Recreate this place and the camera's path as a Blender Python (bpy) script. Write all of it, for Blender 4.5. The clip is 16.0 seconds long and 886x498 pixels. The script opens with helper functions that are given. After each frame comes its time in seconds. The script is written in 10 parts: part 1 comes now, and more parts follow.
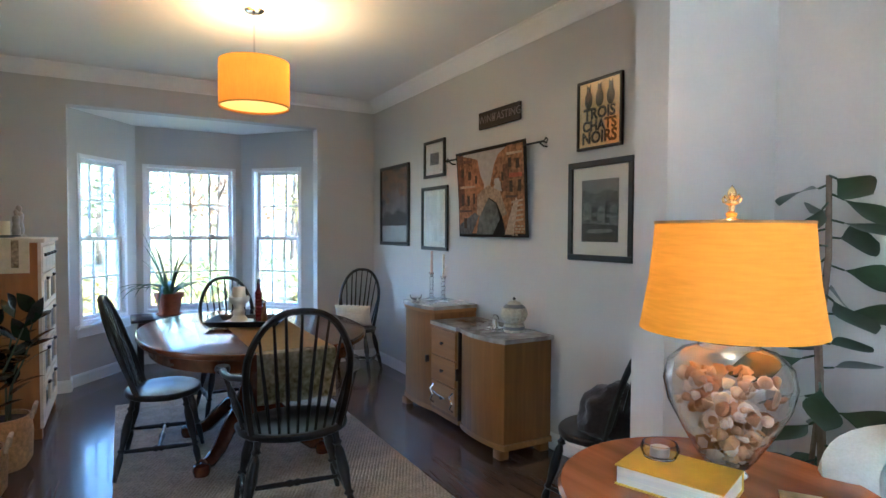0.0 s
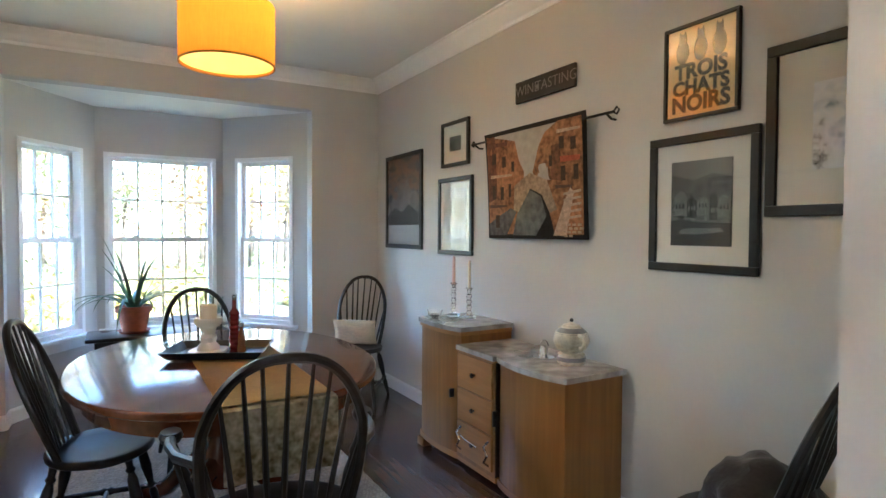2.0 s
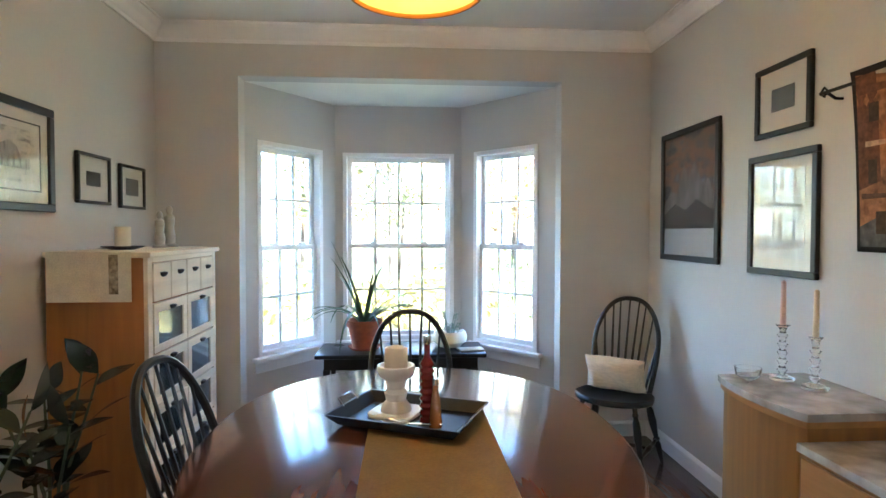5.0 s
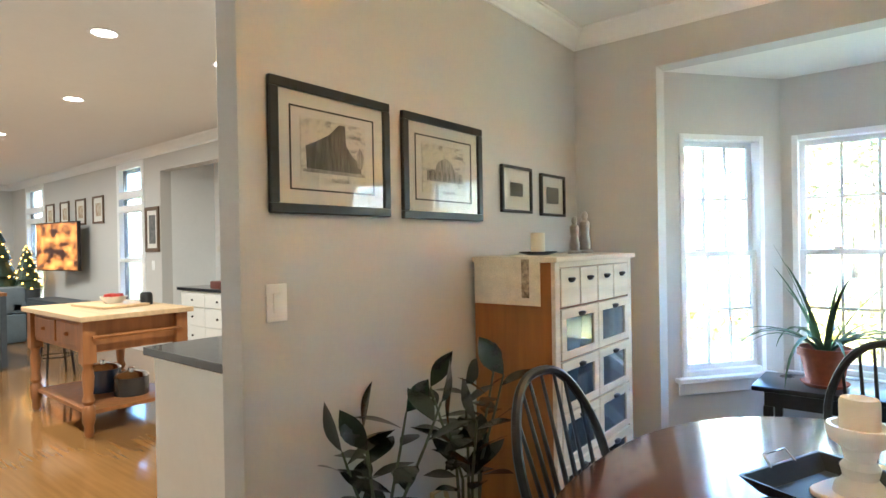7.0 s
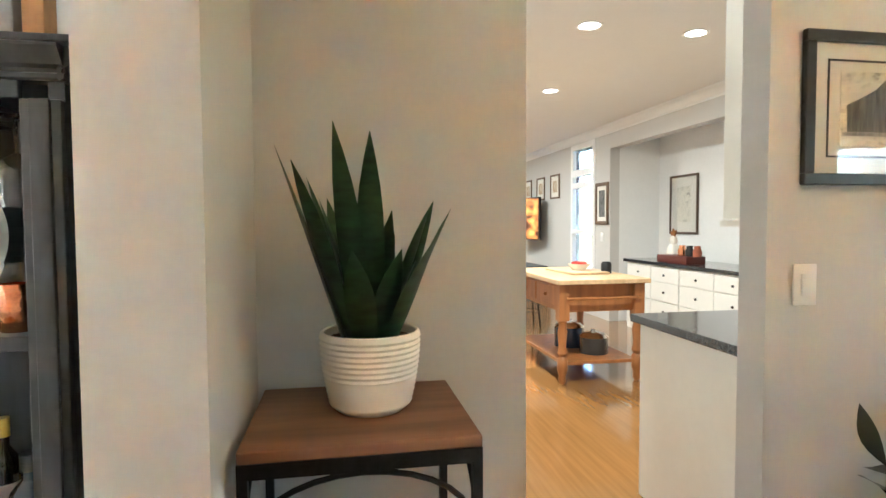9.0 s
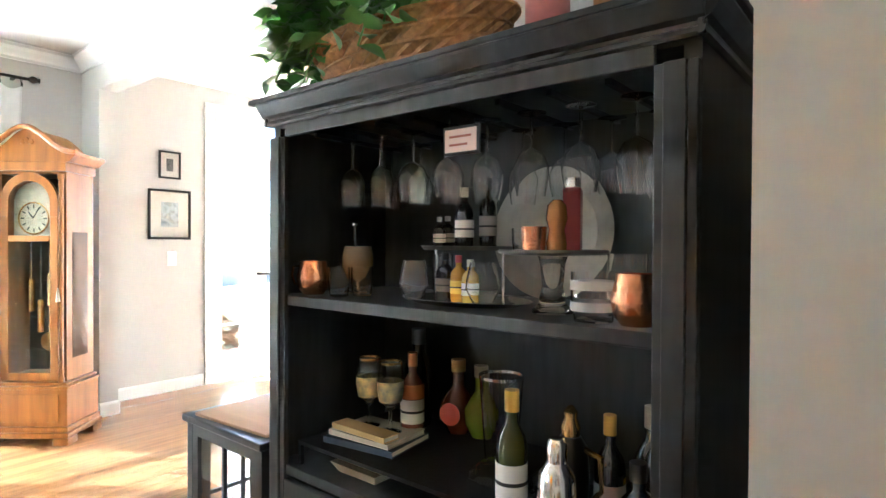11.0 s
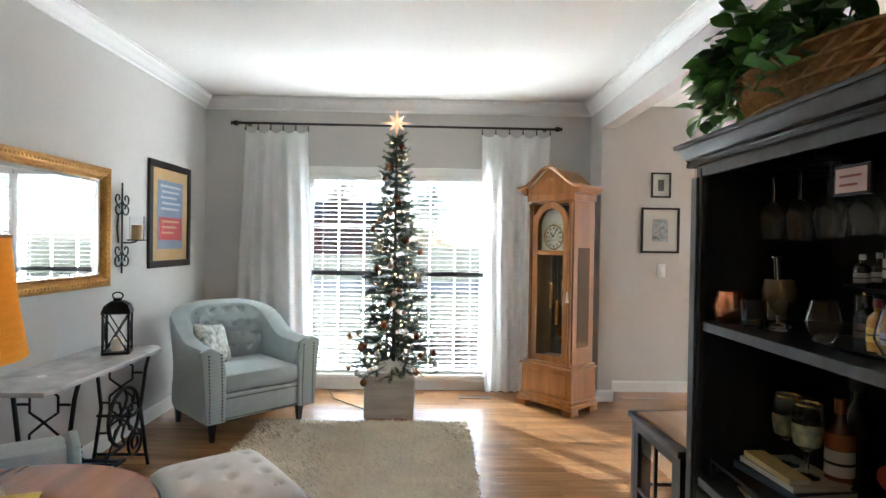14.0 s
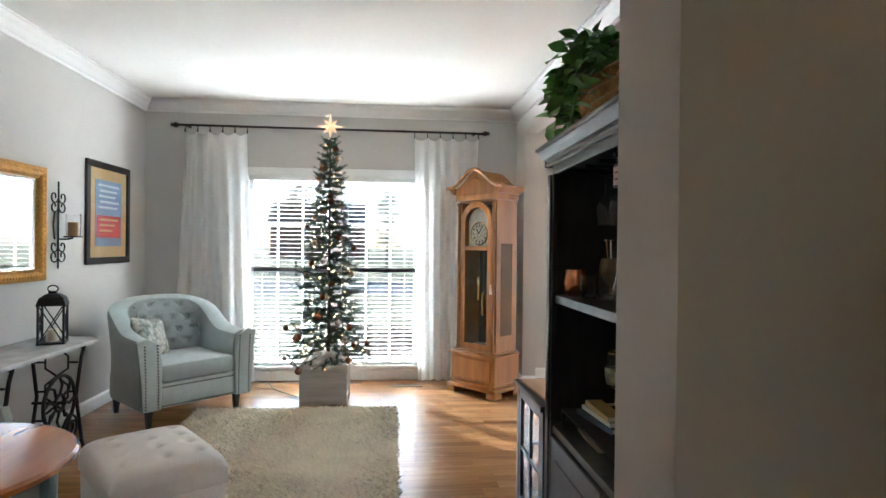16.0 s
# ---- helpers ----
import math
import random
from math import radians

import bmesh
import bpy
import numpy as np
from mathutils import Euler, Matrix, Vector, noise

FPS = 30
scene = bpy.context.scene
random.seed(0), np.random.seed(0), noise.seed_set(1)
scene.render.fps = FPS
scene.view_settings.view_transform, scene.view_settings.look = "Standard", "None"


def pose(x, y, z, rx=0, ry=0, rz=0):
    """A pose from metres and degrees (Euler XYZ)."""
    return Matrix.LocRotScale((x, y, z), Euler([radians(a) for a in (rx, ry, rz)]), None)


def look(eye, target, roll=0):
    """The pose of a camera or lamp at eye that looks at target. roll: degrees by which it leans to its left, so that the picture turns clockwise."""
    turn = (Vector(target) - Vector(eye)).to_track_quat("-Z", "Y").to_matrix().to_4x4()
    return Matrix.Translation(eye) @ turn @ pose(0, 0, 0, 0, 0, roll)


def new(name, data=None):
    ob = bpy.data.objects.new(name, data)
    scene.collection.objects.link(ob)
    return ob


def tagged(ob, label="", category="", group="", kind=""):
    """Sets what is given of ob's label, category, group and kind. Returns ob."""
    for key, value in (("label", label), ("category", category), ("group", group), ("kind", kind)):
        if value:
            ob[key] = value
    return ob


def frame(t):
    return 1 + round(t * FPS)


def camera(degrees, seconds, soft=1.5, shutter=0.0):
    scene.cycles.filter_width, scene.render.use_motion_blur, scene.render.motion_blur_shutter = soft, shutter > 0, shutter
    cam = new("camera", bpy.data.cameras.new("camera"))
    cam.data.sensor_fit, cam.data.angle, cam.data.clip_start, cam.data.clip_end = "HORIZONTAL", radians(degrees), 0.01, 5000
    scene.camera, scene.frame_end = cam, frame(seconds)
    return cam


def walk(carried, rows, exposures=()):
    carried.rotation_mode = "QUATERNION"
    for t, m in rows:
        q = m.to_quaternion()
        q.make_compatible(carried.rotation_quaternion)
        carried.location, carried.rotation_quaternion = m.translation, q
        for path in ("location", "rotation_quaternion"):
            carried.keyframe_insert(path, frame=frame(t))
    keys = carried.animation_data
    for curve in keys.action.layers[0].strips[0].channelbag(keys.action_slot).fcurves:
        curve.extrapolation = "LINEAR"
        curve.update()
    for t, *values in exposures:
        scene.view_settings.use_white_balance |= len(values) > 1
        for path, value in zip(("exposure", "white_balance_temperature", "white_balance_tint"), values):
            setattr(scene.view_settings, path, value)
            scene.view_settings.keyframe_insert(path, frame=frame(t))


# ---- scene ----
cam = camera(76.1, 16.0)
EXPOSURES = [
    (0, 5.9, 4700, 4), (1.5, 6.1, 5050, 5), (3, 6.35, 5450, 7), (5.5, 6.25, 5350, 4), (8, 7.15, 5400, 2), (10.4, 7.2, 5150, 2),
    (11.0, 6.6, 5100, 2), (11.5, 6.05, 5150, 3), (12.2, 5.2, 5250, 5), (13.2, 4.9, 5350, 5), (16, 5.0, 5350, 5),
]
PATH = [
    (0, (-2.368, -5.672, 1.376), (-1.379, -3.934, 1.314), 0.3),
    (0.5, (-2.327, -5.443, 1.382), (-1.333, -3.709, 1.317), 0.3),
    (1, (-2.32, -5.22, 1.382), (-1.319, -3.489, 1.327), 0.4),
    (1.5, (-2.245, -5.01, 1.374), (-1.24, -3.282, 1.321), 0.4),
    (2, (-2.104, -4.809, 1.372), (-1.099, -3.081, 1.313), 0.3),
    (2.5, (-1.991, -4.605, 1.371), (-1.007, -2.865, 1.307), 0.1),
    (3, (-1.91, -4.394, 1.382), (-1.014, -2.607, 1.32), 0.1),
    (3.2, (-1.901, -4.322, 1.384), (-1.039, -2.519, 1.326), 0.2),
    (5.3, (-1.653, -3.71, 1.406), (-1.681, -1.711, 1.35), -0.2),
    (5.5, (-1.644, -3.663, 1.4), (-1.78, -1.668, 1.35), -0.4),
    (6, (-1.614, -3.555, 1.394), (-2.029, -1.599, 1.352), -0.5),
    (6.5, (-1.603, -3.456, 1.393), (-2.396, -1.621, 1.358), -0.8),
    (7, (-1.628, -3.432, 1.373), (-2.887, -1.879, 1.362), -1.0),
    (7.5, (-1.66, -3.449, 1.38), (-3.246, -2.231, 1.371), -0.7),
    (8, (-1.72, -3.489, 1.356), (-3.48, -2.538, 1.375), -0.7),
    (8.2, (-1.702, -3.533, 1.395), (-3.523, -2.705, 1.379), -0.6),
    (10.3, (-1.972, -3.903, 1.325), (-3.88, -4.5, 1.294), 0.4),
    (10.5, (-1.992, -3.931, 1.318), (-3.828, -4.725, 1.295), 0.4),
    (11, (-2.011, -3.967, 1.319), (-3.558, -5.234, 1.298), 0.3),
    (11.5, (-2.006, -3.979, 1.314), (-3.194, -5.589, 1.292), 0.4),
    (12, (-1.991, -3.964, 1.324), (-2.814, -5.787, 1.301), 0.5),
    (12.5, (-1.986, -3.86, 1.347), (-2.501, -5.793, 1.33), 0.7),
    (13, (-1.998, -3.768, 1.382), (-2.27, -5.749, 1.363), 0.8),
    (13.5, (-2.051, -3.682, 1.398), (-2.17, -5.678, 1.378), 0.9),
    (14, (-2.136, -3.58, 1.402), (-2.179, -5.58, 1.381), 0.9),
    (14.5, (-2.225, -3.473, 1.396), (-2.221, -5.473, 1.375), 0.8),
    (15, (-2.333, -3.411, 1.399), (-2.309, -5.41, 1.375), 0.8),
    (15.5, (-2.391, -3.348, 1.389), (-2.387, -5.348, 1.365), 0.8),
    (16, (-2.385, -3.245, 1.345), (-2.565, -5.236, 1.337), 0.6),
]
walk(cam, [(t, look(eye, target, roll)) for t, eye, target, roll in PATH], EXPOSURES)

# ---- world and light ----
world = bpy.data.worlds.new("sky")
scene.world = world
world.use_nodes = True
_n = world.node_tree.nodes
_sky = _n.new("ShaderNodeTexSky")
_sky.sky_type, _sky.sun_disc = "NISHITA", False
SUN_EL, SUN_AZ = 30.0, 143.0
_sky.sun_elevation, _sky.sun_rotation = radians(SUN_EL), radians(SUN_AZ)
world.node_tree.links.new(_sky.outputs[0], _n["Background"].inputs[0])
_n["Background"].inputs[1].default_value = 0.15
sun = new("sun", bpy.data.lights.new("sun", "SUN"))
sun.data.energy, sun.data.angle, sun.data.color = 5.0, radians(0.6), (1.0, 0.94, 0.84)
_a, _e = radians(SUN_AZ), radians(SUN_EL)
sun.matrix_world = look((0, 0, 9), (-math.sin(_a) * math.cos(_e), -math.cos(_a) * math.cos(_e), 9 - math.sin(_e)))


def bulb(name, x, y, z, power, color, radius=0.04):
    d = bpy.data.lights.new(name, "POINT")
    d.energy, d.color, d.shadow_soft_size = power, color, radius
    ob = new(name, d)
    ob.location = (x, y, z)
    return ob


# ---- materials ----
def mat(name, color, rough=0.6, metal=0.0, grain=None, spread=0.12, bump=0.0, bump_scale=None, stretch=(1, 1, 1), spec=0.5, coat=0.0, second=None, per_object=0.0, sheen=0.0, trans=0.0, detail=6.0):
    """A surface with two scales of variation: fine grain (grain: cycles per metre) and broad blotches."""
    m = bpy.data.materials.new(name)
    m.use_nodes = True
    nt = m.node_tree
    N, L = nt.nodes, nt.links
    b = N["Principled BSDF"]
    b.inputs["Roughness"].default_value, b.inputs["Metallic"].default_value = rough, metal
    b.inputs["Specular IOR Level"].default_value = spec
    b.inputs["Coat Weight"].default_value = coat
    b.inputs["Coat Roughness"].default_value = 0.08
    b.inputs["Sheen Weight"].default_value = sheen
    b.inputs["Transmission Weight"].default_value = trans
    c = (*color, 1)
    b.inputs["Base Color"].default_value = c
    if grain is None:
        return m
    tc = N.new("ShaderNodeTexCoord")
    mp = N.new("ShaderNodeMapping")
    mp.inputs["Scale"].default_value = stretch
    L.new(tc.outputs["Object"], mp.inputs[0])
    fine = N.new("ShaderNodeTexNoise")
    fine.inputs["Scale"].default_value, fine.inputs["Detail"].default_value = grain, detail
    L.new(mp.outputs[0], fine.inputs["Vector"])
    broad = N.new("ShaderNodeTexNoise")
    broad.inputs["Scale"].default_value, broad.inputs["Detail"].default_value = grain * 0.13, 3
    L.new(mp.outputs[0], broad.inputs["Vector"])
    mixf = N.new("ShaderNodeMath")
    mixf.operation = "MULTIPLY_ADD"
    mixf.inputs[1].default_value = 0.6
    L.new(fine.outputs["Fac"], mixf.inputs[0])
    half = N.new("ShaderNodeMath")
    half.operation = "MULTIPLY"
    half.inputs[1].default_value = 0.4
    L.new(broad.outputs["Fac"], half.inputs[0])
    L.new(half.outputs[0], mixf.inputs[2])
    ramp = N.new("ShaderNodeValToRGB")
    dark = tuple(max(0, v * (1 - spread)) for v in color)
    light = second or tuple(min(1, v * (1 + spread)) for v in color)
    ramp.color_ramp.elements[0].position, ramp.color_ramp.elements[1].position = 0.33, 0.67
    ramp.color_ramp.elements[0].color, ramp.color_ramp.elements[1].color = (*dark, 1), (*light, 1)
    L.new(mixf.outputs[0], ramp.inputs[0])
    out = ramp.outputs[0]
    if per_object:
        info = N.new("ShaderNodeObjectInfo")
        hsv = N.new("ShaderNodeHueSaturation")
        mr = N.new("ShaderNodeMapRange")
        mr.inputs["To Min"].default_value, mr.inputs["To Max"].default_value = 1 - per_object, 1 + per_object
        L.new(info.outputs["Random"], mr.inputs[0])
        L.new(mr.outputs[0], hsv.inputs["Value"])
        L.new(out, hsv.inputs["Color"])
        out = hsv.outputs[0]
    L.new(out, b.inputs["Base Color"])
    rr = N.new("ShaderNodeMapRange")
    rr.inputs["To Min"].default_value, rr.inputs["To Max"].default_value = max(0, rough - 0.07), min(1, rough + 0.07)
    L.new(broad.outputs["Fac"], rr.inputs[0])
    L.new(rr.outputs[0], b.inputs["Roughness"])
    if bump:
        bt = fine
        if bump_scale:
            bt = N.new("ShaderNodeTexNoise")
            bt.inputs["Scale"].default_value, bt.inputs["Detail"].default_value = bump_scale, 4
            L.new(mp.outputs[0], bt.inputs["Vector"])
        bp = N.new("ShaderNodeBump")
        bp.inputs["Strength"].default_value, bp.inputs["Distance"].default_value = bump, 0.004
        L.new(bt.outputs["Fac"], bp.inputs["Height"])
        L.new(bp.outputs[0], b.inputs["Normal"])
    return m


def glow(name, color, strength, base=None):
    m = mat(name, base or color, 0.6)
    b = m.node_tree.nodes["Principled BSDF"]
    b.inputs["Emission Color"].default_value, b.inputs["Emission Strength"].default_value = (*color, 1), strength
    return m


def glass_mat(name, color=(1, 1, 1), rough=0.0, ior=1.45, thin=0.0):
    """thin: share of the light that goes straight through, for panes."""
    m = bpy.data.materials.new(name)
    m.use_nodes = True
    N, L = m.node_tree.nodes, m.node_tree.links
    b = N["Principled BSDF"]
    b.inputs["Base Color"].default_value, b.inputs["Roughness"].default_value = (*color, 1), rough
    b.inputs["IOR"].default_value, b.inputs["Transmission Weight"].default_value = ior, 1.0
    if thin:
        tr, g, mx, fr = N.new("ShaderNodeBsdfTransparent"), N.new("ShaderNodeBsdfGlossy"), N.new("ShaderNodeMixShader"), N.new("ShaderNodeLayerWeight")
        pw, sc_ = N.new("ShaderNodeMath"), N.new("ShaderNodeMath")
        pw.operation, sc_.operation = "POWER", "MULTIPLY_ADD"
        pw.inputs[1].default_value, sc_.inputs[1].default_value, sc_.inputs[2].default_value = 5.0, 0.9, 0.045
        L.new(fr.outputs["Facing"], pw.inputs[0])
        L.new(pw.outputs[0], sc_.inputs[0])
        g.inputs["Roughness"].default_value = 0.02
        tr.inputs["Color"].default_value = (*[0.97 * v for v in color], 1)
        L.new(sc_.outputs[0], mx.inputs[0])
        L.new(tr.outputs[0], mx.inputs[1])
        L.new(g.outputs[0], mx.inputs[2])
        L.new(mx.outputs[0], N["Material Output"].inputs[0])
    return m


WALL = mat("wall_paint", (0.56, 0.545, 0.52), 0.75, grain=60, spread=0.02, bump=0.05, bump_scale=220)
CEIL = mat("ceiling_paint", (0.80, 0.79, 0.76), 0.85, grain=40, spread=0.015, bump=0.06, bump_scale=150)
TRIM = mat("trim_paint", (0.82, 0.82, 0.81), 0.35, grain=30, spread=0.02)
CREAM = mat("cream_cabinet_paint", (0.78, 0.76, 0.70), 0.4, grain=20, spread=0.02)
VINYL = mat("window_vinyl", (0.85, 0.86, 0.87), 0.35, grain=30, spread=0.02)
# Grey put into the panes dims the outdoor view, less in the bay.
PANE = glass_mat("dimming_window_glass", (0.28, 0.28, 0.29), thin=1.0)
PANEB = glass_mat("dimming_bay_glass", (0.50, 0.51, 0.53), thin=1.0)
OAK = mat("oak_floor", (0.33, 0.17, 0.068), 0.24, grain=26, spread=0.3, stretch=(0.09, 1.6, 1), bump=0.04, per_object=0.16, coat=0.3)
OAKK = mat("kitchen_oak_floor", (0.25, 0.125, 0.038), 0.13, grain=20, spread=0.16, stretch=(0.09, 1.6, 1), bump=0.015, coat=0.4)
OAKX = mat("oak_floor_along", (0.34, 0.18, 0.075), 0.24, grain=26, spread=0.3, stretch=(1.6, 0.09, 1), bump=0.04, per_object=0.16, coat=0.3)
BROWN = mat("brown_floor", (0.105, 0.062, 0.042), 0.22, grain=26, spread=0.25, stretch=(1.6, 0.09, 1), bump=0.03, per_object=0.12, coat=0.35)
GAP = mat("joint", (0.03, 0.018, 0.01), 0.8)
BLACKP = mat("black_paint", (0.010, 0.009, 0.009), 0.30, grain=40, spread=0.4, coat=0.08, spec=0.4)
CABBLK = mat("worn_black_paint", (0.030, 0.030, 0.031), 0.38, grain=30, spread=0.5, stretch=(1, 1, 0.2), bump=0.06)
FRAMEBLK = mat("black_frame", (0.014, 0.012, 0.012), 0.35, grain=40, spread=0.4, bump=0.04)
TABLEW = mat("cherry_wood", (0.11, 0.036, 0.016), 0.17, grain=22, spread=0.35, stretch=(1.3, 0.1, 1), coat=0.5, bump=0.015)
BUFW = mat("walnut_veneer", (0.24, 0.108, 0.026), 0.36, grain=34, spread=0.22, stretch=(1, 1, 0.06), coat=0.1, spec=0.3, bump=0.03)
BUFL = mat("light_drawer_veneer", (0.34, 0.165, 0.055), 0.38, grain=34, spread=0.2, stretch=(1, 0.09, 1), coat=0.0, spec=0.2, bump=0.03)
PINE = mat("pine_chest_wood", (0.34, 0.13, 0.03), 0.42, grain=30, spread=0.2, stretch=(1, 1, 0.09), bump=0.04)
WHITEW = mat("whitewashed_wood", (0.72, 0.60, 0.44), 0.5, grain=20, spread=0.18, stretch=(1, 0.1, 1), bump=0.04)
CLOCKW = mat("golden_oak", (0.27, 0.098, 0.010), 0.36, grain=22, spread=0.3, stretch=(1, 1, 0.08), coat=0.12, bump=0.03)
CARTW = mat("cart_wood", (0.30, 0.12, 0.035), 0.4, grain=20, spread=0.3, stretch=(1, 1, 0.1), bump=0.03)
MAPLE = mat("butcher_block", (0.60, 0.42, 0.23), 0.4, grain=18, spread=0.2, stretch=(0.1, 1.5, 1), bump=0.02)
MARBLE = mat("grey_brown_marble", (0.30, 0.26, 0.24), 0.18, grain=9, spread=0.55, second=(0.62, 0.58, 0.55), coat=0.3)
MARBLEL = mat("pale_grey_marble", (0.55, 0.54, 0.53), 0.25, grain=8, spread=0.3, coat=0.2)
JUTE = mat("jute_weave", (0.40, 0.33, 0.245), 0.95, grain=70, spread=0.4, bump=0.8, sheen=0.2, per_object=0.2)
BRASS = mat("brass", (0.72, 0.50, 0.20), 0.25, metal=1.0, grain=30, spread=0.1)
DKMETAL = mat("dark_bronze", (0.05, 0.04, 0.035), 0.4, metal=0.7, grain=40, spread=0.3)
IRON = mat("black_cast_iron", (0.012, 0.012, 0.013), 0.5, metal=0.5, grain=60, spread=0.4, bump=0.15)
STEEL = mat("polished_steel", (0.75, 0.75, 0.76), 0.12, metal=1.0, grain=20, spread=0.05)
COPPER = mat("hammered_copper", (0.75, 0.32, 0.16), 0.22, metal=1.0, grain=60, spread=0.2, bump=0.5)
WHITEC = mat("white_ceramic", (0.80, 0.77, 0.70), 0.3, grain=20, spread=0.03, coat=0.3)
TERRA = mat("terracotta", (0.30, 0.085, 0.04), 0.75, grain=25, spread=0.25, bump=0.1)
SOIL = mat("potting_soil", (0.035, 0.022, 0.014), 0.95, grain=80, spread=0.5, bump=0.8)
MAT_BOARD = mat("mat_board", (0.74, 0.72, 0.66), 0.9, grain=60, spread=0.02)
GLASS = glass_mat("clear_glass")
PICGLASS = glass_mat("picture_glass", thin=1.0)
MIRROR = mat("mirror_silver", (0.93, 0.93, 0.93), 0.015, metal=1.0)
WAX = mat("ivory_wax", (0.78, 0.71, 0.55), 0.5, grain=20, spread=0.04)
STONE = mat("black_granite", (0.012, 0.012, 0.013), 0.12, grain=90, spread=0.6, second=(0.05, 0.05, 0.05), coat=0.3)
WICKER = mat("wicker", (0.46, 0.25, 0.10), 0.7, grain=60, spread=0.4, bump=0.2)
LINEN = mat("cream_linen", (0.66, 0.60, 0.47), 0.9, grain=160, spread=0.15, bump=0.25)
# ---- building blocks ----
def bm_box(bm, x0, x1, y0, y1, z0, z1, bevel=0.0):
    vs = [bm.verts.new((x, y, z)) for x in (x0, x1) for y in (y0, y1) for z in (z0, z1)]
    fs = [(0, 1, 3, 2), (4, 6, 7, 5), (0, 4, 5, 1), (2, 3, 7, 6), (0, 2, 6, 4), (1, 5, 7, 3)]
    made = [bm.faces.new([vs[i] for i in f]) for f in fs]
    if bevel:
        edges = {e for f in made for e in f.edges}
        bmesh.ops.bevel(bm, geom=list(edges), offset=bevel, segments=2, affect="EDGES", profile=0.5)
    return bm


def box(x0, x1, y0, y1, z0, z1, bevel=0.0):
    return bm_box(bmesh.new(), min(x0, x1), max(x0, x1), min(y0, y1), max(y0, y1), min(z0, z1), max(z0, z1), bevel)


def boxes(rows, bevel=0.0):
    bm = bmesh.new()
    for r in rows:
        sub = box(*r, bevel)
        me = bpy.data.meshes.new("t")
        sub.to_mesh(me)
        sub.free()
        bm.from_mesh(me)
        bpy.data.meshes.remove(me)
    return bm


def join(*bms):
    out = bmesh.new()
    for sub in bms:
        me = bpy.data.meshes.new("t")
        sub.to_mesh(me)
        sub.free()
        out.from_mesh(me)
        bpy.data.meshes.remove(me)
    return out


def lathe(profile, n=24, cap=True):
    """A turned shape: profile rows of (radius, z)."""
    bm = bmesh.new()
    rings = []
    for r, z in profile:
        rings.append([bm.verts.new((r * math.cos(2 * math.pi * k / n), r * math.sin(2 * math.pi * k / n), z)) for k in range(n)])
    for a, b in zip(rings, rings[1:]):
        for k in range(n):
            bm.faces.new((a[k], a[(k + 1) % n], b[(k + 1) % n], b[k]))
    if cap:
        if profile[0][0] > 1e-4:
            bm.faces.new(rings[0][::-1])
        if profile[-1][0] > 1e-4:
            bm.faces.new(rings[-1])
    bmesh.ops.remove_doubles(bm, verts=bm.verts[:], dist=1e-5)
    bmesh.ops.recalc_face_normals(bm, faces=bm.faces[:])
    return bm


def turned(p, q, profile, n=10):
    """A turned rod from p to q: profile rows of (share of the way, radius)."""
    p, q = Vector(p), Vector(q)
    d = q - p
    bm = lathe([(r, s * d.length) for s, r in profile], n)
    bm.transform(Matrix.Translation(p) @ d.to_track_quat("Z", "Y").to_matrix().to_4x4())
    return bm


def rod(p, q, r, n=8, r2=None):
    return turned(p, q, [(0, r), (1, r if r2 is None else r2)], n)


def tube(points, r, n=8, closed=False, taper=None):
    """A bent round bar along points."""
    bm = bmesh.new()
    pts = [Vector(p) for p in points]
    rings = []
    m = len(pts)
    side = None
    for i, p in enumerate(pts):
        a = pts[i - 1] if (i or closed) else p
        b = pts[(i + 1) % m] if (i < m - 1 or closed) else p
        t = (b - a).normalized()
        if side is None:
            side = t.orthogonal().normalized()
        side = (side - t * side.dot(t)).normalized()
        up = t.cross(side)
        rr = r if taper is None else r + (taper - r) * i / (m - 1)
        rings.append([bm.verts.new(p + rr * (math.cos(2 * math.pi * k / n) * side + math.sin(2 * math.pi * k / n) * up)) for k in range(n)])
    for i in range(m if closed else m - 1):
        a, b = rings[i], rings[(i + 1) % m]
        for k in range(n):
            bm.faces.new((a[k], a[(k + 1) % n], b[(k + 1) % n], b[k]))
    if not closed:
        bm.faces.new(rings[0][::-1])
        bm.faces.new(rings[-1])
    return bm


def extrude_poly(pts, z0, z1, bevel=0.0):
    """An upright prism over a plan outline (counter-clockwise)."""
    bm = bmesh.new()
    lo = [bm.verts.new((x, y, z0)) for x, y in pts]
    hi = [bm.verts.new((x, y, z1)) for x, y in pts]
    n = len(pts)
    caps = [bm.faces.new(lo[::-1]), bm.faces.new(hi)]
    for i in range(n):
        bm.faces.new((lo[i], lo[(i + 1) % n], hi[(i + 1) % n], hi[i]))
    bmesh.ops.recalc_face_normals(bm, faces=bm.faces[:])
    if bevel:
        edges = {e for f in caps for e in f.edges}
        bmesh.ops.bevel(bm, geom=list(edges), offset=bevel, segments=3, affect="EDGES", profile=0.5)
    return bm


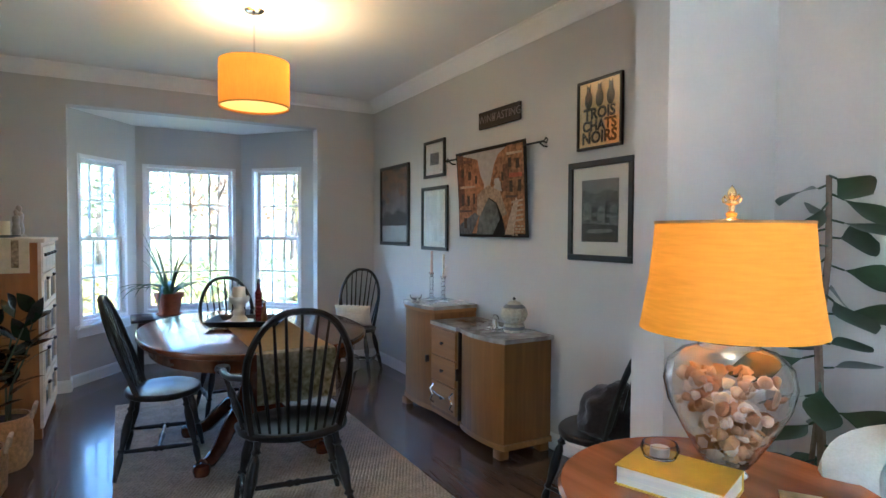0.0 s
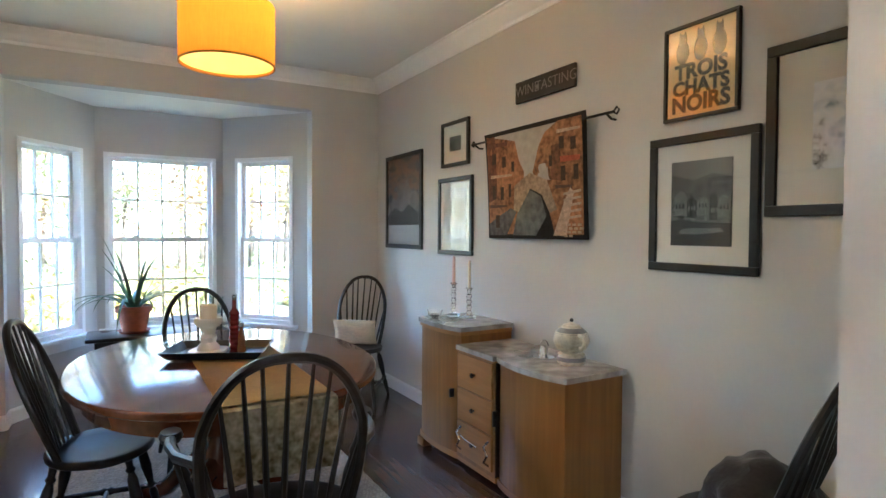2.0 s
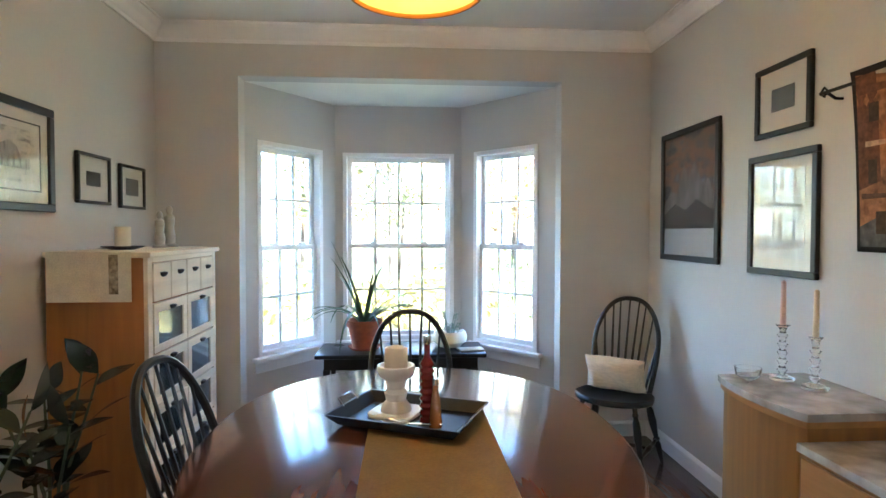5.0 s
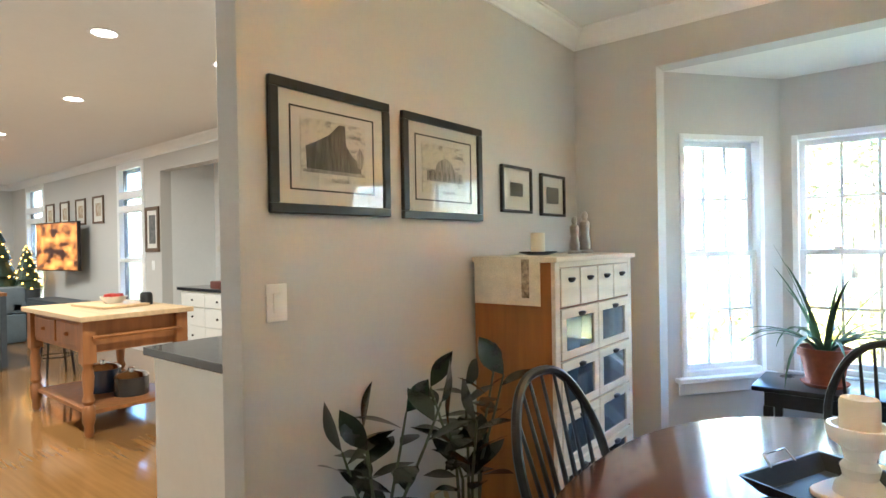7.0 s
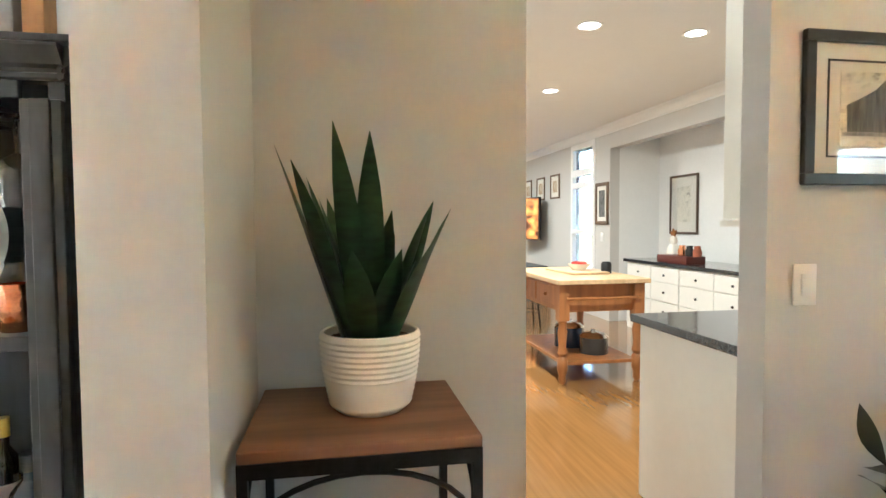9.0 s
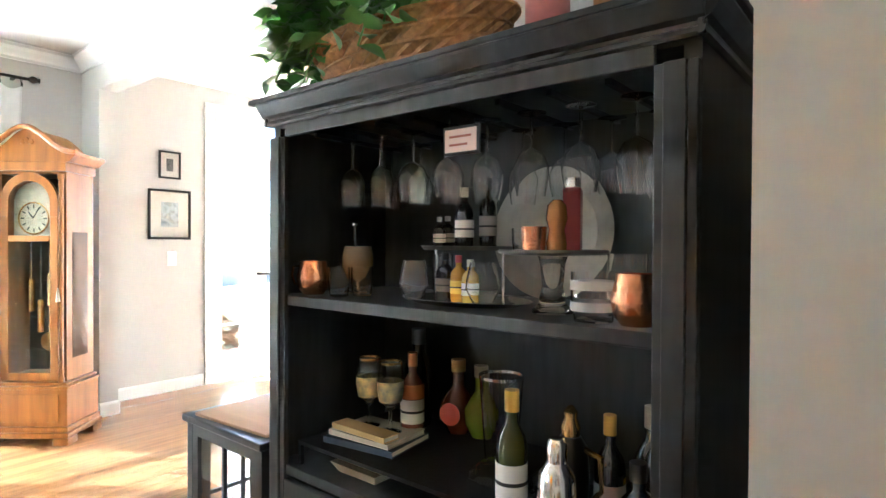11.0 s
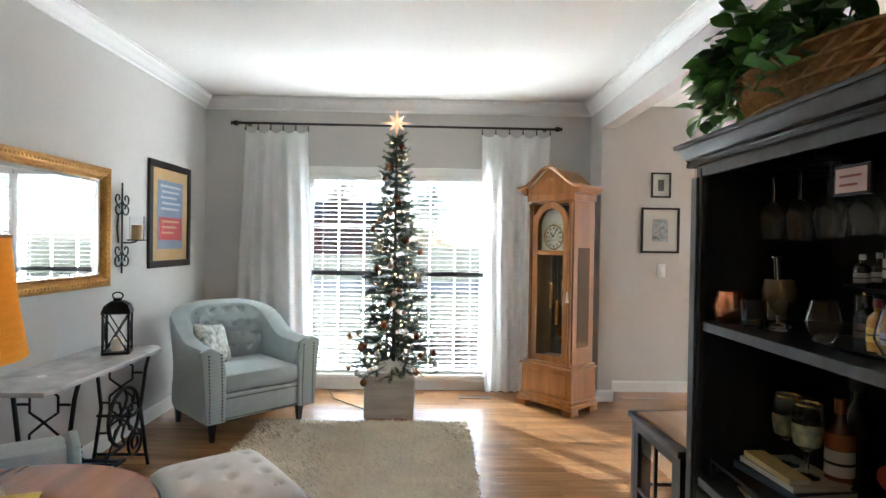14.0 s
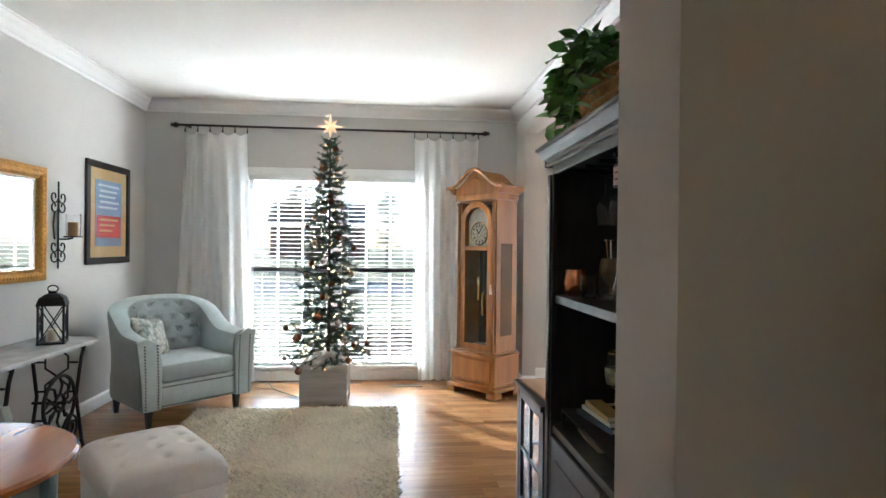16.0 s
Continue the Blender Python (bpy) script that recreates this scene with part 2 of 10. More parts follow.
def sweep(profile, p, q):
    """A moulding: profile rows of (out, up) carried level from p to q; out is to the left of the way."""
    p, q = Vector(p), Vector(q)
    d = (q - p).normalized()
    left = Vector((-d.y, d.x, 0))
    bm = bmesh.new()
    ends = [[bm.verts.new(e + left * o + Vector((0, 0, u))) for o, u in profile] for e in (p, q)]
    n = len(profile)
    for i in range(n):
        bm.faces.new((ends[0][i], ends[0][(i + 1) % n], ends[1][(i + 1) % n], ends[1][i]))
    bm.faces.new(ends[0][::-1])
    bm.faces.new(ends[1])
    bmesh.ops.recalc_face_normals(bm, faces=bm.faces[:])
    return bm


def moved(bm, m):
    bm.transform(m)
    return bm


def mesh_ob(name, bm, material, smooth=False):
    me = bpy.data.meshes.new(name)
    bm.to_mesh(me)
    bm.free()
    me.materials.append(material)
    if smooth:
        for p in me.polygons:
            p.use_smooth = True
        me.set_sharp_from_angle(angle=radians(40))
    return new(name, me)


def part(name, bm, material, parent, label="", smooth=True):
    ob = mesh_ob(name, bm, material, smooth)
    ob.parent = parent
    return tagged(ob, label)


def thing(name, label, category, m=None, group=""):
    ob = new(name)
    ob.empty_display_size = 0.1
    if m is not None:
        ob.matrix_world = m
    return tagged(ob, label, category, group)


def solid(name, bm, material, label, category, group="", m=None, smooth=True):
    ob = mesh_ob(name, bm, material, smooth)
    if m is not None:
        ob.matrix_world = m
    return tagged(ob, label, category, group)


def struct(name, bm, material, label="", category="", smooth=False):
    return tagged(mesh_ob(name, bm, material, smooth), label, category, kind="structure")


# ---- structure: dining room, living room, foyer, kitchen ----
H = 2.74          # ceilings
DX, LX = -3.28, -3.65   # far side walls of dining and living room
DY0, LY1 = -4.15, -4.30   # faces of the right dividing stub
EY0, EY1 = -3.915, -4.105   # faces of the left dividing stub
LY0 = -8.97       # front wall
STUB_R, STUB_L = -0.665, -2.737
BAY_X0, BAY_X1, BAY_Z = -2.755, -0.62, 2.42
BAY_Y = 0.83      # centre bay wall
BC0, BC1 = -2.235, -1.215   # bay corners
SILL, HEAD = 0.53, 2.045
KY0, KY1 = -3.19, -2.43    # kitchen opening
FX = -7.2         # far wall of the foyer


def wall(name, rows, label, material=None):
    return struct(name, boxes(rows), material or WALL, label, "wall")


wall("wall_dining_right", [(0, 0.14, LY0 - 0.14, 0.14, 0, H)], "greige painted plaster wall with framed pictures")
wall("wall_bay", [(DX - 0.12, BAY_X0, 0, 0.14, 0, H), (BAY_X1, 0, 0, 0.14, 0, H), (BAY_X0, BAY_X1, 0, 0.14, BAY_Z, H)], "greige wall around the bay window opening")
wall("wall_dining_left", [(DX - 0.12, DX, KY1, 0, 0, H), (DX - 0.12, DX, EY0, KY0, 0, H), (DX - 0.12, DX, KY0, KY1, 2.42, H)], "greige wall with the kitchen opening")
wall("wall_stub_right", [(STUB_R, 0, LY1, DY0, 0, H)], "short greige wall return between the rooms")
wall("wall_stub_left", [(LX - 0.13, STUB_L, EY1, EY0, 0, H)], "short greige wall return between the rooms")
OP0, OP1 = -8.62, -5.40
wall("wall_living_left", [(LX - 0.13, LX, OP1, EY1, 0, H), (LX - 0.13, LX, LY0, OP0, 0, H), (LX - 0.13, LX, OP0, OP1, 2.45, H)], "greige wall with the wide foyer opening and boxed header")
# front wall with the living-room window and the entry
LW0, LW1, LWZ0, LWZ1 = -2.67, -0.95, 0.15, 2.05
DR0, DR1, DRZ = -6.62, -4.74, 2.53
wall("wall_front", [(LW1, 0, LY0 - 0.14, LY0, 0, H), (LW0, LW1, LY0 - 0.14, LY0, 0, LWZ0), (LW0, LW1, LY0 - 0.14, LY0, LWZ1, H), (DR1, LW0, LY0 - 0.14, LY0, 0, H),
                    (DR0, DR1, LY0 - 0.14, LY0, DRZ, H), (FX, DR0, LY0 - 0.14, LY0, 0, H)], "greige front wall with the window and entry")
wall("wall_foyer_far", [(FX - 0.14, FX, LY0 - 0.14, EY0, 0, H)], "greige foyer wall")
wall("wall_foyer_back", [(FX, LX - 0.13, EY1, EY0, 0, H)], "greige wall between foyer and kitchen")
KX = -15.6
NX0, NX1 = -9.15, -6.2   # recess in the kitchen's rear wall
wall("wall_kitchen_rear", [(NX1, DX - 0.12, 0, 0.14, 0, H), (NX0, NX1, 0, 0.14, 2.42, H), (-9.62, NX0, 0, 0.14, 0, H), (-10.5, -9.62, 0, 0.14, 0, 0.45), (-10.5, -9.62, 0, 0.14, 2.62, H),
                           (-13.7, -10.5, 0, 0.14, 0, H), (-14.75, -13.7, 0, 0.14, 0, 0.45), (-14.75, -13.7, 0, 0.14, 2.62, H), (KX, -14.75, 0, 0.14, 0, H)], "grey wall of the kitchen and family room")
wall("wall_kitchen_recess", [(NX0 - 0.1, NX1 + 0.1, 0.75, 0.87, 0, H), (NX0 - 0.1, NX0, 0.14, 0.75, 0, H), (NX1, NX1 + 0.1, 0.14, 0.75, 0, H)], "pale wall of the kitchen recess", TRIM)
wall("wall_kitchen_far", [(KX - 0.14, KX, -4.3, 0.14, 0, H)], "grey far wall of the family room")
wall("wall_kitchen_side", [(KX, FX - 0.14, EY1, EY0, 0, H)], "grey side wall of the kitchen")


def bay_wall(name, p, q, w0, w1, z0, z1):
    """A bay wall from p to q, with its window opening between the distances w0 and w1 along it."""
    p, q = Vector((*p, 0)), Vector((*q, 0))
    d = (q - p).length
    bm = boxes([(0, w0, 0, 0.12, 0, BAY_Z + 0.05), (w1, d, 0, 0.12, 0, BAY_Z + 0.05), (w0, w1, 0, 0.12, 0, z0), (w0, w1, 0, 0.12, z1, BAY_Z + 0.05)])
    ob = struct(name, bm, WALL, "greige bay wall with a window", "wall")
    ang = math.degrees(math.atan2(q.y - p.y, q.x - p.x))
    ob.matrix_world = pose(p.x, p.y, 0, 0, 0, ang)
    return ob, d


BL = (BAY_X0, 0.14), (BC0, BAY_Y)
BM = (BC0, BAY_Y), (BC1, BAY_Y)
BR = (BC1, BAY_Y), (BAY_X1, 0.14)


def window(name, p, q, w0, w1, z0, z1, cols, rows_, label, sill=True):
    """A white double-hung window in a bay wall: casing, two sashes with muntins, panes, stool."""
    p3, q3 = Vector((*p, 0)), Vector((*q, 0))
    ang = math.degrees(math.atan2(q3.y - p3.y, q3.x - p3.x))
    w = tagged(new(name), label, "window", kind="structure")
    w.matrix_world = pose(p[0], p[1], 0, 0, 0, ang)
    c = 0.035
    part("window_frame", boxes([(w0, w0 + c, -0.008, 0.10, z0, z1), (w1 - c, w1, -0.008, 0.10, z0, z1), (w0 + c, w1 - c, -0.008, 0.10, z1 - c, z1), (w0 + c, w1 - c, -0.008, 0.10, z0, z0 + c)], 0.004), VINYL, w, smooth=False)
    mid = (z0 + z1) / 2 + 0.005
    for k, (a, b, y) in enumerate(((z0 + c, mid + 0.018, 0.03), (mid - 0.018, z1 - c, 0.062))):
        s = 0.034
        x0, x1 = w0 + c, w1 - c
        sash = part("sash", boxes([(x0, x0 + s, y, y + 0.03, a, b), (x1 - s, x1, y, y + 0.03, a, b), (x0 + s, x1 - s, y, y + 0.03, a, a + s), (x0 + s, x1 - s, y, y + 0.03, b - s, b)], 0.003), VINYL, w, smooth=False)
        gx0, gx1, gz0, gz1 = x0 + s, x1 - s, a + s, b - s
        pn = part("pane", box(gx0, gx1, y + 0.013, y + 0.016, gz0, gz1), PANEB, sash, smooth=False)
        pn.visible_shadow = False
        for i in range(1, cols):
            xx = gx0 + (gx1 - gx0) * i / cols
            part("muntin", box(xx - 0.008, xx + 0.008, y + 0.005, y + 0.024, gz0, gz1), VINYL, sash, smooth=False)
        for j in range(1, rows_):
            zz = gz0 + (gz1 - gz0) * j / rows_
            part("muntin", box(gx0, gx1, y + 0.006, y + 0.023, zz - 0.008, zz + 0.008), VINYL, sash, smooth=False)
        if k == 0:
            for f in (0.25, 0.75):
                xx = x0 + (x1 - x0) * f
                part("sash_lock", box(xx - 0.025, xx + 0.025, y - 0.004, y + 0.03, b, b + 0.018, 0.004), VINYL, w)
    if sill:
        part("window_sill", boxes([(w0 - 0.05, w1 + 0.05, -0.05, 0.02, z0 - 0.03, z0), (w0 - 0.03, w1 + 0.03, -0.016, -0.001, z0 - 0.11, z0 - 0.03)], 0.006), VINYL, w, smooth=False)
    return w


lenL = math.dist(*BL)
for i, (seg, m0, m1, cols) in enumerate(((BL, 0.10, lenL - 0.14, 3), (BM, 0.06, (BC1 - BC0) - 0.06, 4), (BR, 0.14, lenL - 0.10, 3))):
    bay_wall(f"wall_bay_{i + 1}", *seg, m0, m1, SILL, HEAD)
    window(f"window_{i + 1}", *seg, m0, m1, SILL, HEAD, cols, 2, "white double-hung bay window with muntin grid and sill")
struct("bay_soffit", extrude_poly([(BAY_X0 - 0.1, 0.139), (BAY_X1 + 0.1, 0.139), (BC1 + 0.1, BAY_Y + 0.15), (BC0 - 0.1, BAY_Y + 0.15)], BAY_Z, BAY_Z + 0.1), CEIL, "white soffit over the bay window", "ceiling")
struct("ceiling", boxes([(DX - 0.12, 0.14, LY0 - 0.14, 0.14, H, H + 0.12), (KX, DX - 0.12, LY0 - 0.14, 0.9, H, H + 0.12)]), CEIL, "flat white painted ceiling", "ceiling")

CROWN = [(0, 0), (0, -0.112), (0.012, -0.112), (0.014, -0.092), (0.03, -0.078), (0.052, -0.05), (0.075, -0.03), (0.082, -0.012), (0.095, -0.012), (0.095, 0)]
BASE = [(0, 0), (0.014, 0), (0.014, 0.085), (0.010, 0.095), (0.004, 0.105), (0, 0.105)]


def run(name, profile, z, pts, label):
    bm = join(*[sweep(profile, (*a, z), (*b, z)) for a, b in zip(pts, pts[1:])])
    return struct(name, bm, TRIM, label, "trim")


Hc = H - 0.001
run("trim_crown_dining", CROWN, Hc, [(STUB_R, DY0), (0, DY0), (0, 0), (DX, 0), (DX, EY0), (STUB_L, EY0)], "white crown moulding")
run("trim_crown_living", CROWN, Hc, [(STUB_L, EY1), (LX, EY1), (LX, LY0), (0, LY0), (0, LY1), (STUB_R, LY1)], "white crown moulding")
run("trim_crown_kitchen", CROWN, Hc, [(DX - 0.12, 0), (KX, 0), (KX, -4.1)], "white crown moulding")
run("baseboard_dining", BASE, 0.002, [(STUB_R, DY0), (0, DY0), (0, 0), (BAY_X1, 0)], "white baseboard")
run("baseboard_bay", BASE, 0.002, [(BAY_X1, 0.0), (BAY_X1, 0.14), (BC1, BAY_Y), (BC0, BAY_Y), (BAY_X0, 0.14), (BAY_X0, 0.0), (DX, 0), (DX, KY1)], "white baseboard")
run("baseboard_dining_left", BASE, 0.002, [(DX, KY0), (DX, EY0), (STUB_L, EY0), (STUB_L, EY1), (LX, EY1), (LX, OP1)], "white baseboard")
run("baseboard_living", BASE, 0.002, [(LX - 0.13, OP0), (LX, OP0), (LX, LY0), (0, LY0), (0, LY1), (STUB_R, LY1), (STUB_R, DY0)], "white baseboard")
run("baseboard_foyer", BASE, 0.002, [(DR1 + 0.1, LY0), (LX - 0.13, LY0), (LX - 0.13, OP0)], "white baseboard")
struct("ground", box(-400, 400, -400, 400, -0.62, -0.60), mat("lawn", (0.20, 0.18, 0.08), 0.95, grain=3, spread=0.4), "autumn lawn around the house", "ground")
struct("floor_base", boxes([(KX, 0.14, LY0 - 0.14, 0.95, -0.5, -0.021)]), GAP, "dark joint under the floorboards", "floor")
struct("floor_dining", box(DX, 0, -4.1, 0.9, -0.02, -0.007), BROWN, "dark brown wooden floor", "floor")
struct("floor_living", box(FX, 0, LY0, -4.1, -0.02, -0.007), OAKX, "golden oak strip floor", "floor")
struct("floor_kitchen", box(KX, DX, -4.1, 0.9, -0.02, -0.001), OAKK, "glossy golden oak floor", "floor")
# ---- dining room ----
def windsor(label, m, arms=False, group="windsor chairs"):
    """A black bow-back Windsor chair; it faces -y."""
    c = thing("windsor_chair", label, "chair", m, group)
    n = 28
    outline = []
    for k in range(n):
        a = 2 * math.pi * k / n
        x, y = math.cos(a), math.sin(a)
        outline.append((0.225 * x * (1.0 + 0.06 * (y < 0)), 0.205 * y * (0.94 if y > 0 else 1.05)))
    seat = extrude_poly(outline, 0.415, 0.45, 0.012)
    bmesh.ops.inset_region(seat, faces=[f for f in seat.faces if f.normal.z > 0.99], thickness=0.05, depth=-0.012)
    part("seat", seat, BLACKP, c)
    legp = [(0, 0.011), (0.06, 0.013), (0.28, 0.019), (0.34, 0.013), (0.37, 0.022), (0.4, 0.013), (0.62, 0.024), (0.8, 0.02), (0.86, 0.012), (0.89, 0.021), (0.92, 0.013), (1, 0.016)]
    feet = [(sx * 0.225, sy * 0.215 + 0.0, sx * 0.15, sy * 0.13) for sx in (-1, 1) for sy in (-1, 1)]
    at = lambda f, s: (f[0] + (f[2] - f[0]) * s, f[1] + (f[3] - f[1]) * s, 0.42 * s)
    for f in feet:
        part("leg", turned((f[0], f[1], 0), (f[2], f[3], 0.42), legp, 10), BLACKP, c)
    strp = [(0, 0.009), (0.3, 0.013), (0.42, 0.012), (0.46, 0.018), (0.5, 0.013), (0.54, 0.018), (0.58, 0.012), (0.7, 0.013), (1, 0.009)]
    part("stretcher", turned(at(feet[0], 0.36), at(feet[1], 0.36), strp), BLACKP, c)
    part("stretcher", turned(at(feet[2], 0.36), at(feet[3], 0.36), strp), BLACKP, c)
    pa = [(a + b) / 2 for a, b in zip(at(feet[0], 0.36), at(feet[1], 0.36))]
    pb = [(a + b) / 2 for a, b in zip(at(feet[2], 0.36), at(feet[3], 0.36))]
    part("stretcher", turned(pa, pb, strp), BLACKP, c)
    bow = []
    top = 0.56 if arms else 0.54
    for k in range(33):
        a = math.pi * k / 32
        sx = math.cos(a)
        up = math.sin(a) ** 0.75
        w = 0.172 + 0.048 * min(1, up * 1.6)
        bow.append((w * math.copysign(abs(sx) ** 0.8, sx), 0.11 + 0.06 * up + 0.13 * up, 0.445 + top * up))
    part("bow", tube(bow, 0.0145, 8), BLACKP, c)
    for k in range(9):
        s = (k - 4) / 4.0
        xb = 0.14 * s
        best = min((p for p in bow), key=lambda p: abs(p[0] - 0.195 * s) + (0 if p[2] > 0.7 else 9))
        part("spindle", turned((xb, 0.145 - 0.03 * s * s, 0.44), best, [(0, 0.006), (0.35, 0.0085), (0.7, 0.0065), (1, 0.005)], 6), BLACKP, c)
    if arms:
        for sx in (-1, 1):
            p = min(bow, key=lambda q: abs(q[2] - 0.70) + (9 if q[0] * sx < 0 else 0))
            path = [p, (sx * 0.25, 0.08, 0.695), (sx * 0.272, -0.02, 0.69), (sx * 0.275, -0.10, 0.688)]
            arm = part("arm", tube(path, 0.015, 8), BLACKP, c)
            part("hand_rest", moved(lathe([(0.0, -0.014), (0.03, -0.014), (0.036, 0), (0.03, 0.014), (0, 0.014)], 14), Matrix.Translation((sx * 0.275, -0.12, 0.688)) @ Matrix.Diagonal((0.9, 1.3, 1.1, 1))), BLACKP, c)
            part("arm_post", turned((sx * 0.20, -0.06, 0.44), (sx * 0.272, -0.09, 0.685), [(0, 0.011), (0.3, 0.018), (0.5, 0.012), (0.55, 0.018), (0.7, 0.011), (1, 0.011)]), BLACKP, c)
            part("arm_spindle", rod((sx * 0.20, 0.05, 0.44), (sx * 0.262, 0.03, 0.69), 0.007), BLACKP, c)
    return c


windsor("black painted bow-back Windsor armchair pulled up to the table", pose(-1.66, -2.99, 0.012, 0, 0, 172) @ Matrix.Diagonal((1.14, 1.1, 1.02, 1)), arms=True)
windsor("black painted bow-back Windsor chair beside the table", pose(-2.17, -1.99, 0.012, 0, 0, 82))
windsor("black painted bow-back Windsor chair by the bay window", pose(-1.64, -1.17, 0.012, 0, 0, 2))
windsor("black painted bow-back Windsor chair in the corner holding a pillow", pose(-0.42, -0.50, 0.0, 0, 0, -38))
windsor("black painted bow-back Windsor chair by the sideboard with a dark throw", pose(-0.37, -3.74, 0.0, 0, 0, 190))


def cushion(name, w, h, d, material, label, category, m, n=14):
    bm = bmesh.new()
    grid = {}
    for s in (1, -1):
        for i in range(n + 1):
            for j in range(n + 1):
                u, v = 2 * i / n - 1, 2 * j / n - 1
                if s == -1 and (i in (0, n) or j in (0, n)):
                    grid[s, i, j] = grid[1, i, j]
                    continue
                puff = ((1 - u ** 4) * (1 - v ** 4)) ** 0.55
                pin = 1 - 0.07 * (1 - abs(u)) * abs(v) ** 3
                pin2 = 1 - 0.07 * (1 - abs(v)) * abs(u) ** 3
                wob = 0.006 * math.sin(5 * u + 3 * v)
                grid[s, i, j] = bm.verts.new((u * w / 2 * pin2, s * (d / 2 * puff + wob * puff), v * h / 2 * pin))
    for s in (1, -1):
        for i in range(n):
            for j in range(n):
                f = [grid[s, i, j], grid[s, i + 1, j], grid[s, i + 1, j + 1], grid[s, i, j + 1]]
                bm.faces.new(f if s == -1 else f[::-1])
    bmesh.ops.recalc_face_normals(bm, faces=bm.faces[:])
    return solid(name, bm, material, label, category, m=m)


cushion("lumbar_pillow", 0.36, 0.21, 0.13, mat("ribbed_cream_cloth", (0.66, 0.58, 0.45), 0.95, grain=90, spread=0.15, stretch=(0.3, 1, 1), bump=0.3), "cream woven lumbar pillow leaning on the corner chair", "pillow", pose(-0.41, -0.47, 0.555, 14, 0, -38))
throw = bmesh.new()
bmesh.ops.create_icosphere(throw, subdivisions=4, radius=1)
for v in throw.verts:
    k = 1 + 0.18 * noise.noise(v.co * 2.2) + 0.06 * noise.noise(v.co * 6)
    v.co = Vector((v.co.x * 0.19 * k, v.co.y * 0.17 * k, max(-0.07, v.co.z * 0.15 * k)))
solid("throw_blanket", throw, mat("dark_wool", (0.018, 0.013, 0.014), 0.95, grain=70, spread=0.4, bump=0.5, sheen=0.3), "crumpled dark wool throw lying on a chair", "blanket", m=pose(-0.36, -3.80, 0.52, 0, 0, 10))

# table
TX, TY, TZ = -1.645, -1.96, 0.765


def oval(a, b, n=64, p=2.25):
    out = []
    for k in range(n):
        t = 2 * math.pi * k / n
        c, s = math.cos(t), math.sin(t)
        out.append((a * math.copysign(abs(c) ** (2 / p), c), b * math.copysign(abs(s) ** (2 / p), s)))
    return out


tb = thing("dining_table", "oval cherry wood pedestal dining table with a glossy top", "table", pose(TX, TY, 0.012))
part("tabletop", extrude_poly(oval(0.66, 0.85), TZ - 0.045, TZ - 0.012, 0.01), TABLEW, tb)
part("apron", extrude_poly(oval(0.595, 0.785), TZ - 0.12, TZ - 0.046), TABLEW, tb)
part("pedestal", lathe([(0.10, 0.16), (0.13, 0.2), (0.14, 0.26), (0.095, 0.33), (0.075, 0.40), (0.09, 0.5), (0.12, 0.58), (0.16, 0.63), (0.17, 0.645)], 28), TABLEW, tb)
for k in range(4):
    a = math.radians(45 + 90 * k)
    pts = [(0.05, 0.27), (0.16, 0.25), (0.26, 0.17), (0.34, 0.09), (0.42, 0.05), (0.48, 0.055)]
    foot = tube([(r * math.cos(a), r * math.sin(a), z) for r, z in pts], 0.052, 10, taper=0.034)
    pf = part("foot", foot, TABLEW, tb)
    part("toe", moved(lathe([(0, 0.0), (0.04, 0.0), (0.048, 0.03), (0.045, 0.06), (0, 0.075)], 16), Matrix.Translation((0.49 * math.cos(a), 0.49 * math.sin(a), 0.0))), TABLEW, pf)
ZT = TZ + 0.0005

# jute rug under the table, woven in ribs
rug = bmesh.new()
RX0, RX1, RY0, RY1 = -2.42, -0.89, -3.62, -0.62
nx, ny = 150, 150
vs = [[rug.verts.new((RX0 + (RX1 - RX0) * i / nx + 0.004 * noise.noise(Vector((i, j, 0)) * 0.4), RY0 + (RY1 - RY0) * j / ny + 0.004 * noise.noise(Vector((i, j, 7)) * 0.4),
       0.008 + 0.003 * ((i + j) % 2) + 0.002 * noise.noise(Vector((i, j, 3)) * 0.9))) for j in range(ny + 1)] for i in range(nx + 1)]
for i in range(nx):
    for j in range(ny):
        rug.faces.new((vs[i][j], vs[i + 1][j], vs[i + 1][j + 1], vs[i][j + 1]))
edge = [vs[i][0] for i in range(nx + 1)] + [vs[nx][j] for j in range(1, ny + 1)] + [vs[i][ny] for i in range(nx - 1, -1, -1)] + [vs[0][j] for j in range(ny - 1, 0, -1)]
low = [rug.verts.new((v.co.x, v.co.y, 0.001)) for v in edge]
for k in range(len(edge)):
    k2 = (k + 1) % len(edge)
    rug.faces.new((edge[k2], edge[k], low[k], low[k2]))
solid("jute_rug", rug, JUTE, "flat woven beige jute rug under the dining table", "rug", smooth=False)

# runner, with a patterned end that hangs over the near edge
GOLD = mat("gold_cloth", (0.50, 0.33, 0.13), 0.8, grain=120, spread=0.12, bump=0.2)
PATT = mat("damask_cloth", (0.30, 0.24, 0.12), 0.85, grain=38, spread=0.5, second=(0.62, 0.54, 0.38), bump=0.2, detail=1.0)
rn = thing("table_runner", "gold table runner with a patterned hanging end", "table runner", pose(TX + 0.05, TY, 0.012))
bm = bmesh.new()
rows_ = []
for y, z in [(0.30, 0.7545), (0.0, 0.7545), (-0.4, 0.7545), (-0.81, 0.7545)]:
    rows_.append([bm.verts.new((-0.20 + 0.40 * i / 10, y, z + 0.0015 * math.sin(i * 2.1 + y * 9))) for i in range(11)])
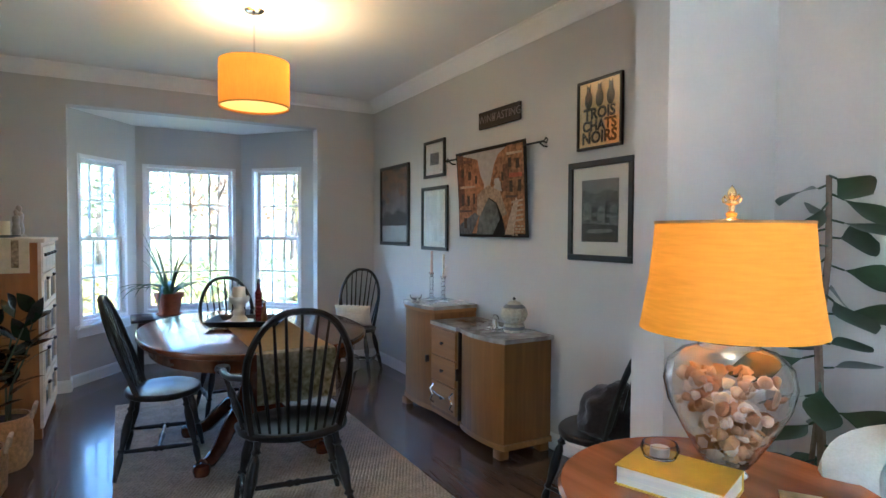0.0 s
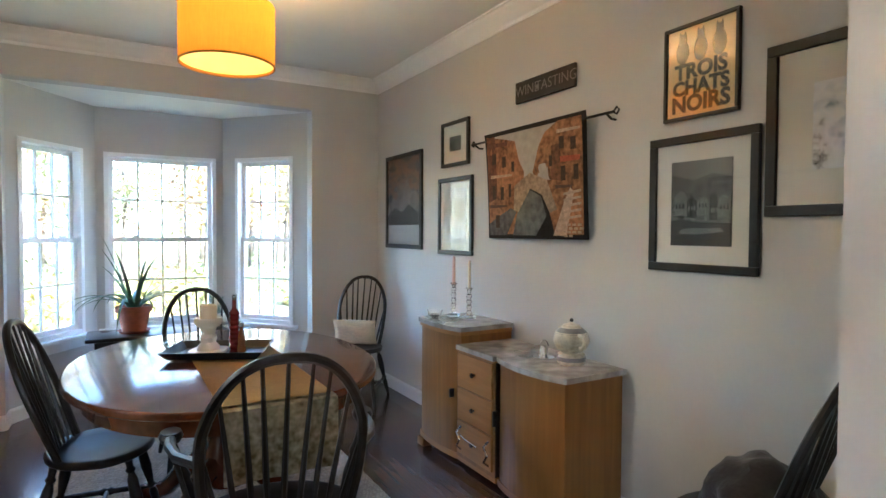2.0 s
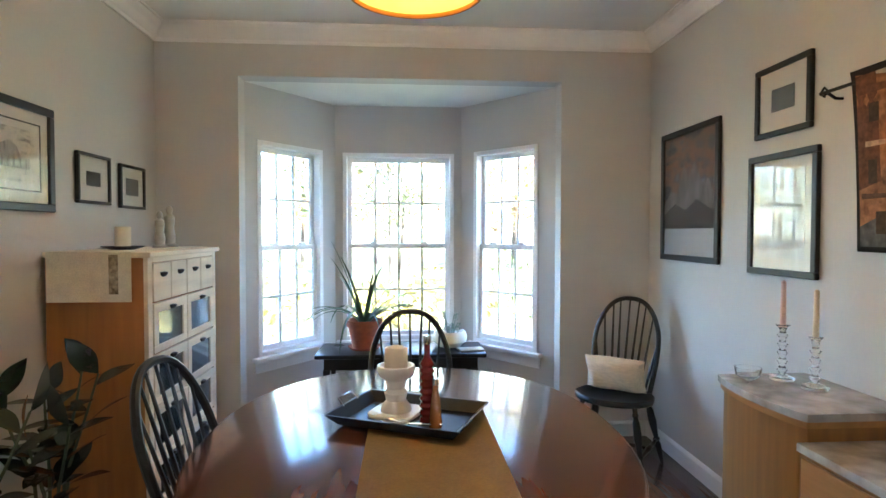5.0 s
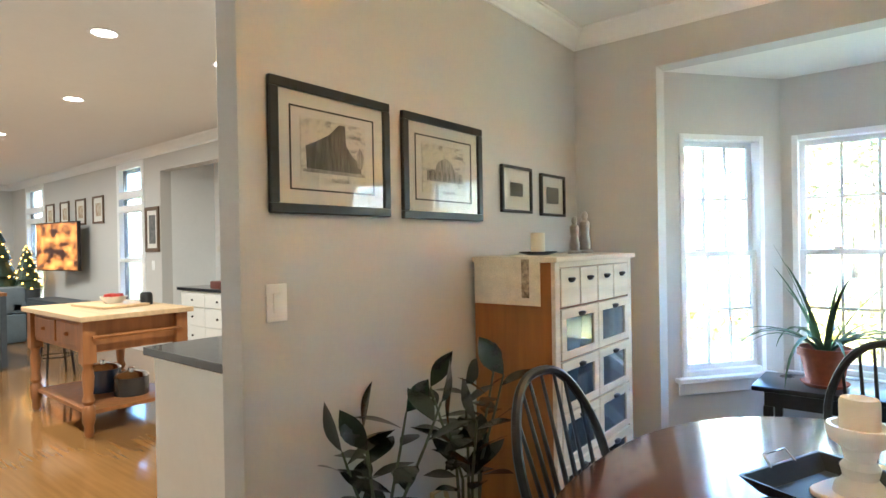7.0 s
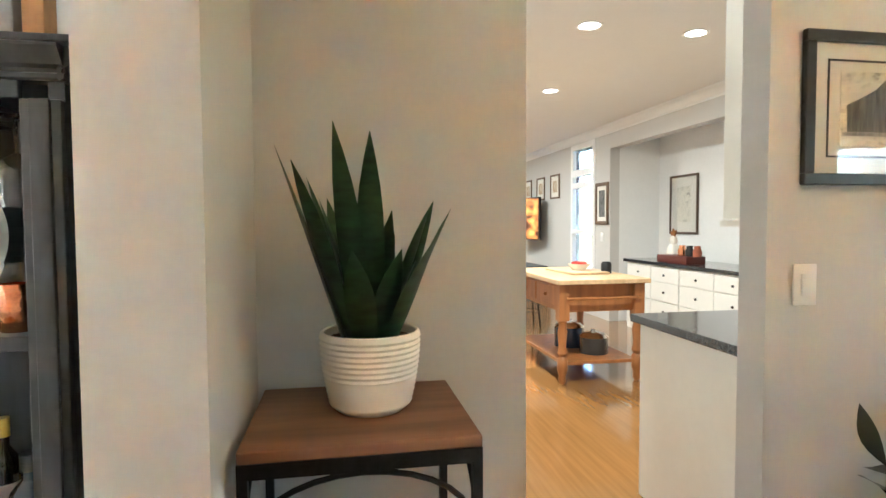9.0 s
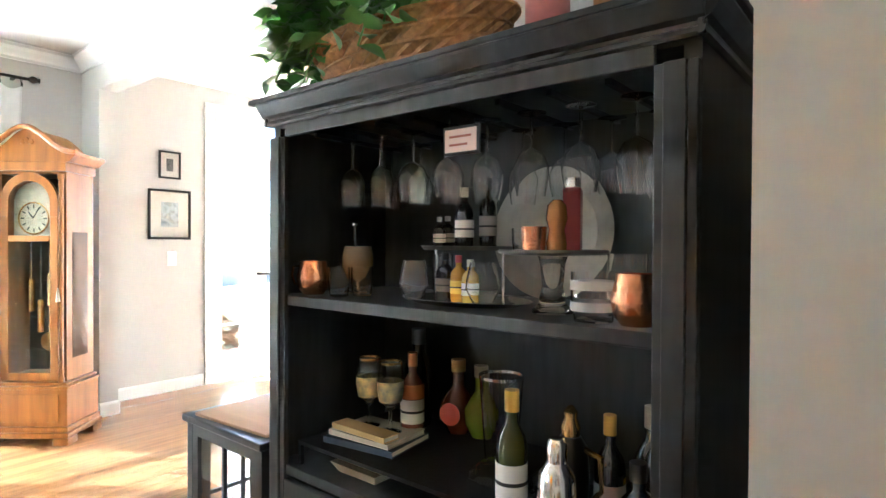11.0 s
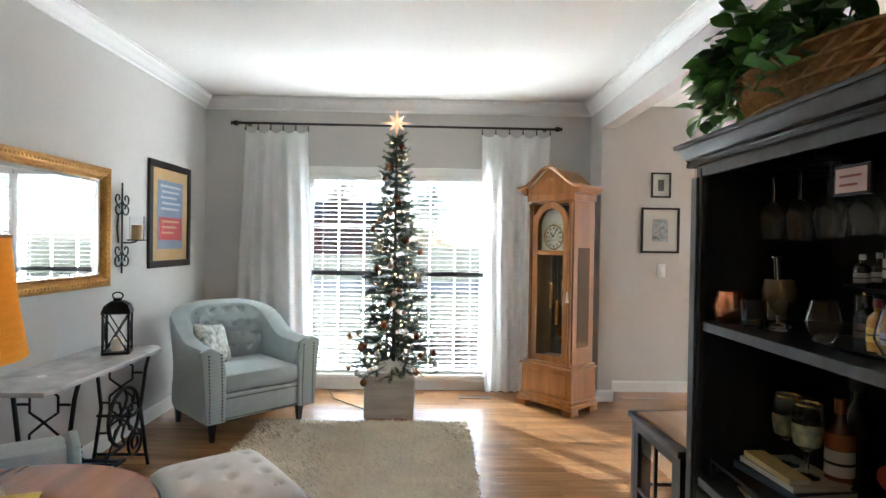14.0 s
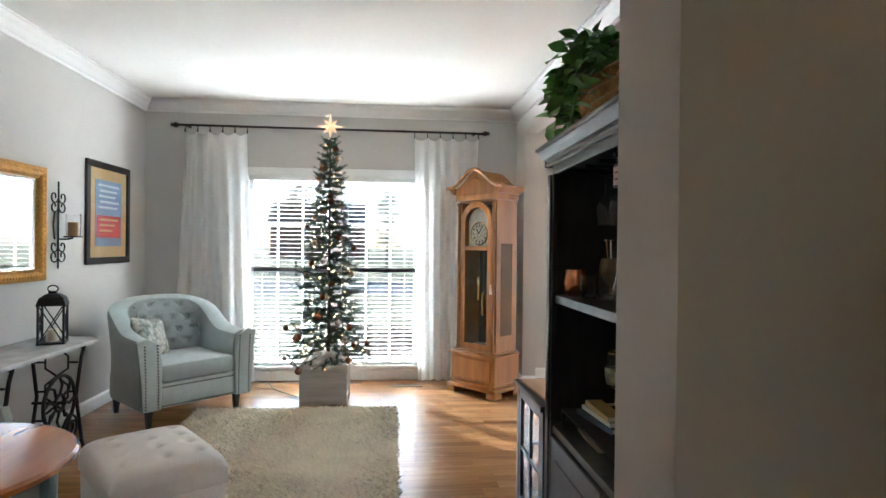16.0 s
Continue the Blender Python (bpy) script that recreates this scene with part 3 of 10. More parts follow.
for a, b in zip(rows_, rows_[1:]):
    for i in range(10):
        bm.faces.new((b[i], b[i + 1], a[i + 1], a[i]))
bmesh.ops.solidify(bm, geom=bm.faces[:], thickness=-0.002)
part("runner_top", bm, GOLD, rn)
bm = bmesh.new()
rows_ = []
for y, z in [(-0.807, 0.757), (-0.84, 0.757), (-0.862, 0.752), (-0.868, 0.735), (-0.868, 0.66), (-0.866, 0.58), (-0.865, 0.50)]:
    rows_.append([bm.verts.new((-0.20 + 0.40 * i / 16, y - 0.006 * math.sin(i * 0.9) * (0.757 - z) * 4, z)) for i in range(17)])
for a, b in zip(rows_, rows_[1:]):
    for i in range(16):
        bm.faces.new((b[i], b[i + 1], a[i + 1], a[i]))
bmesh.ops.solidify(bm, geom=bm.faces[:], thickness=-0.002)
part("runner_end", bm, PATT, rn, "cream and gold damask end")

# tray and what stands on it
TRX, TRY, TRA = -1.66, -1.88, -24
TRM = pose(TRX, TRY, ZT + 0.006, 0, 0, TRA)
tr = thing("serving_tray", "black rectangular tray with flared rim on the runner", "tray", TRM)
bm = bmesh.new()
hw, hd = 0.235, 0.165
lv = [(hw - 0.035, hd - 0.035, 0.0), (hw, hd, 0.038), (hw - 0.008, hd - 0.008, 0.038), (hw - 0.042, hd - 0.042, 0.006)]
ringv = [[bm.verts.new((sx * a, sy * b, z)) for sx, sy in ((-1, -1), (1, -1), (1, 1), (-1, 1))] for a, b, z in lv]
for r0, r1 in zip(ringv, ringv[1:]):
    for k in range(4):
        bm.faces.new((r0[k], r0[(k + 1) % 4], r1[(k + 1) % 4], r1[k]))
bm.faces.new(ringv[0][::-1])
bm.faces.new(ringv[-1])
part("tray_body", bm, mat("black_tin", (0.012, 0.012, 0.013), 0.35, grain=30, spread=0.3, metal=0.3), tr, smooth=False)
for sx in (-1, 1):
    part("handle", tube([(sx * (hw - 0.01), -0.05, 0.035), (sx * (hw + 0.015), -0.045, 0.06), (sx * (hw + 0.015), 0.045, 0.06), (sx * (hw - 0.01), 0.05, 0.035)], 0.003, 6), STEEL, tr)
on_tray = lambda x, y, z=0.0065: TRM @ pose(x, y, z)
ch = thing("candle_holder", "white ceramic pedestal candle holder on the tray", "candle holder", on_tray(-0.06, 0.02))
part("stem", lathe([(0.055, 0.012), (0.05, 0.03), (0.034, 0.05), (0.04, 0.075), (0.03, 0.09), (0.038, 0.12), (0.06, 0.135), (0.067, 0.155), (0.064, 0.17), (0.056, 0.17), (0.05, 0.155), (0, 0.153)], 28), WHITEC, ch)
part("base", extrude_poly(oval(0.085, 0.085, 24, 4), 0, 0.014, 0.005), WHITEC, ch)
solid("pillar_candle", lathe([(0, 0), (0.04, 0), (0.04, 0.07), (0.036, 0.078), (0.01, 0.074), (0, 0.072)], 24), WAX, "ivory pillar candle in the ceramic holder", "candle", m=on_tray(-0.06, 0.02, 0.16))
bt = thing("twisted_bottle", "tall red twisted glass bottle on the tray", "bottle", on_tray(0.075, -0.03))
prof = [(0, 0), (0.024, 0)] + [(0.026 - 0.006 * (k % 2), 0.012 + 0.0115 * k) for k in range(17)] + [(0.014, 0.215), (0.010, 0.225), (0.010, 0.26), (0, 0.262)]
part("bottle_body", lathe(prof, 20), mat("red_glass", (0.16, 0.012, 0.014), 0.12, coat=0.6), bt)
part("stopper", lathe([(0.011, 0.262), (0.013, 0.268), (0.012, 0.29), (0, 0.292)], 14), STEEL, bt)
bt = thing("sauce_bottle", "small amber bottle on the tray", "bottle", on_tray(0.115, -0.055))
part("bottle_body", lathe([(0, 0), (0.021, 0), (0.021, 0.02), (0.015, 0.09), (0.009, 0.12), (0.009, 0.135), (0, 0.136)], 18), mat("amber_sauce", (0.30, 0.10, 0.03), 0.15, coat=0.6), bt)
part("cap", lathe([(0.011, 0.136), (0.011, 0.156), (0, 0.157)], 14), STEEL, bt)
sp = thing("spoon_rest", "small silver spoon rest on the tray", "spoon rest", on_tray(-0.01, -0.09))
part("bowl", moved(lathe([(0, 0.0), (0.03, 0.002), (0.042, 0.012), (0.040, 0.013), (0.028, 0.005), (0, 0.004)], 20), Matrix.Diagonal((1.2, 0.8, 1, 1))), STEEL, sp)
part("handle", rod((0.045, 0, 0.011), (0.15, 0.03, 0.012), 0.004), STEEL, sp)
solid("folded_napkin", box(-0.09, 0.09, -0.05, 0.05, 0, 0.008, 0.003), LINEN, "folded white napkin behind the tray", "napkin", m=pose(-1.66, -1.60, ZT + 0.0005, 0, 0, -8))

# pendant lamp
SHADE = mat("orange_linen_shade", (0.62, 0.25, 0.03), 0.9, grain=120, spread=0.12, stretch=(1, 1, 0.15), bump=0.15)


def shade_glow(m, strength, color):
    b = m.node_tree.nodes["Principled BSDF"]
    b.inputs["Emission Color"].default_value, b.inputs["Emission Strength"].default_value = (*color, 1), strength
    N, L = m.node_tree.nodes, m.node_tree.links
    tl, mx = N.new("ShaderNodeBsdfTranslucent"), N.new("ShaderNodeMixShader")
    tl.inputs[0].default_value, mx.inputs[0].default_value = (0.95, 0.50, 0.06, 1), 0.22
    L.new(b.outputs[0], mx.inputs[1])
    L.new(tl.outputs[0], mx.inputs[2])
    L.new(mx.outputs[0], N["Material Output"].inputs[0])


shade_glow(SHADE, 0.007, (1.0, 0.44, 0.0))
DIFF = glow("lit_diffuser", (1.0, 0.42, 0.05), 0.036, (0.9, 0.7, 0.4))
PX, PY, PZ = -1.645, -2.05, 2.13
pn = thing("pendant_lamp", "orange linen drum pendant lamp, lit, on a steel rod", "pendant lamp", pose(PX, PY, 0))
part("shade", lathe([(0.208, PZ), (0.208, PZ + 0.275), (0.204, PZ + 0.275), (0.204, PZ), (0.208, PZ)], 48, cap=False), SHADE, pn)
part("shade_rim", lathe([(0.2095, PZ - 0.002), (0.2095, PZ + 0.006), (0.203, PZ + 0.006), (0.203, PZ - 0.002), (0.2095, PZ - 0.002)], 48, cap=False), mat("shade_binding", (0.5, 0.24, 0.05), 0.8), pn)
part("diffuser", lathe([(0, PZ + 0.012), (0.203, PZ + 0.012), (0.203, PZ + 0.016), (0, PZ + 0.016)], 48), DIFF, pn)
part("rod", rod((0, 0, PZ + 0.016), (0, 0, H - 0.02), 0.006), STEEL, pn)
part("canopy", lathe([(0, H - 0.03), (0.05, H - 0.03), (0.062, H - 0.02), (0.062, H - 0.001), (0, H - 0.001)], 28), STEEL, pn)
bulb("light_pendant", PX + 0.06, PY, PZ + 0.235, 0.65, (1.0, 0.66, 0.28), 0.05)

# sideboard
BX0 = -0.02
sb = thing("sideboard", "art deco walnut sideboard with marble tops and curved doors", "sideboard")


def curved_front(y0, y1, z0, z1, depth, bulge, ends=True, n=14):
    pts = []
    for k in range(n + 1):
        t = k / n
        pts.append((BX0 - depth - bulge * math.sin(math.pi * t) ** 0.7, y1 + (y0 - y1) * t))
    pts = [(BX0, y0), (BX0, y1)] + pts
    return extrude_poly(pts[::-1], z0, z1)


part("tower_body", curved_front(-2.06, -1.58, 0.09, 0.80, 0.36, 0.035), BUFW, sb)
part("right_body", curved_front(-2.93, -2.44, 0.09, 0.705, 0.36, 0.045), BUFW, sb)
part("middle_body", box(BX0 - 0.385, BX0, -2.44, -2.06, 0.09, 0.705), BUFW, sb, smooth=False)
part("tower_top", curved_front(-2.08, -1.56, 0.80, 0.826, 0.375, 0.04), MARBLE, sb, "grey-brown marble top")
mt = join(curved_front(-2.955, -2.43, 0.705, 0.731, 0.375, 0.05), box(BX0 - 0.40, BX0, -2.43, -2.065, 0.705, 0.731))
part("low_top", mt, MARBLE, sb, "grey-brown marble top")
part("tower_moulding", curved_front(-2.068, -1.572, 0.775, 0.7995, 0.37, 0.037), BUFL, sb)
for k, (z0, z1) in enumerate(((0.50, 0.69), (0.315, 0.49), (0.12, 0.305))):
    dr = part("drawer", box(BX0 - 0.40, BX0 - 0.386, -2.42, -2.085, z0, z1, 0.004), BUFL, sb, smooth=False)
    part("knob", moved(lathe([(0, 0), (0.006, 0.0), (0.006, 0.008), (0.013, 0.014), (0.011, 0.022), (0, 0.024)], 12), Matrix.Translation((BX0 - 0.40, -2.255, (z0 + z1) / 2)) @ pose(0, 0, 0, 0, -90, 0)), DKMETAL, dr)
for yy in (-2.13, -2.40):
    part("scroll_handle", tube([(BX0 - 0.402, yy, 0.15), (BX0 - 0.425, yy + 0.01, 0.17), (BX0 - 0.42, yy - 0.012, 0.21), (BX0 - 0.425, yy + 0.012, 0.25), (BX0 - 0.402, yy, 0.28)], 0.007, 6), STEEL, sb, "bent silver scroll handle")
part("cross_bar", tube([(BX0 - 0.41, -2.13, 0.235), (BX0 - 0.42, -2.2, 0.228), (BX0 - 0.41, -2.30, 0.215)], 0.005, 6), STEEL, sb)
part("door_pull", box(BX0 - 0.425, BX0 - 0.398, -2.475, -2.462, 0.38, 0.46, 0.004), DKMETAL, sb)
part("door_pull", box(BX0 - 0.42, BX0 - 0.39, -2.035, -2.022, 0.42, 0.47, 0.004), DKMETAL, sb)
part("door_seam", box(BX0 - 0.388, BX0 - 0.36, -2.446, -2.440, 0.10, 0.70), GAP, sb, smooth=False)
part("plinth", join(curved_front(-2.945, -2.43, 0.055, 0.09, 0.365, 0.04), box(BX0 - 0.38, BX0, -2.43, -2.06, 0.062, 0.09), curved_front(-2.06, -1.57, 0.055, 0.09, 0.365, 0.03)), BUFL, sb)
for fy in (-2.90, -1.62):
    for fx in (BX0 - 0.36, BX0 - 0.05):
        part("foot", box(fx - 0.035, fx + 0.035, fy - 0.04, fy + 0.04, 0, 0.056, 0.01), BUFW, sb)
# on the sideboard
for yy, xx, hh, col in ((-1.66, -0.19, 0.19, 0), (-1.80, -0.16, 0.17, 1)):
    cs = thing("glass_candlestick", "clear turned glass candlestick with a taper candle", "candlestick", pose(xx, yy, 0.8265) @ Matrix.Diagonal((1.1, 1.1, 1.14, 1)), "glass candlesticks")
    pr = [(0, 0), (0.04, 0), (0.042, 0.008), (0.014, 0.02)]
    z = 0.02
    while z < hh - 0.03:
        pr += [(0.009, z), (0.018, z + 0.014), (0.009, z + 0.028)]
        z += 0.03
    pr += [(0.014, hh - 0.01), (0.024, hh), (0.012, hh + 0.002), (0, hh - 0.004)]
    part("stem", lathe(pr, 18), GLASS, cs)
    part("taper_candle", lathe([(0, hh - 0.004), (0.010, hh - 0.003), (0.008, hh + 0.15), (0.0, hh + 0.155)], 12), (mat("rose_wax", (0.62, 0.40, 0.32), 0.5) if col == 0 else WAX), cs)
solid("glass_bowl", lathe([(0, 0), (0.02, 0), (0.045, 0.02), (0.05, 0.05), (0.046, 0.05), (0.04, 0.022), (0, 0.006)], 20), GLASS, "small clear glass bowl on the sideboard", "bowl", m=pose(-0.33, -1.66, 0.8265))
TEA = mat("speckled_stoneware", (0.55, 0.50, 0.38), 0.35, grain=45, spread=0.3, coat=0.3)
tp = thing("teapot", "speckled cream stoneware teapot on its warmer", "teapot", pose(-0.17, -2.74, 0.7315, 0, 0, 75))
part("warmer", lathe([(0, 0), (0.062, 0), (0.068, 0.01), (0.066, 0.05), (0.058, 0.055), (0, 0.055)], 24), TEA, tp)
part("pot_body", lathe([(0.045, 0.056), (0.075, 0.08), (0.088, 0.115), (0.078, 0.155), (0.05, 0.178), (0.035, 0.182), (0, 0.182)], 28), TEA, tp)
BAND = mat("grey_glaze_band", (0.20, 0.20, 0.20), 0.3, grain=40, spread=0.2, coat=0.3)
part("glaze_band", lathe([(0.0795, 0.152), (0.070, 0.163), (0.0525, 0.1785), (0.0505, 0.1785), (0.077, 0.152)], 28, cap=False), BAND, tp, "grey glazed band")
part("glaze_band", lathe([(0.0695, 0.018), (0.0695, 0.038), (0.0660, 0.038), (0.0660, 0.018), (0.0695, 0.018)], 24, cap=False), BAND, tp, "grey glazed band")
part("lid", lathe([(0.045, 0.182), (0.04, 0.192), (0.015, 0.20), (0.006, 0.204), (0, 0.205)], 20), TEA, tp)
part("lid_knob", moved(lathe([(0, -0.011), (0.009, -0.006), (0.010, 0.004), (0, 0.012)], 12), Matrix.Translation((0, 0, 0.214))), BLACKP, tp)
part("spout", tube([(0.07, 0, 0.10), (0.105, 0, 0.125), (0.12, 0, 0.165)], 0.017, 10, taper=0.009), TEA, tp)
part("handle", tube([(-0.075, 0, 0.15), (-0.115, 0, 0.15), (-0.125, 0, 0.115), (-0.10, 0, 0.085), (-0.08, 0, 0.09)], 0.008, 8), TEA, tp)
# Shade inside the warmer's opening, drawn as a near-black disc.
part("warmer_hole", moved(lathe([(0, 0), (0.02, 0), (0.02, 0.002), (0, 0.002)], 14), Matrix.Translation((0.028, 0.058, 0.026)) @ pose(0, 0, 0, -90, 0, -26)), GAP, tp)
be = thing("silver_bell", "small silver bell stand beside the teapot", "bell", pose(-0.20, -2.57, 0.7315))
part("base", lathe([(0, 0), (0.055, 0), (0.055, 0.005), (0, 0.006)], 20), STEEL, be)
part("bell_body", lathe([(0.03, 0.006), (0.026, 0.02), (0.02, 0.05), (0.008, 0.062), (0, 0.064)], 20), STEEL, be)
part("loop", tube([(0.03 * math.cos(a), 0, 0.055 + 0.035 * math.sin(a)) for a in [math.pi * k / 12 for k in range(13)]], 0.004, 6), STEEL, be)


# ---- framed pictures ----
def art(name, base, blobs, seed):
    """A printed sheet: broad tones in a noise field; blobs: (low, high) colours from dark to light."""
    m = bpy.data.materials.new(name)
    m.use_nodes = True
    N, L = m.node_tree.nodes, m.node_tree.links
    b = N["Principled BSDF"]
    b.inputs["Roughness"].default_value = 0.7
    tc, ns, rp = N.new("ShaderNodeTexCoord"), N.new("ShaderNodeTexNoise"), N.new("ShaderNodeValToRGB")
    mp = N.new("ShaderNodeMapping")
    mp.inputs["Location"].default_value = (seed * 3.1, seed * 1.7, seed)
    mp.inputs["Scale"].default_value = base
    L.new(tc.outputs["Generated"], mp.inputs[0])
    L.new(mp.outputs[0], ns.inputs["Vector"])
    ns.inputs["Scale"].default_value, ns.inputs["Detail"].default_value, ns.inputs["Roughness"].default_value = 3.0, 9, 0.62
    L.new(ns.outputs["Fac"], rp.inputs[0])
    el = rp.color_ramp.elements
    while len(el) < len(blobs):
        el.new(0.5)
    for k, c in enumerate(blobs):
        el[k].position = 0.32 + 0.36 * k / (len(blobs) - 1)
        el[k].color = (*c, 1)
    L.new(rp.outputs[0], b.inputs["Base Color"])
    return m


def picture(label, m, w, h, frame_w, mat_w, frame_m, board, image, glass=True, deep=0.022, image_box=None, line=False, group="framed pictures"):
    """A framed picture flat on the plane x-z of its own, its back at y = 0, facing -y."""
    p = thing("framed_picture", label, "picture", m, group)
    part("picture_frame", boxes([(-w / 2, w / 2, -deep, 0, h / 2 - frame_w, h / 2), (-w / 2, w / 2, -deep, 0, -h / 2, -h / 2 + frame_w), (-w / 2, -w / 2 + frame_w, -deep, 0, -h / 2 + frame_w, h / 2 - frame_w), (w / 2 - frame_w, w / 2, -deep, 0, -h / 2 + frame_w, h / 2 - frame_w)], 0.004), frame_m, p, smooth=False)
    iw, ih = w - 2 * frame_w, h - 2 * frame_w
    part("mat_board", box(-iw / 2, iw / 2, -0.008, -0.004, -ih / 2, ih / 2), board, p, smooth=False)
    x0, x1, z0, z1 = image_box or (-iw / 2 + mat_w, iw / 2 - mat_w, -ih / 2 + mat_w, ih / 2 - mat_w)
    if line:
        t = 0.006
        part("mat_line", boxes([(x0 - t, x1 + t, -0.0105, -0.008, z1, z1 + t), (x0 - t, x1 + t, -0.0105, -0.008, z0 - t, z0), (x0 - t, x0, -0.0105, -0.008, z0, z1), (x1, x1 + t, -0.0105, -0.008, z0, z1)]), FRAMEBLK, p, smooth=False)
        x0, x1, z0, z1 = x0 + 0.04, x1 - 0.04, z0 + 0.03, z1 - 0.03
    part("image", box(x0, x1, -0.011, -0.008, z0, z1), image, p, smooth=False)
    if glass:
        part("glass", box(-iw / 2, iw / 2, -0.0155, -0.0145, -ih / 2, ih / 2), PICGLASS, p, smooth=False).visible_shadow = False
    return p


GREY = art("grey_photo", (1.2, 1.2, 1.6), [(0.02, 0.02, 0.02), (0.07, 0.07, 0.07), (0.20, 0.20, 0.19), (0.05, 0.05, 0.05), (0.42, 0.42, 0.40)], 1)
MOUNT = art("mountain_print", (0.8, 0.8, 1.3), [(0.02, 0.02, 0.03), (0.09, 0.08, 0.09), (0.26, 0.13, 0.08), (0.10, 0.10, 0.13), (0.45, 0.46, 0.52)], 3)
SKETCH = art("pencil_sketch", (1.5, 1.5, 2), [(0.20, 0.19, 0.17), (0.5, 0.48, 0.42), (0.72, 0.69, 0.60), (0.70, 0.67, 0.58), (0.40, 0.38, 0.33)], 5)
SNOW = art("snow_photo", (0.7, 0.7, 0.9), [(0.20, 0.26, 0.34), (0.6, 0.64, 0.70), (0.85, 0.86, 0.88), (0.72, 0.72, 0.74), (0.06, 0.05, 0.05)], 8)
YELLOW = mat("ochre_poster", (0.66, 0.50, 0.24), 0.8, grain=12, spread=0.12)
# Window reflection painted as pale blotches over the whole image.
PALE = mat("pale_window_reflection", (0.66, 0.68, 0.68), 0.6, grain=6, spread=0.25)
onR = lambda y, z: pose(-0.002, y, z, 0, 0, -90)    # hangs on the right wall (faces -x)
onL = lambda y, z: pose(DX + 0.002, y, z, 0, 0, 90)
poster = picture("black framed mountain poster with a pale caption band", onR(-0.55, 1.63), 0.67, 0.79, 0.035, 0.0, FRAMEBLK, mat("poster_caption", (0.42, 0.41, 0.42), 0.6, grain=20, spread=0.1), MOUNT, image_box=(-0.30, 0.30, -0.20, 0.36))


def printed(parent, name, outline, material, lift=0.0):
    """A flat printed shape on a picture, its outline in the picture's plane."""
    return part(name, moved(extrude_poly(outline, 0.0112 + lift, 0.0118 + lift), pose(0, 0, 0, 90, 0, 0)), material, parent, smooth=False)


printed(poster, "printed_peak", [(-0.298, -0.05), (-0.2, 0.03), (-0.13, 0.01), (-0.05, 0.17), (0.01, 0.11), (0.07, 0.19), (0.16, 0.06), (0.22, 0.08), (0.298, -0.02), (0.298, -0.12), (-0.298, -0.12)], mat("printed_snow_grey", (0.20, 0.17, 0.165), 0.6, grain=14, spread=0.6, stretch=(1, 1, 0.5)))
printed(poster, "printed_ridge", [(-0.298, -0.12), (-0.16, -0.05), (-0.02, -0.09), (0.1, -0.03), (0.298, -0.11), (0.298, -0.198), (-0.298, -0.198)], mat("printed_dark_ridge", (0.035, 0.028, 0.028), 0.6, grain=16, spread=0.5), 0.0008)
picture("small black framed photograph with a wide mat", onR(-1.375, 2.0), 0.37, 0.32, 0.025, 0.085, FRAMEBLK, MAT_BOARD, GREY)
picture("black framed print painted with a pale window reflection", onR(-1.378, 1.488), 0.46, 0.55, 0.03, 0.05, FRAMEBLK, MAT_BOARD, PALE)
town = picture("black framed black and white town photograph with a cream mat", onR(-3.32, 1.498), 0.50, 0.575, 0.035, 0.075, FRAMEBLK, MAT_BOARD, GREY)
DKINK, MIDINK, PALEINK = mat("photo_black", (0.025, 0.025, 0.024), 0.6, grain=30, spread=0.5), mat("photo_grey", (0.10, 0.10, 0.095), 0.6, grain=22, spread=0.5), mat("photo_pale", (0.17, 0.17, 0.16), 0.6, grain=20, spread=0.4)
printed(town, "printed_sky", [(-0.138, 0.06), (0.138, 0.075), (0.138, 0.176), (-0.138, 0.176)], mat("photo_sky", (0.20, 0.20, 0.19), 0.6, grain=5, spread=0.5))
printed(town, "printed_hill", [(-0.138, 0.02), (0.138, 0.0), (0.138, 0.10), (0.06, 0.12), (-0.03, 0.095), (-0.138, 0.125)], MIDINK, 0.0006)
printed(town, "printed_water", [(-0.138, -0.176), (0.138, -0.176), (0.138, -0.085), (-0.138, -0.07)], DKINK, 0.0006)
for k, (x_, z_, w_, h_) in enumerate(((-0.12, -0.05, 0.055, 0.085), (-0.06, -0.06, 0.045, 0.07), (-0.01, -0.05, 0.05, 0.06), (0.045, -0.07, 0.035, 0.10), (0.085, -0.06, 0.05, 0.075))):
    printed(town, "printed_house", [(x_, z_), (x_ + w_, z_), (x_ + w_, z_ + h_), (x_ + w_ / 2, z_ + h_ + 0.018), (x_, z_ + h_)], PALEINK if k % 2 == 0 else DKINK, 0.0012)
    for q in range(3):
        printed(town, "printed_window", [(x_ + 0.006 + q * w_ / 3.4, z_ + 0.03), (x_ + 0.013 + q * w_ / 3.4, z_ + 0.03), (x_ + 0.013 + q * w_ / 3.4, z_ + 0.048), (x_ + 0.006 + q * w_ / 3.4, z_ + 0.048)], DKINK if k % 2 == 0 else PALEINK, 0.0018)
printed(town, "printed_boat", [(-0.10, -0.125), (-0.02, -0.13), (0.11, -0.118), (0.09, -0.103), (-0.08, -0.105)], PALEINK, 0.0012)
picture("large black framed snow photograph with a wide cream mat", onR(-3.865, 1.745), 0.55, 0.62, 0.04, 0.12, FRAMEBLK, MAT_BOARD, SNOW)


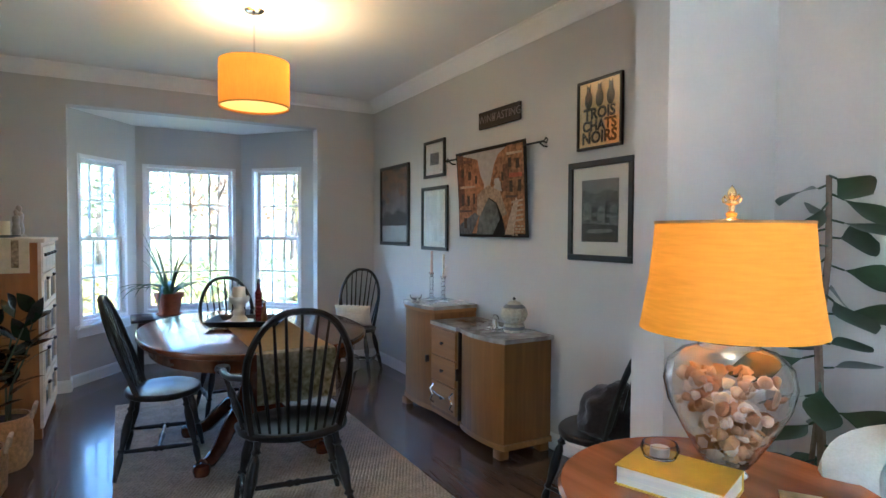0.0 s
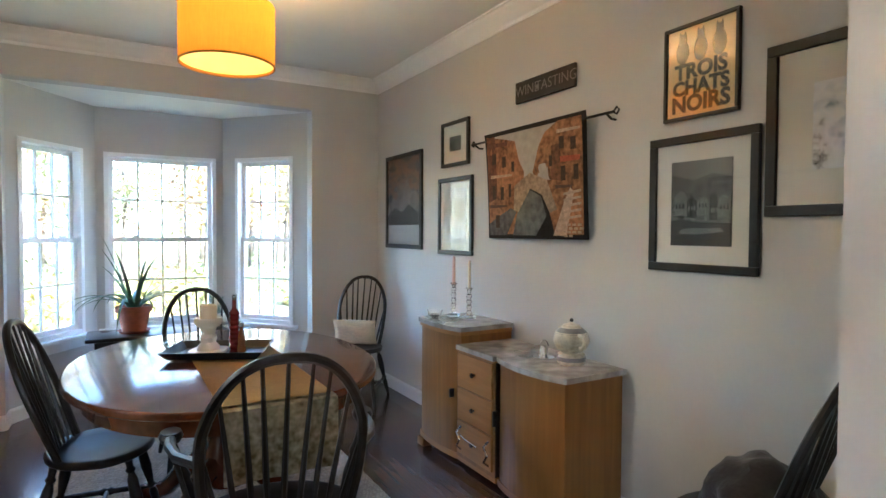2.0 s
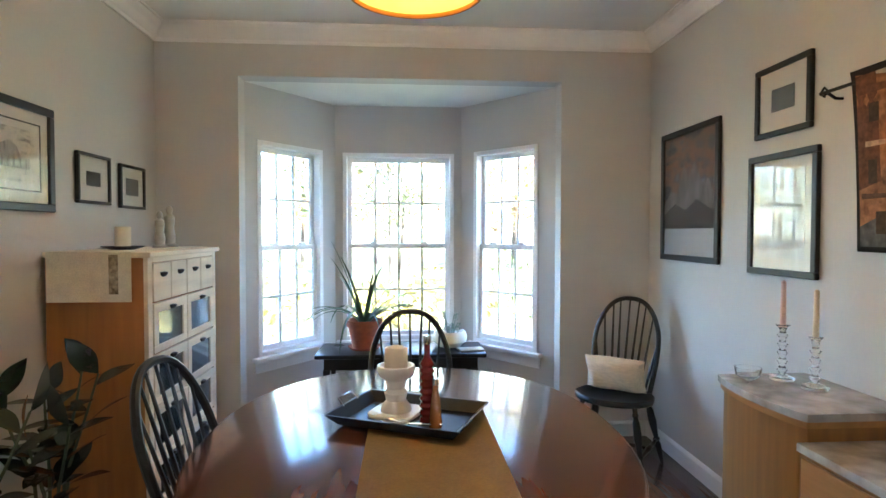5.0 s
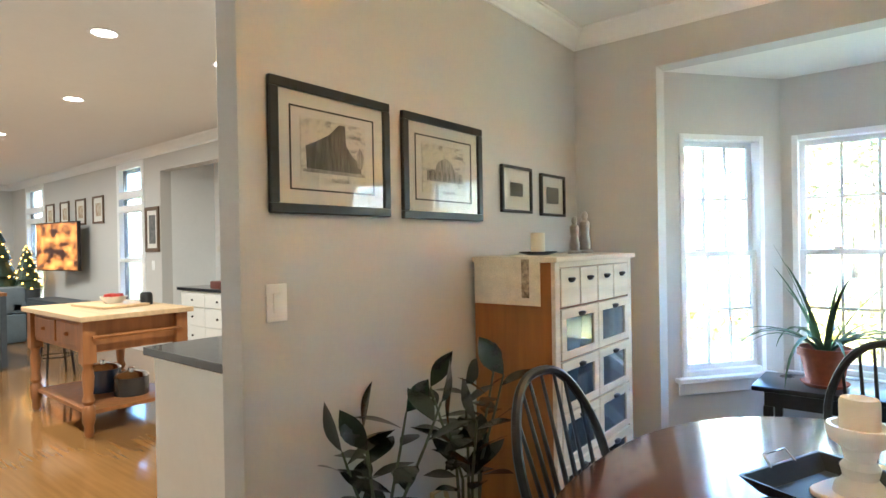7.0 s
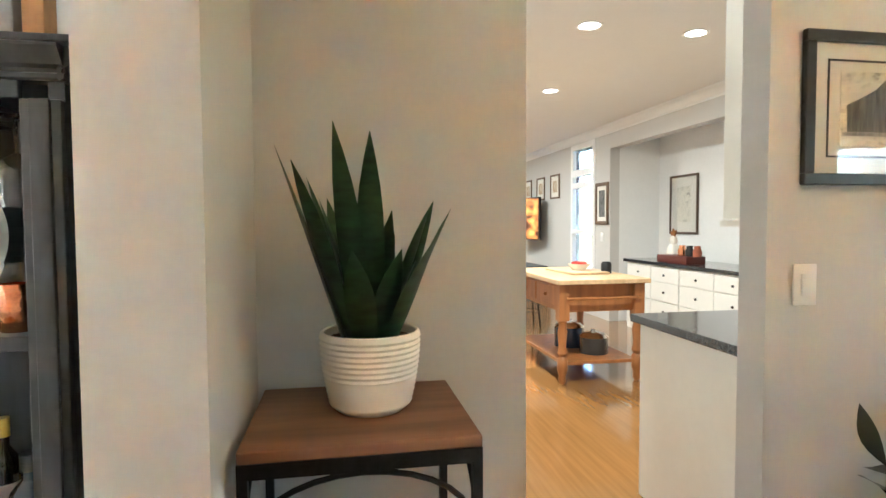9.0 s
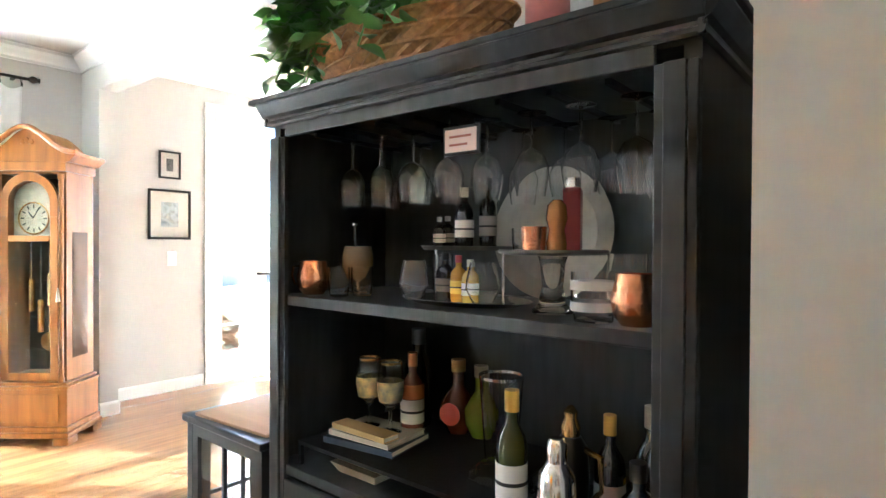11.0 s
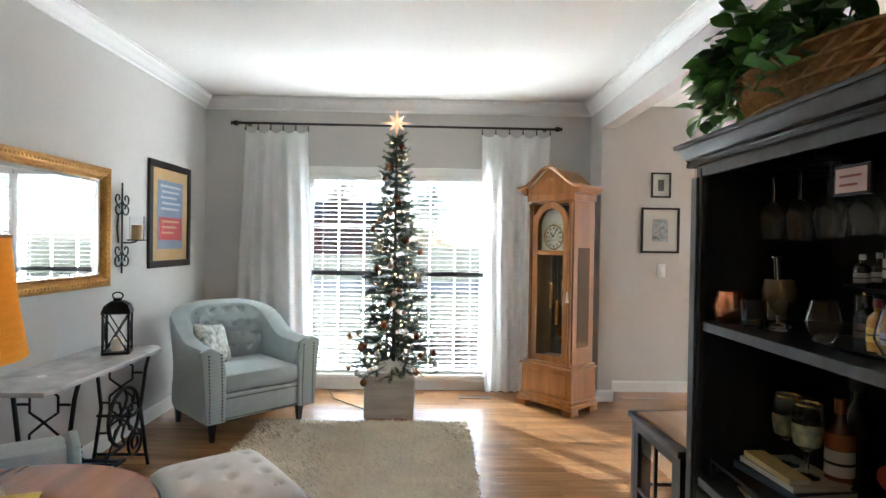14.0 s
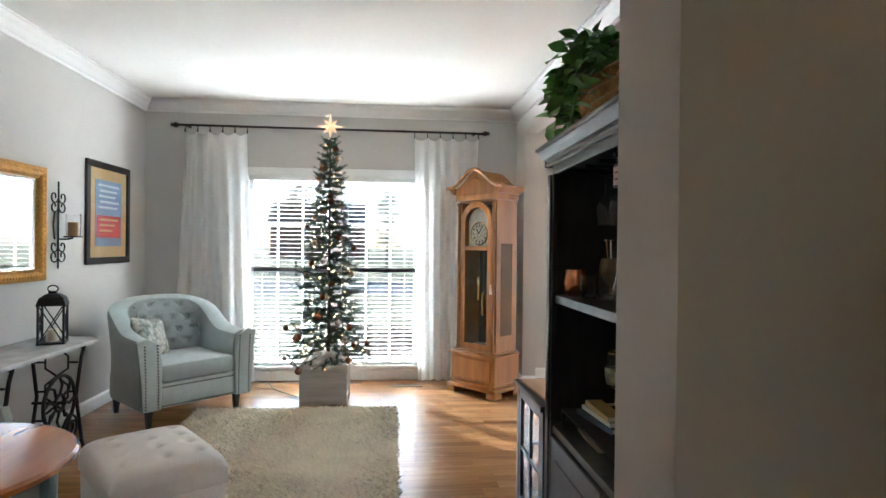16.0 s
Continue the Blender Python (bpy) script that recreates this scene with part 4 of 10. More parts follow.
def words(txt, size, m, material, parent, name="lettering", bold=0.0):
    cu = bpy.data.curves.new(name, "FONT")
    cu.body, cu.size, cu.extrude, cu.align_x, cu.align_y, cu.offset = txt, size, 0.0008, "CENTER", "CENTER", bold
    cu.resolution_u = 3
    ob = bpy.data.objects.new(name, cu)
    me = bpy.data.meshes.new_from_object(ob)
    bpy.data.objects.remove(ob)
    me.materials.append(material)
    o = new(name, me)
    o.parent = parent
    o.matrix_local = m
    return o


INK = mat("black_ink", (0.01, 0.01, 0.01), 0.6)
tc_ = picture("black framed yellow poster of three black cats with lettering", onR(-3.31, 2.05), 0.345, 0.40, 0.016, 0.0, FRAMEBLK, YELLOW, mat("poster_yellow", (0.74, 0.58, 0.30), 0.8, grain=9, spread=0.12), glass=True, group="framed pictures")
for k in range(3):
    cat = join(extrude_poly(oval(0.030, 0.050, 20, 2.0), 0, 0.0012), moved(extrude_poly(oval(0.016, 0.022, 16, 2.0), 0, 0.0012), Matrix.Translation((0, 0.055, 0))),
               moved(extrude_poly([(-0.016, 0), (-0.004, 0.004), (-0.012, 0.02)], 0, 0.0012), Matrix.Translation((0, 0.068, 0))), moved(extrude_poly([(0.004, 0.004), (0.016, 0), (0.012, 0.02)], 0, 0.0012), Matrix.Translation((0, 0.068, 0))))
    part("cat_silhouette", moved(cat, Matrix.Translation((-0.085 + 0.085 * k, -0.0112, 0.085)) @ pose(0, 0, 0, 90, 0, 0)), INK, tc_, smooth=False)
for k, (txt, sz) in enumerate((("TROIS", 0.088), ("CHATS", 0.082), ("NOIRS", 0.092))):
    words(txt, sz, pose(0, -0.0125, 0.0 - 0.068 * k, 90, 0, 0), INK, tc_, bold=0.0035)
sg = thing("wall_sign", "dark wooden sign with carved pale lettering", "sign", onR(-2.33, 2.2), "")
part("board", box(-0.252, 0.252, -0.02, 0, -0.062, 0.062, 0.004), mat("dark_sign_wood", (0.045, 0.03, 0.024), 0.7, grain=20, spread=0.3, stretch=(0.1, 1, 1), bump=0.1), sg, smooth=False)
SIGNC = mat("pale_sign_paint", (0.23, 0.19, 0.16), 0.7)
words("WINE", 0.082, pose(-0.14, -0.0215, 0, 90, 0, 0), SIGNC, sg, bold=-0.001)
words("TASTING", 0.082, pose(0.105, -0.0215, 0, 90, 0, 0), SIGNC, sg, bold=-0.001)
part("small_mark", box(-0.058, -0.034, -0.0215, -0.0195, -0.012, 0.012), SIGNC, sg, smooth=False)
# tapestry on an iron rod
tap = thing("wall_tapestry", "woven tapestry of an old canal town hanging from an iron rod", "tapestry", onR(-2.27, 0))
part("rod", rod((-0.60, -0.06, 1.945), (0.62, -0.06, 1.945), 0.007), IRON, tap)
for xx in (-0.60, 0.62):
    part("finial", tube([(xx, -0.06, 1.945), (xx + 0.02, -0.06, 1.965), (xx + 0.035, -0.06, 1.95), (xx + 0.02, -0.06, 1.93), (xx + 0.005, -0.06, 1.94)], 0.005, 6), IRON, tap)
for xx in (-0.56, 0.58):
    part("bracket", tube([(xx, -0.001, 1.92), (xx, -0.03, 1.92), (xx, -0.06, 1.938)], 0.006, 6), IRON, tap)
bm = bmesh.new()
W2, nz = 0.447, 20
g = []
for j in range(nz + 1):
    t = j / nz
    row = []
    for i in range(25):
        u = 2 * i / 24 - 1
        row.append(bm.verts.new((u * W2 * (1 - 0.012 * math.sin(math.pi * t)), -0.067 + 0.028 * t ** 0.6 + 0.006 * math.sin(u * 4) * t + 0.01 * (abs(u) ** 6) * t, 1.985 - 0.648 * t)))
    g.append(row)
for a, b in zip(g, g[1:]):
    for i in range(24):
        bm.faces.new((a[i], a[i + 1], b[i + 1], b[i]))
bmesh.ops.solidify(bm, geom=bm.faces[:], thickness=0.004)
part("cloth_border", bm, mat("tapestry_border", (0.02, 0.016, 0.014), 0.95, grain=90, spread=0.3, bump=0.3), tap)


def tap_panel(name, pts, c, spread=0.35, grain=26, z=0.0):
    """One woven patch of the tapestry: an outline in shares of its width and height."""
    bm = bmesh.new()
    front = []
    for u, t in pts:
        front.append(bm.verts.new((u * W2 * 0.985, -0.067 + 0.028 * t ** 0.6 + 0.006 * math.sin(u * 4) * t + 0.01 * (abs(u) ** 6) * t - 0.0075 - z, 1.985 - 0.648 * t)))
    bm.faces.new(front)
    bmesh.ops.triangulate(bm, faces=bm.faces[:])
    bmesh.ops.subdivide_edges(bm, edges=bm.edges[:], cuts=3, use_grid_fill=True)
    for v in bm.verts:
        u, t = v.co.x / (W2 * 0.985), (1.985 - v.co.z) / 0.648
        v.co.y = -0.067 + 0.028 * max(t, 0) ** 0.6 + 0.006 * math.sin(u * 4) * t + 0.01 * (abs(u) ** 6) * t - 0.0065 - z
    bmesh.ops.recalc_face_normals(bm, faces=bm.faces[:])
    return part(name, bm, mat(name + "_thread", c, 0.95, grain=grain, spread=spread, bump=0.3), tap, smooth=False)


tap_panel("woven_sky", [(-0.94, 0.04), (0.94, 0.04), (0.94, 0.5), (-0.94, 0.5)], (0.40, 0.35, 0.29), 0.15)
tap_panel("woven_house", [(-0.95, 0.03), (-0.55, 0.08), (-0.30, 0.12), (-0.22, 0.30), (-0.12, 0.40), (-0.14, 0.62), (-0.3, 0.96), (-0.95, 0.96)], (0.26, 0.115, 0.05), 0.75, 34, 0.0006)
tap_panel("woven_house", [(0.30, 0.10), (0.55, 0.03), (0.95, 0.03), (0.95, 0.96), (0.45, 0.96), (0.28, 0.62), (0.05, 0.42), (0.18, 0.20)], (0.28, 0.13, 0.055), 0.75, 34, 0.0006)
tap_panel("woven_bridge", [(-0.32, 0.52), (0.0, 0.42), (0.32, 0.50), (0.5, 0.75), (0.36, 0.78), (0.22, 0.62), (0.0, 0.56), (-0.18, 0.64), (-0.24, 0.76), (-0.34, 0.74)], (0.30, 0.21, 0.13), 0.5, 40, 0.0012)
tap_panel("woven_canal", [(-0.24, 0.72), (-0.18, 0.63), (0.0, 0.57), (0.2, 0.63), (0.3, 0.8), (0.1, 0.97), (-0.36, 0.97)], (0.12, 0.115, 0.10), 0.6, 20, 0.0009)
tap_panel("woven_stairs", [(0.42, 0.97), (0.62, 0.70), (0.74, 0.58), (0.8, 0.62), (0.66, 0.97)], (0.46, 0.33, 0.22), 0.4, 44, 0.0015)
for u, t, w_, h_ in ((-0.78, 0.2, 0.1, 0.1), (-0.55, 0.24, 0.09, 0.1), (-0.8, 0.5, 0.09, 0.13), (-0.6, 0.52, 0.08, 0.12), (-0.42, 0.5, 0.06, 0.12), (-0.72, 0.78, 0.1, 0.12), (0.6, 0.16, 0.09, 0.1), (0.8, 0.18, 0.09, 0.1), (0.62, 0.4, 0.08, 0.12), (0.84, 0.4, 0.08, 0.12), (-0.35, 0.3, 0.06, 0.09), (0.4, 0.3, 0.06, 0.09)):
    tap_panel("woven_window", [(u - w_ / 2, t), (u + w_ / 2, t), (u + w_ / 2, t + h_), (u - w_ / 2, t + h_)], (0.06, 0.035, 0.022), 0.4, 60, 0.0018)
for u, t, w_, h_, c_ in ((-0.7, 0.1, 0.46, 0.045, (0.12, 0.05, 0.03)), (-0.62, 0.40, 0.5, 0.03, (0.42, 0.28, 0.17)), (-0.7, 0.68, 0.44, 0.03, (0.10, 0.05, 0.03)), (0.74, 0.32, 0.34, 0.05, (0.36, 0.09, 0.04)), (0.72, 0.1, 0.4, 0.03, (0.45, 0.32, 0.2)), (0.62, 0.55, 0.3, 0.03, (0.11, 0.06, 0.04))):
    tap_panel("woven_cornice", [(u - w_ / 2, t), (u + w_ / 2, t + 0.01), (u + w_ / 2, t + h_), (u - w_ / 2, t + h_)], c_, 0.4, 60, 0.0020)
tap_panel("woven_gable", [(-0.95, 0.04), (-0.75, 0.04), (-0.72, 0.62), (-0.95, 0.66)], (0.14, 0.055, 0.03), 0.6, 40, 0.0010)
tap_panel("woven_gable", [(0.42, 0.12), (0.58, 0.08), (0.58, 0.52), (0.40, 0.50)], (0.16, 0.07, 0.035), 0.6, 40, 0.0010)
tap_panel("woven_quay", [(-0.95, 0.86), (-0.4, 0.72), (-0.28, 0.76), (-0.5, 0.97), (-0.95, 0.97)], (0.10, 0.09, 0.08), 0.6, 30, 0.0012)
for k in range(5):
    tap_panel("woven_step", [(0.62, 0.62 + 0.05 * k), (0.92, 0.60 + 0.05 * k), (0.92, 0.62 + 0.05 * k), (0.62, 0.64 + 0.05 * k)], (0.44, 0.32, 0.21), 0.3, 60, 0.0022)
for k in range(14):
    u_, t_ = 0.62 + 0.09 * (k % 4) + 0.03 * (k // 4 % 2), 0.87 + 0.03 * (k // 4)
    tap_panel("woven_cobble", [(u_ - 0.03, t_), (u_ + 0.03, t_), (u_ + 0.035, t_ + 0.02), (u_ - 0.035, t_ + 0.02)], (0.40, 0.29, 0.18), 0.3, 60, 0.0022)
# left wall
sketch_a = picture("black framed sketch of a tall building with a lined mat", onL(-2.04, 1.727), 0.57, 0.465, 0.035, 0.055, FRAMEBLK, MAT_BOARD, SKETCH, line=True)
sketch_b = picture("black framed sketch of a columned house with a lined mat", onL(-1.385, 1.722), 0.58, 0.46, 0.035, 0.055, FRAMEBLK, MAT_BOARD, SKETCH, line=True)
PENCIL = mat("pencil_hatching", (0.17, 0.16, 0.14), 0.8, grain=60, spread=0.7, stretch=(2, 2, 0.3))
PENCILL = mat("light_pencil_hatching", (0.36, 0.34, 0.30), 0.8, grain=60, spread=0.6, stretch=(2, 2, 0.3))
printed(sketch_a, "drawn_building", [(-0.13, -0.07), (-0.135, 0.01), (-0.09, 0.03), (-0.03, 0.06), (0.02, 0.105), (0.05, 0.105), (0.055, 0.03), (0.09, -0.01), (0.13, -0.03), (0.13, -0.07)], PENCIL)
printed(sketch_a, "drawn_tree", [(0.11, -0.05), (0.105, 0.0), (0.125, 0.035), (0.145, 0.0), (0.135, -0.05)], PENCILL, 0.0008)
printed(sketch_a, "drawn_ground", [(-0.15, -0.082), (0.15, -0.082), (0.15, -0.071), (-0.15, -0.071)], PENCILL)
printed(sketch_b, "drawn_building", [(-0.13, -0.055), (-0.13, -0.01), (-0.07, 0.0), (-0.05, 0.035), (0.0, 0.055), (0.05, 0.035), (0.07, 0.0), (0.13, -0.01), (0.13, -0.055)], PENCILL)
for k in range(7):
    printed(sketch_b, "drawn_column", [(-0.115 + 0.036 * k, -0.05), (-0.107 + 0.036 * k, -0.05), (-0.107 + 0.036 * k, -0.012), (-0.115 + 0.036 * k, -0.012)], PENCIL, 0.0008)
picture("small dark framed engraving", onL(-0.757, 1.675), 0.31, 0.255, 0.016, 0.075, FRAMEBLK, MAT_BOARD, GREY)
picture("small dark framed engraving", onL(-0.345, 1.665), 0.30, 0.25, 0.016, 0.06, FRAMEBLK, MAT_BOARD, GREY)


def plate(label, m, rocker=True):
    s = thing("wall_switch" if rocker else "wall_outlet", label, "switch" if rocker else "outlet", m)
    part("plate", box(-0.041, 0.041, -0.006, 0, -0.064, 0.064, 0.003), TRIM, s)
    if rocker:
        part("rocker", box(-0.017, 0.017, -0.011, -0.005, -0.034, 0.034, 0.003), TRIM, s)
    else:
        for zz in (-0.022, 0.022):
            part("socket", box(-0.017, 0.017, -0.009, -0.005, zz - 0.014, zz + 0.014, 0.004), TRIM, s)
    return s


plate("white rocker light switch on the wall", onL(-2.30, 1.19))
plate("white wall outlet above the baseboard", onR(-1.33, 0.36), False)

# drawer chest
cx0, cx1, cy0, cy1, ctop = DX + 0.02, -2.82, -1.18, -0.28, 1.315
ck = thing("drawer_chest", "tall pine chest with whitewashed front and glass-fronted drawers", "chest of drawers")
part("body", box(cx0, cx1 - 0.02, cy0, cy1, 0.07, ctop - 0.025, 0.003), PINE, ck, smooth=False)
part("front_frame", boxes([(cx1 - 0.02, cx1, cy0, cy0 + 0.045, 0.07, ctop - 0.025), (cx1 - 0.02, cx1, cy1 - 0.045, cy1, 0.07, ctop - 0.025), (cx1 - 0.02, cx1, cy0 + 0.045, cy1 - 0.045, 0.07, 0.12), (cx1 - 0.02, cx1, cy0 + 0.045, cy1 - 0.045, ctop - 0.05, ctop - 0.025)], 0.002), WHITEW, ck, smooth=False)
part("top", box(cx0, cx1 + 0.02, cy0 - 0.02, cy1 + 0.02, ctop - 0.025, ctop, 0.005), WHITEW, ck, smooth=False)
for fx in (cx0 + 0.03, cx1 - 0.04):
    for fy in (cy0 + 0.03, cy1 - 0.03):
        part("foot", box(fx - 0.03, fx + 0.03, fy - 0.03, fy + 0.03, 0, 0.07, 0.004), PINE, ck, smooth=False)
PANEG = mat("dark_drawer_glass", (0.05, 0.075, 0.10), 0.06, coat=0.6)


def cup_pull(parent, y, z):
    bm = lathe([(0.024, 0.0), (0.022, 0.012), (0.012, 0.02), (0, 0.022)], 16)
    for v in bm.verts:
        if v.co.x < 0:
            v.co.x *= 0.15
    return part("cup_pull", moved(bm, Matrix.Translation((cx1 + 0.004, y, z)) @ pose(0, 0, 0, 0, -90, 0) @ pose(0, 0, 0, 0, 180, 0) @ Matrix.Diagonal((0.9, 1.1, 1, 1))), DKMETAL, parent)


for k in range(4):
    y0 = cy0 + 0.05 + k * 0.2005
    d = part("small_drawer", box(cx1 - 0.016, cx1 + 0.004, y0, y0 + 0.192, 1.085, 1.262, 0.004), WHITEW, ck, smooth=False)
    cup_pull(d, y0 + 0.096, 1.215)
for c in range(2):
    for r in range(4):
        y0, z0 = cy0 + 0.05 + c * 0.402, 0.125 + (3 - r) * 0.24
        d = part("glass_drawer", boxes([(cx1 - 0.016, cx1 + 0.004, y0, y0 + 0.394, z0, z0 + 0.035), (cx1 - 0.016, cx1 + 0.004, y0, y0 + 0.394, z0 + 0.185, z0 + 0.23), (cx1 - 0.016, cx1 + 0.004, y0, y0 + 0.05, z0 + 0.035, z0 + 0.185), (cx1 - 0.016, cx1 + 0.004, y0 + 0.344, y0 + 0.394, z0 + 0.035, z0 + 0.185)], 0.003), WHITEW, ck, smooth=False)
        part("drawer_pane", box(cx1 - 0.014, cx1 - 0.004, y0 + 0.048, y0 + 0.346, z0 + 0.033, z0 + 0.187), PANEG, d, smooth=False)
        cup_pull(d, y0 + 0.197, z0 + 0.205)
ln = thing("chest_runner", "cream linen runner over the chest with a stencilled band", "table runner")
part("cloth", boxes([(cx0 + 0.02, cx1 - 0.06, cy0 - 0.024, cy1 + 0.024, ctop + 0.0005, ctop + 0.003), (cx0 + 0.02, cx1 - 0.06, cy0 - 0.027, cy0 - 0.023, ctop - 0.22, ctop + 0.003), (cx0 + 0.02, cx1 - 0.06, cy1 + 0.023, cy1 + 0.027, ctop - 0.16, ctop + 0.003)], 0.001), LINEN, ln, smooth=False)
part("stencil_band", box(cx1 - 0.155, cx1 - 0.115, cy0 - 0.0285, cy0 - 0.027, ctop - 0.185, ctop - 0.01), mat("brown_stencil", (0.16, 0.10, 0.05), 0.9, grain=60, spread=0.6, second=(0.5, 0.42, 0.3)), ln, smooth=False)
ZC = ctop + 0.0035
solid("candle_dish", lathe([(0, 0), (0.05, 0), (0.095, 0.014), (0.095, 0.018), (0.05, 0.006), (0, 0.006)], 24), BLACKP, "round black metal candle dish on the chest", "dish", m=pose(-3.05, -0.92, ZC))
solid("pillar_candle", lathe([(0, 0), (0.036, 0), (0.036, 0.105), (0.01, 0.10), (0, 0.10)], 20), WAX, "ivory pillar candle on a black dish", "candle", m=pose(-3.05, -0.92, ZC + 0.0065))
STATUE = mat("pale_stone_figure", (0.34, 0.31, 0.27), 0.35, grain=30, spread=0.2, coat=0.2)
for yy, s in ((-0.55, 0.85), (-0.42, 1.0)):
    solid("figurine", lathe([(0, 0), (0.045, 0), (0.045, 0.012), (0.03, 0.02), (0.034, 0.06), (0.024, 0.11), (0.03, 0.15), (0.028, 0.175), (0.012, 0.19), (0.018, 0.205), (0.018, 0.222), (0.008, 0.236), (0, 0.238)], 14), STATUE, "small pale stone figurine on the chest", "figurine", "figurines", m=pose(-3.03, yy, ZC) @ Matrix.Diagonal((s, s, s, 1)))


# ---- plants ----
def leaf_mesh(bm, base, tip, width, up, segs=5, curl=0.0, fold=0.15, bulge=0.45):
    """A pointed leaf from base to tip, folded along its rib."""
    base, tip, up = Vector(base), Vector(tip), Vector(up).normalized()
    d = tip - base
    side = d.cross(up)
    if side.length < 1e-6:
        side = d.orthogonal()
    side.normalize()
    nrm = side.cross(d).normalized()
    prev = None
    for k in range(segs + 1):
        t = k / segs
        w = width * max(0.0, math.sin(math.pi * min(1, t ** bulge if bulge != 1 else t))) if 0 < k < segs else 0.001
        c = base + d * t + nrm * (curl * d.length * math.sin(math.pi * t))
        row = [bm.verts.new(c - side * w / 2 + nrm * fold * w / 2), bm.verts.new(c), bm.verts.new(c + side * w / 2 + nrm * fold * w / 2)]
        if prev:
            bm.faces.new((prev[0], prev[1], row[1], row[0]))
            bm.faces.new((prev[1], prev[2], row[2], row[1]))
        prev = row


def leafmat(name, c, rough=0.35, spread=0.35):
    return mat(name, c, rough, grain=18, spread=spread, coat=0.2)


ALOE = leafmat("aloe_leaf", (0.06, 0.13, 0.06))
DKLEAF = leafmat("dark_leaf", (0.014, 0.026, 0.015), 0.22)
SNAKE = mat("snake_leaf", (0.028, 0.075, 0.026), 0.35, grain=14, spread=0.5, stretch=(1, 1, 3), coat=0.2)
FIG = mat("fig_leaf", (0.022, 0.045, 0.020), 0.4, grain=18, spread=0.35, spec=0.3)
GREEN = leafmat("bright_leaf", (0.12, 0.30, 0.055), 0.35)
SILVERL = leafmat("grey_green_leaf", (0.17, 0.24, 0.20), 0.6)

# black bench in the bay, with its plants
bn = thing("plant_bench", "low black painted bench in the bay window", "bench", pose(-1.70, 0.36, 0))
part("bench_top", box(-0.60, 0.60, -0.22, 0.22, 0.525, 0.555, 0.008), BLACKP, bn)
part("apron", box(-0.54, 0.54, -0.18, 0.18, 0.44, 0.525), BLACKP, bn, smooth=False)
for sx in (-1, 1):
    for sy in (-1, 1):
        part("leg", box(sx * 0.52 - 0.025, sx * 0.52 + 0.025, sy * 0.16 - 0.025, sy * 0.16 + 0.025, 0, 0.44), BLACKP, bn, smooth=False)
ap = thing("aloe_plant", "long-leaved aloe in a terracotta pot on a saucer", "plant", pose(-1.97, 0.36, 0.5555))
part("saucer", lathe([(0, 0), (0.10, 0), (0.12, 0.02), (0.115, 0.022), (0.095, 0.006), (0, 0.006)], 28), TERRA, ap)
pt = part("pot", lathe([(0, 0.007), (0.085, 0.007), (0.118, 0.17), (0.132, 0.17), (0.136, 0.215), (0.122, 0.215), (0.116, 0.18), (0, 0.18)], 32), TERRA, ap)
part("soil", lathe([(0, 0.183), (0.115, 0.183), (0.115, 0.181)], 20, False), SOIL, pt)
rnd = random.Random(4)
for k in range(26):
    a = k * 2.4 + rnd.uniform(-0.3, 0.3)
    ln_ = rnd.uniform(0.42, 0.68)
    el = radians(rnd.uniform(12, 80))
    b0 = Vector((0.03 * math.cos(a), 0.03 * math.sin(a), 0.185))
    bm = bmesh.new()
    prev = None
    pos, e = b0.copy(), max(el, radians(45))
    for s in range(9):
        t = s / 8
        w = 0.036 * (1 - t) ** 0.7 + 0.001
        sd = Vector((-math.sin(a), math.cos(a), 0)) * w / 2
        row = [bm.verts.new(pos - sd + Vector((0, 0, w * 0.25))), bm.verts.new(pos), bm.verts.new(pos + sd + Vector((0, 0, w * 0.25)))]
        if prev:
            bm.faces.new((prev[0], prev[1], row[1], row[0]))
            bm.faces.new((prev[1], prev[2], row[2], row[1]))
        prev = row
        pos = pos + Vector((math.cos(a) * math.cos(e), math.sin(a) * math.cos(e), math.sin(e))) * ln_ / 8
        e -= (radians(85) - el) * 0.24
    part("leaf", bm, ALOE, ap)
su = thing("succulent_planter", "white round planter of grey-green succulents on the bench", "plant", pose(-1.34, 0.42, 0.5555))
part("pot", lathe([(0, 0), (0.08, 0), (0.125, 0.04), (0.13, 0.08), (0.115, 0.115), (0.105, 0.115), (0.1, 0.095), (0, 0.095)], 28), WHITEC, su)
for k in range(16):
    a, r = rnd.uniform(0, 6.28), rnd.uniform(0.01, 0.09)
    top = Vector((r * 1.6 * math.cos(a), r * 1.3 * math.sin(a), rnd.uniform(0.15, 0.26)))
    bm = tube([(r * math.cos(a) * 0.7, r * math.sin(a) * 0.7, 0.095), top * 0.8 + Vector((0, 0, 0.03)), top], 0.003, 5)
    for j in range(12):
        q = top - Vector((0, 0, 0.008 * j * 0.6))
        aa = j * 2.4
        leaf_mesh(bm, q, q + Vector((math.cos(aa) * 0.026, math.sin(aa) * 0.026, 0.012)), 0.014, (0, 0, 1), 3)
    part("sprig", bm, SILVERL, su)
solid("planter_cloth", box(-0.09, 0.09, -0.06, 0.06, 0, 0.012, 0.003), LINEN, "pale folded cloth at the end of the bench", "cloth", m=pose(-1.20, 0.26, 0.5555, 0, 0, 12))


